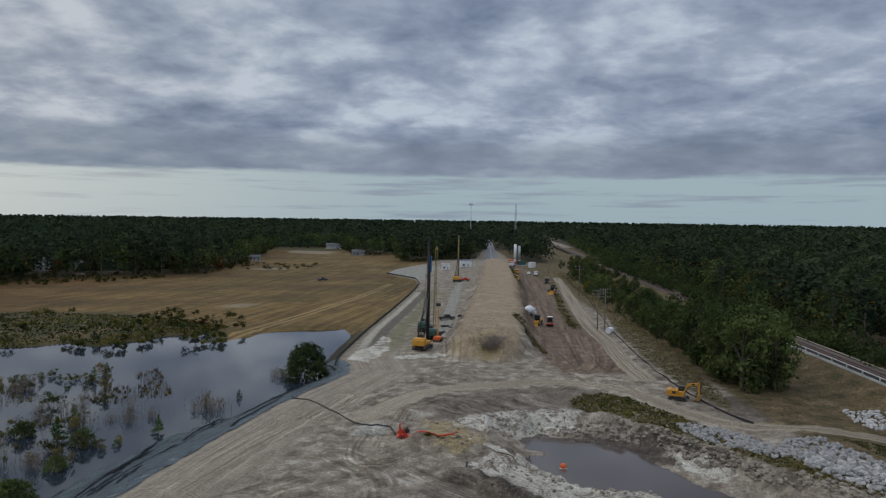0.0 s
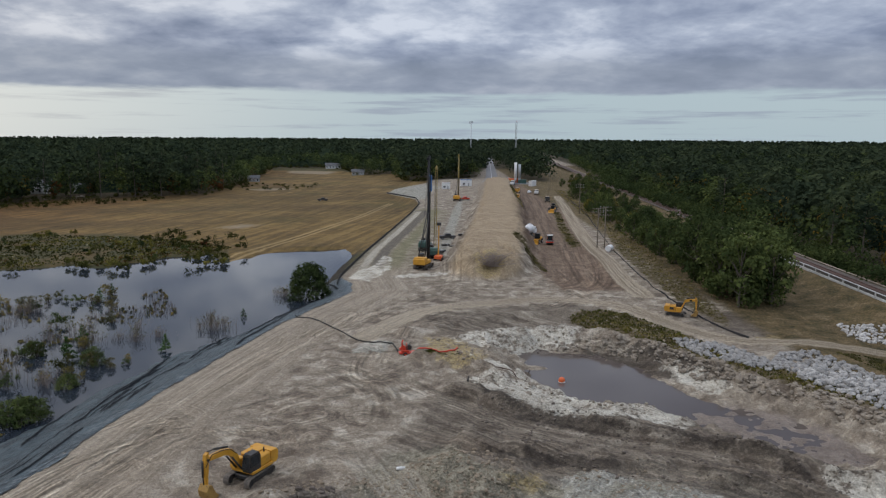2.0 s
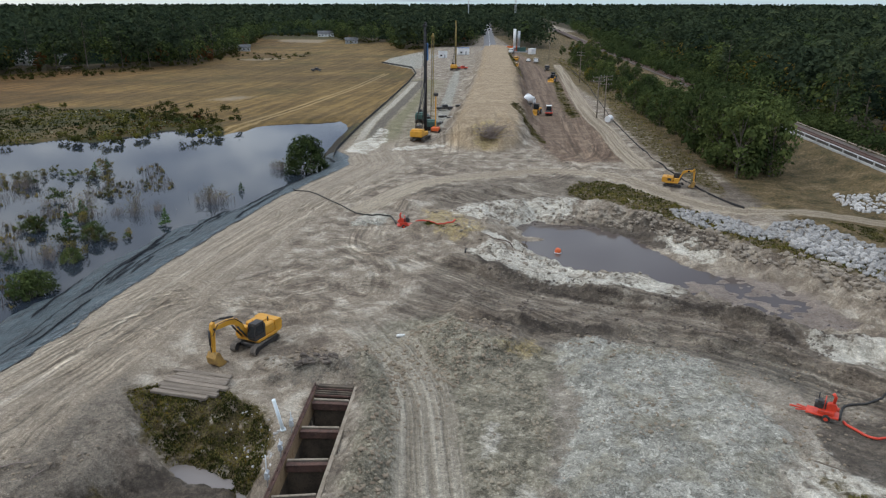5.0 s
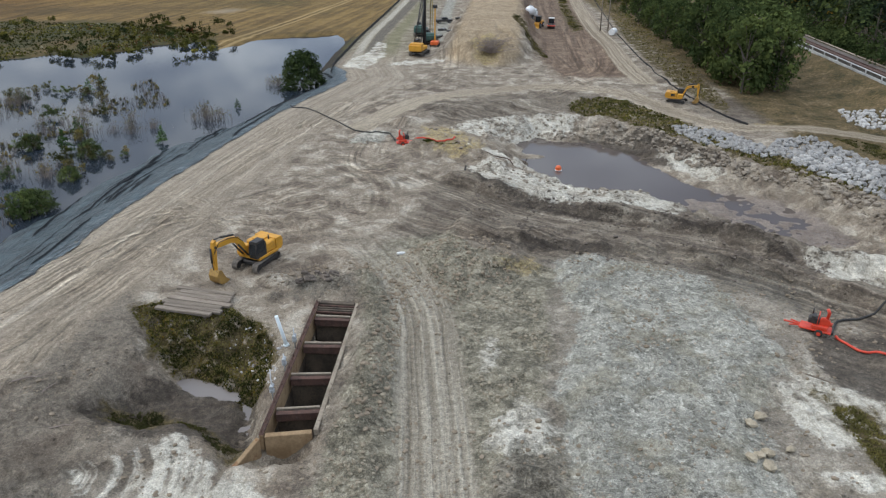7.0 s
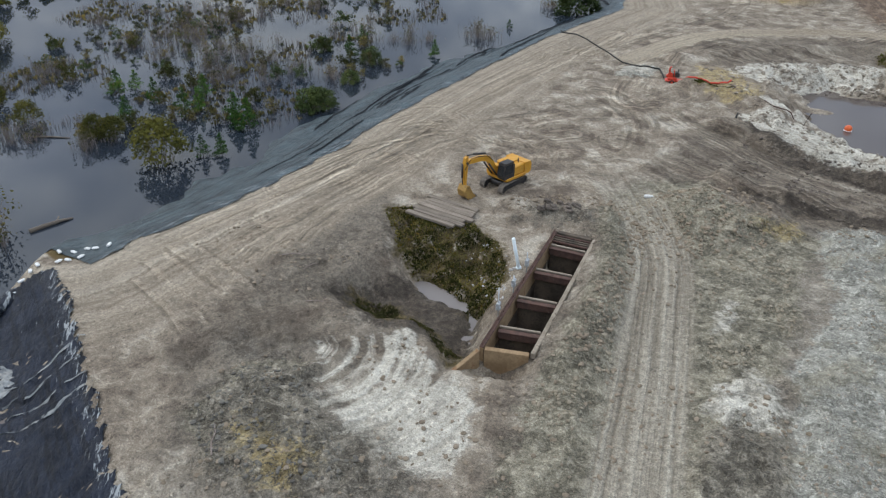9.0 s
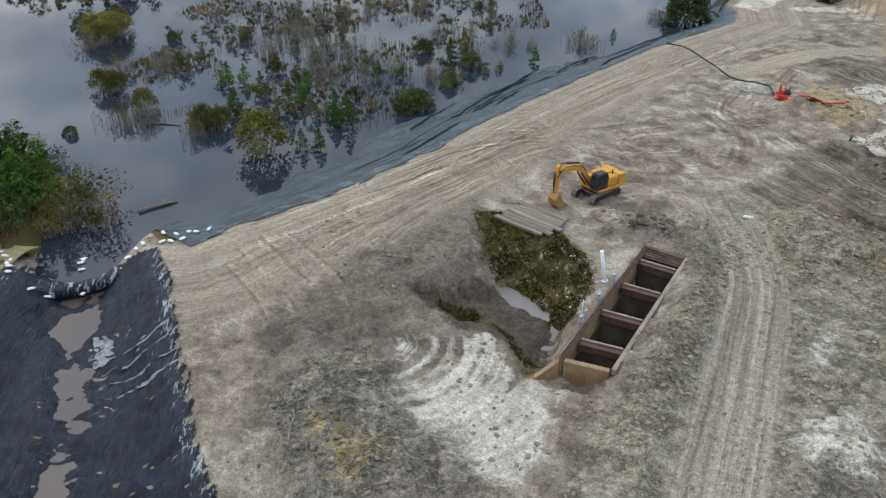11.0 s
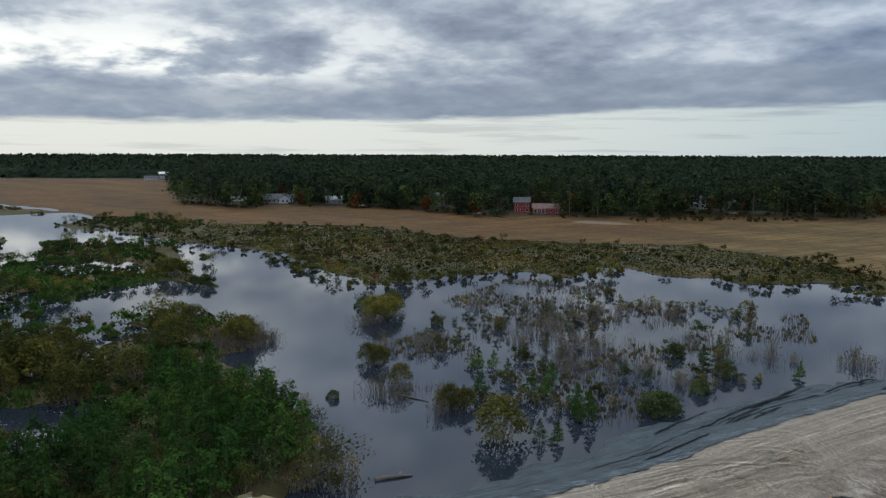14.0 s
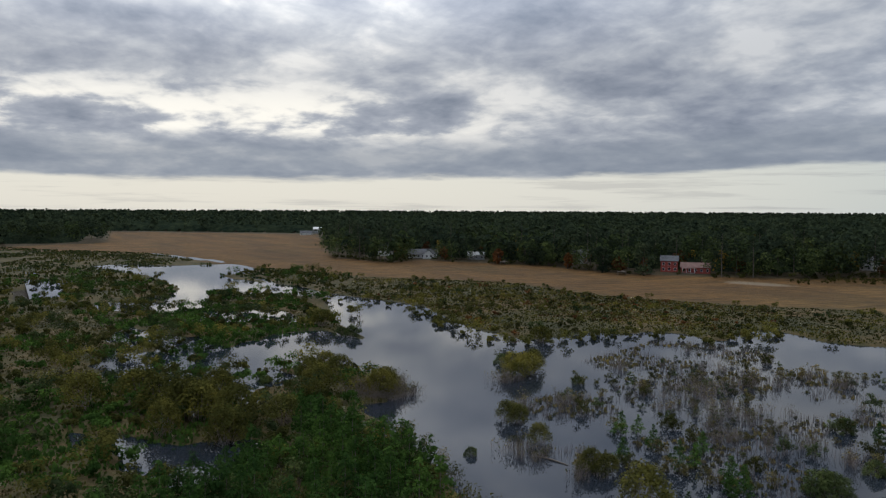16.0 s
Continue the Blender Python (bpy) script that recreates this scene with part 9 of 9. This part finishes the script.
site = poly((-44, 40), (-38, 70), (-20, 66), (-6, 62), (8, 76), (30, 66), (44, 56), (46, 30), (30, 22), (-22, 18), (-30, 24))
clear = lambda P: (sdf(P, PIT) < -0.5) & (sdf(P, poly(*CH)) < -0.4) & (vnoise(P, 0.13, 3) > 0.51)
dirt("soil_clods", site, 3600, 0.06, 0.42, "clod", "brown and grey soil clods strewn over the site", 50, clear)
dirt("soil_heap_clods", poly((-5, 60), (-3, 72), (4, 74), (10, 66), (4, 60)), 900, 0.08, 0.5, "clod", "clods on the soil heap", 60)
dirt("chamber_clods", poly((-17, 61), (-8, 65), (-5, 62), (-6.5, 40), (-4, 40), (-3, 62), (-8, 68), (-16, 66)), 700, 0.08, 0.55, "clod", "clods heaped along the chamber", 70)
dirt("pit_stones", poly((-17, 56), (-13, 53), (-12.8, 46), (-15, 50), (-19, 54)), 90, 0.12, 0.42, "stone", "pale stones on the pit bank", 80)
dirt("mud_clods", poly((4, 88), (30, 80), (40, 66), (36, 60), (12, 70), (2, 80)), 1200, 0.1, 0.5, "mudclod", "dark mud clods along the cut", 90)
dirt("basin_clods", poly((-2, 118), (10, 128), (26, 128), (24, 120), (10, 118), (6, 106), (20, 94), (30, 88), (24, 84), (4, 96)), 900, 0.12, 0.7, "rubble", "pale lumps of soil round the pond", 100)
dirt("clay_clods", poly((-8, 64), (-6, 72), (2, 72), (9, 62), (9, 50), (7, 40), (9, 28), (2.5, 26), (3, 62), (-3, 62), (-4, 26), (-8, 26), (-7, 42), (-6, 54)), 1700, 0.05, 0.42, "clay", "olive grey clods of clay beside the lane", 120, lambda P: vnoise(P, 0.22, 3) > 0.53)
dirt("pale_clods", poly((-28.1, 27.4), (-27.4, 32.7), (-24.2, 35.2), (-21.6, 32.3), (-18.3, 28.8), (-14.7, 26.6), (-20.3, 23.2), (-24.7, 24.5)), 700, 0.08, 0.45, "greyclod", "dark grey lumps of clay beside the scraped sand", 130)
dirt("gravel_lumps", GRAVEL, 1500, 0.06, 0.3, "rubble", "grey lumps of broken gravel", 110)
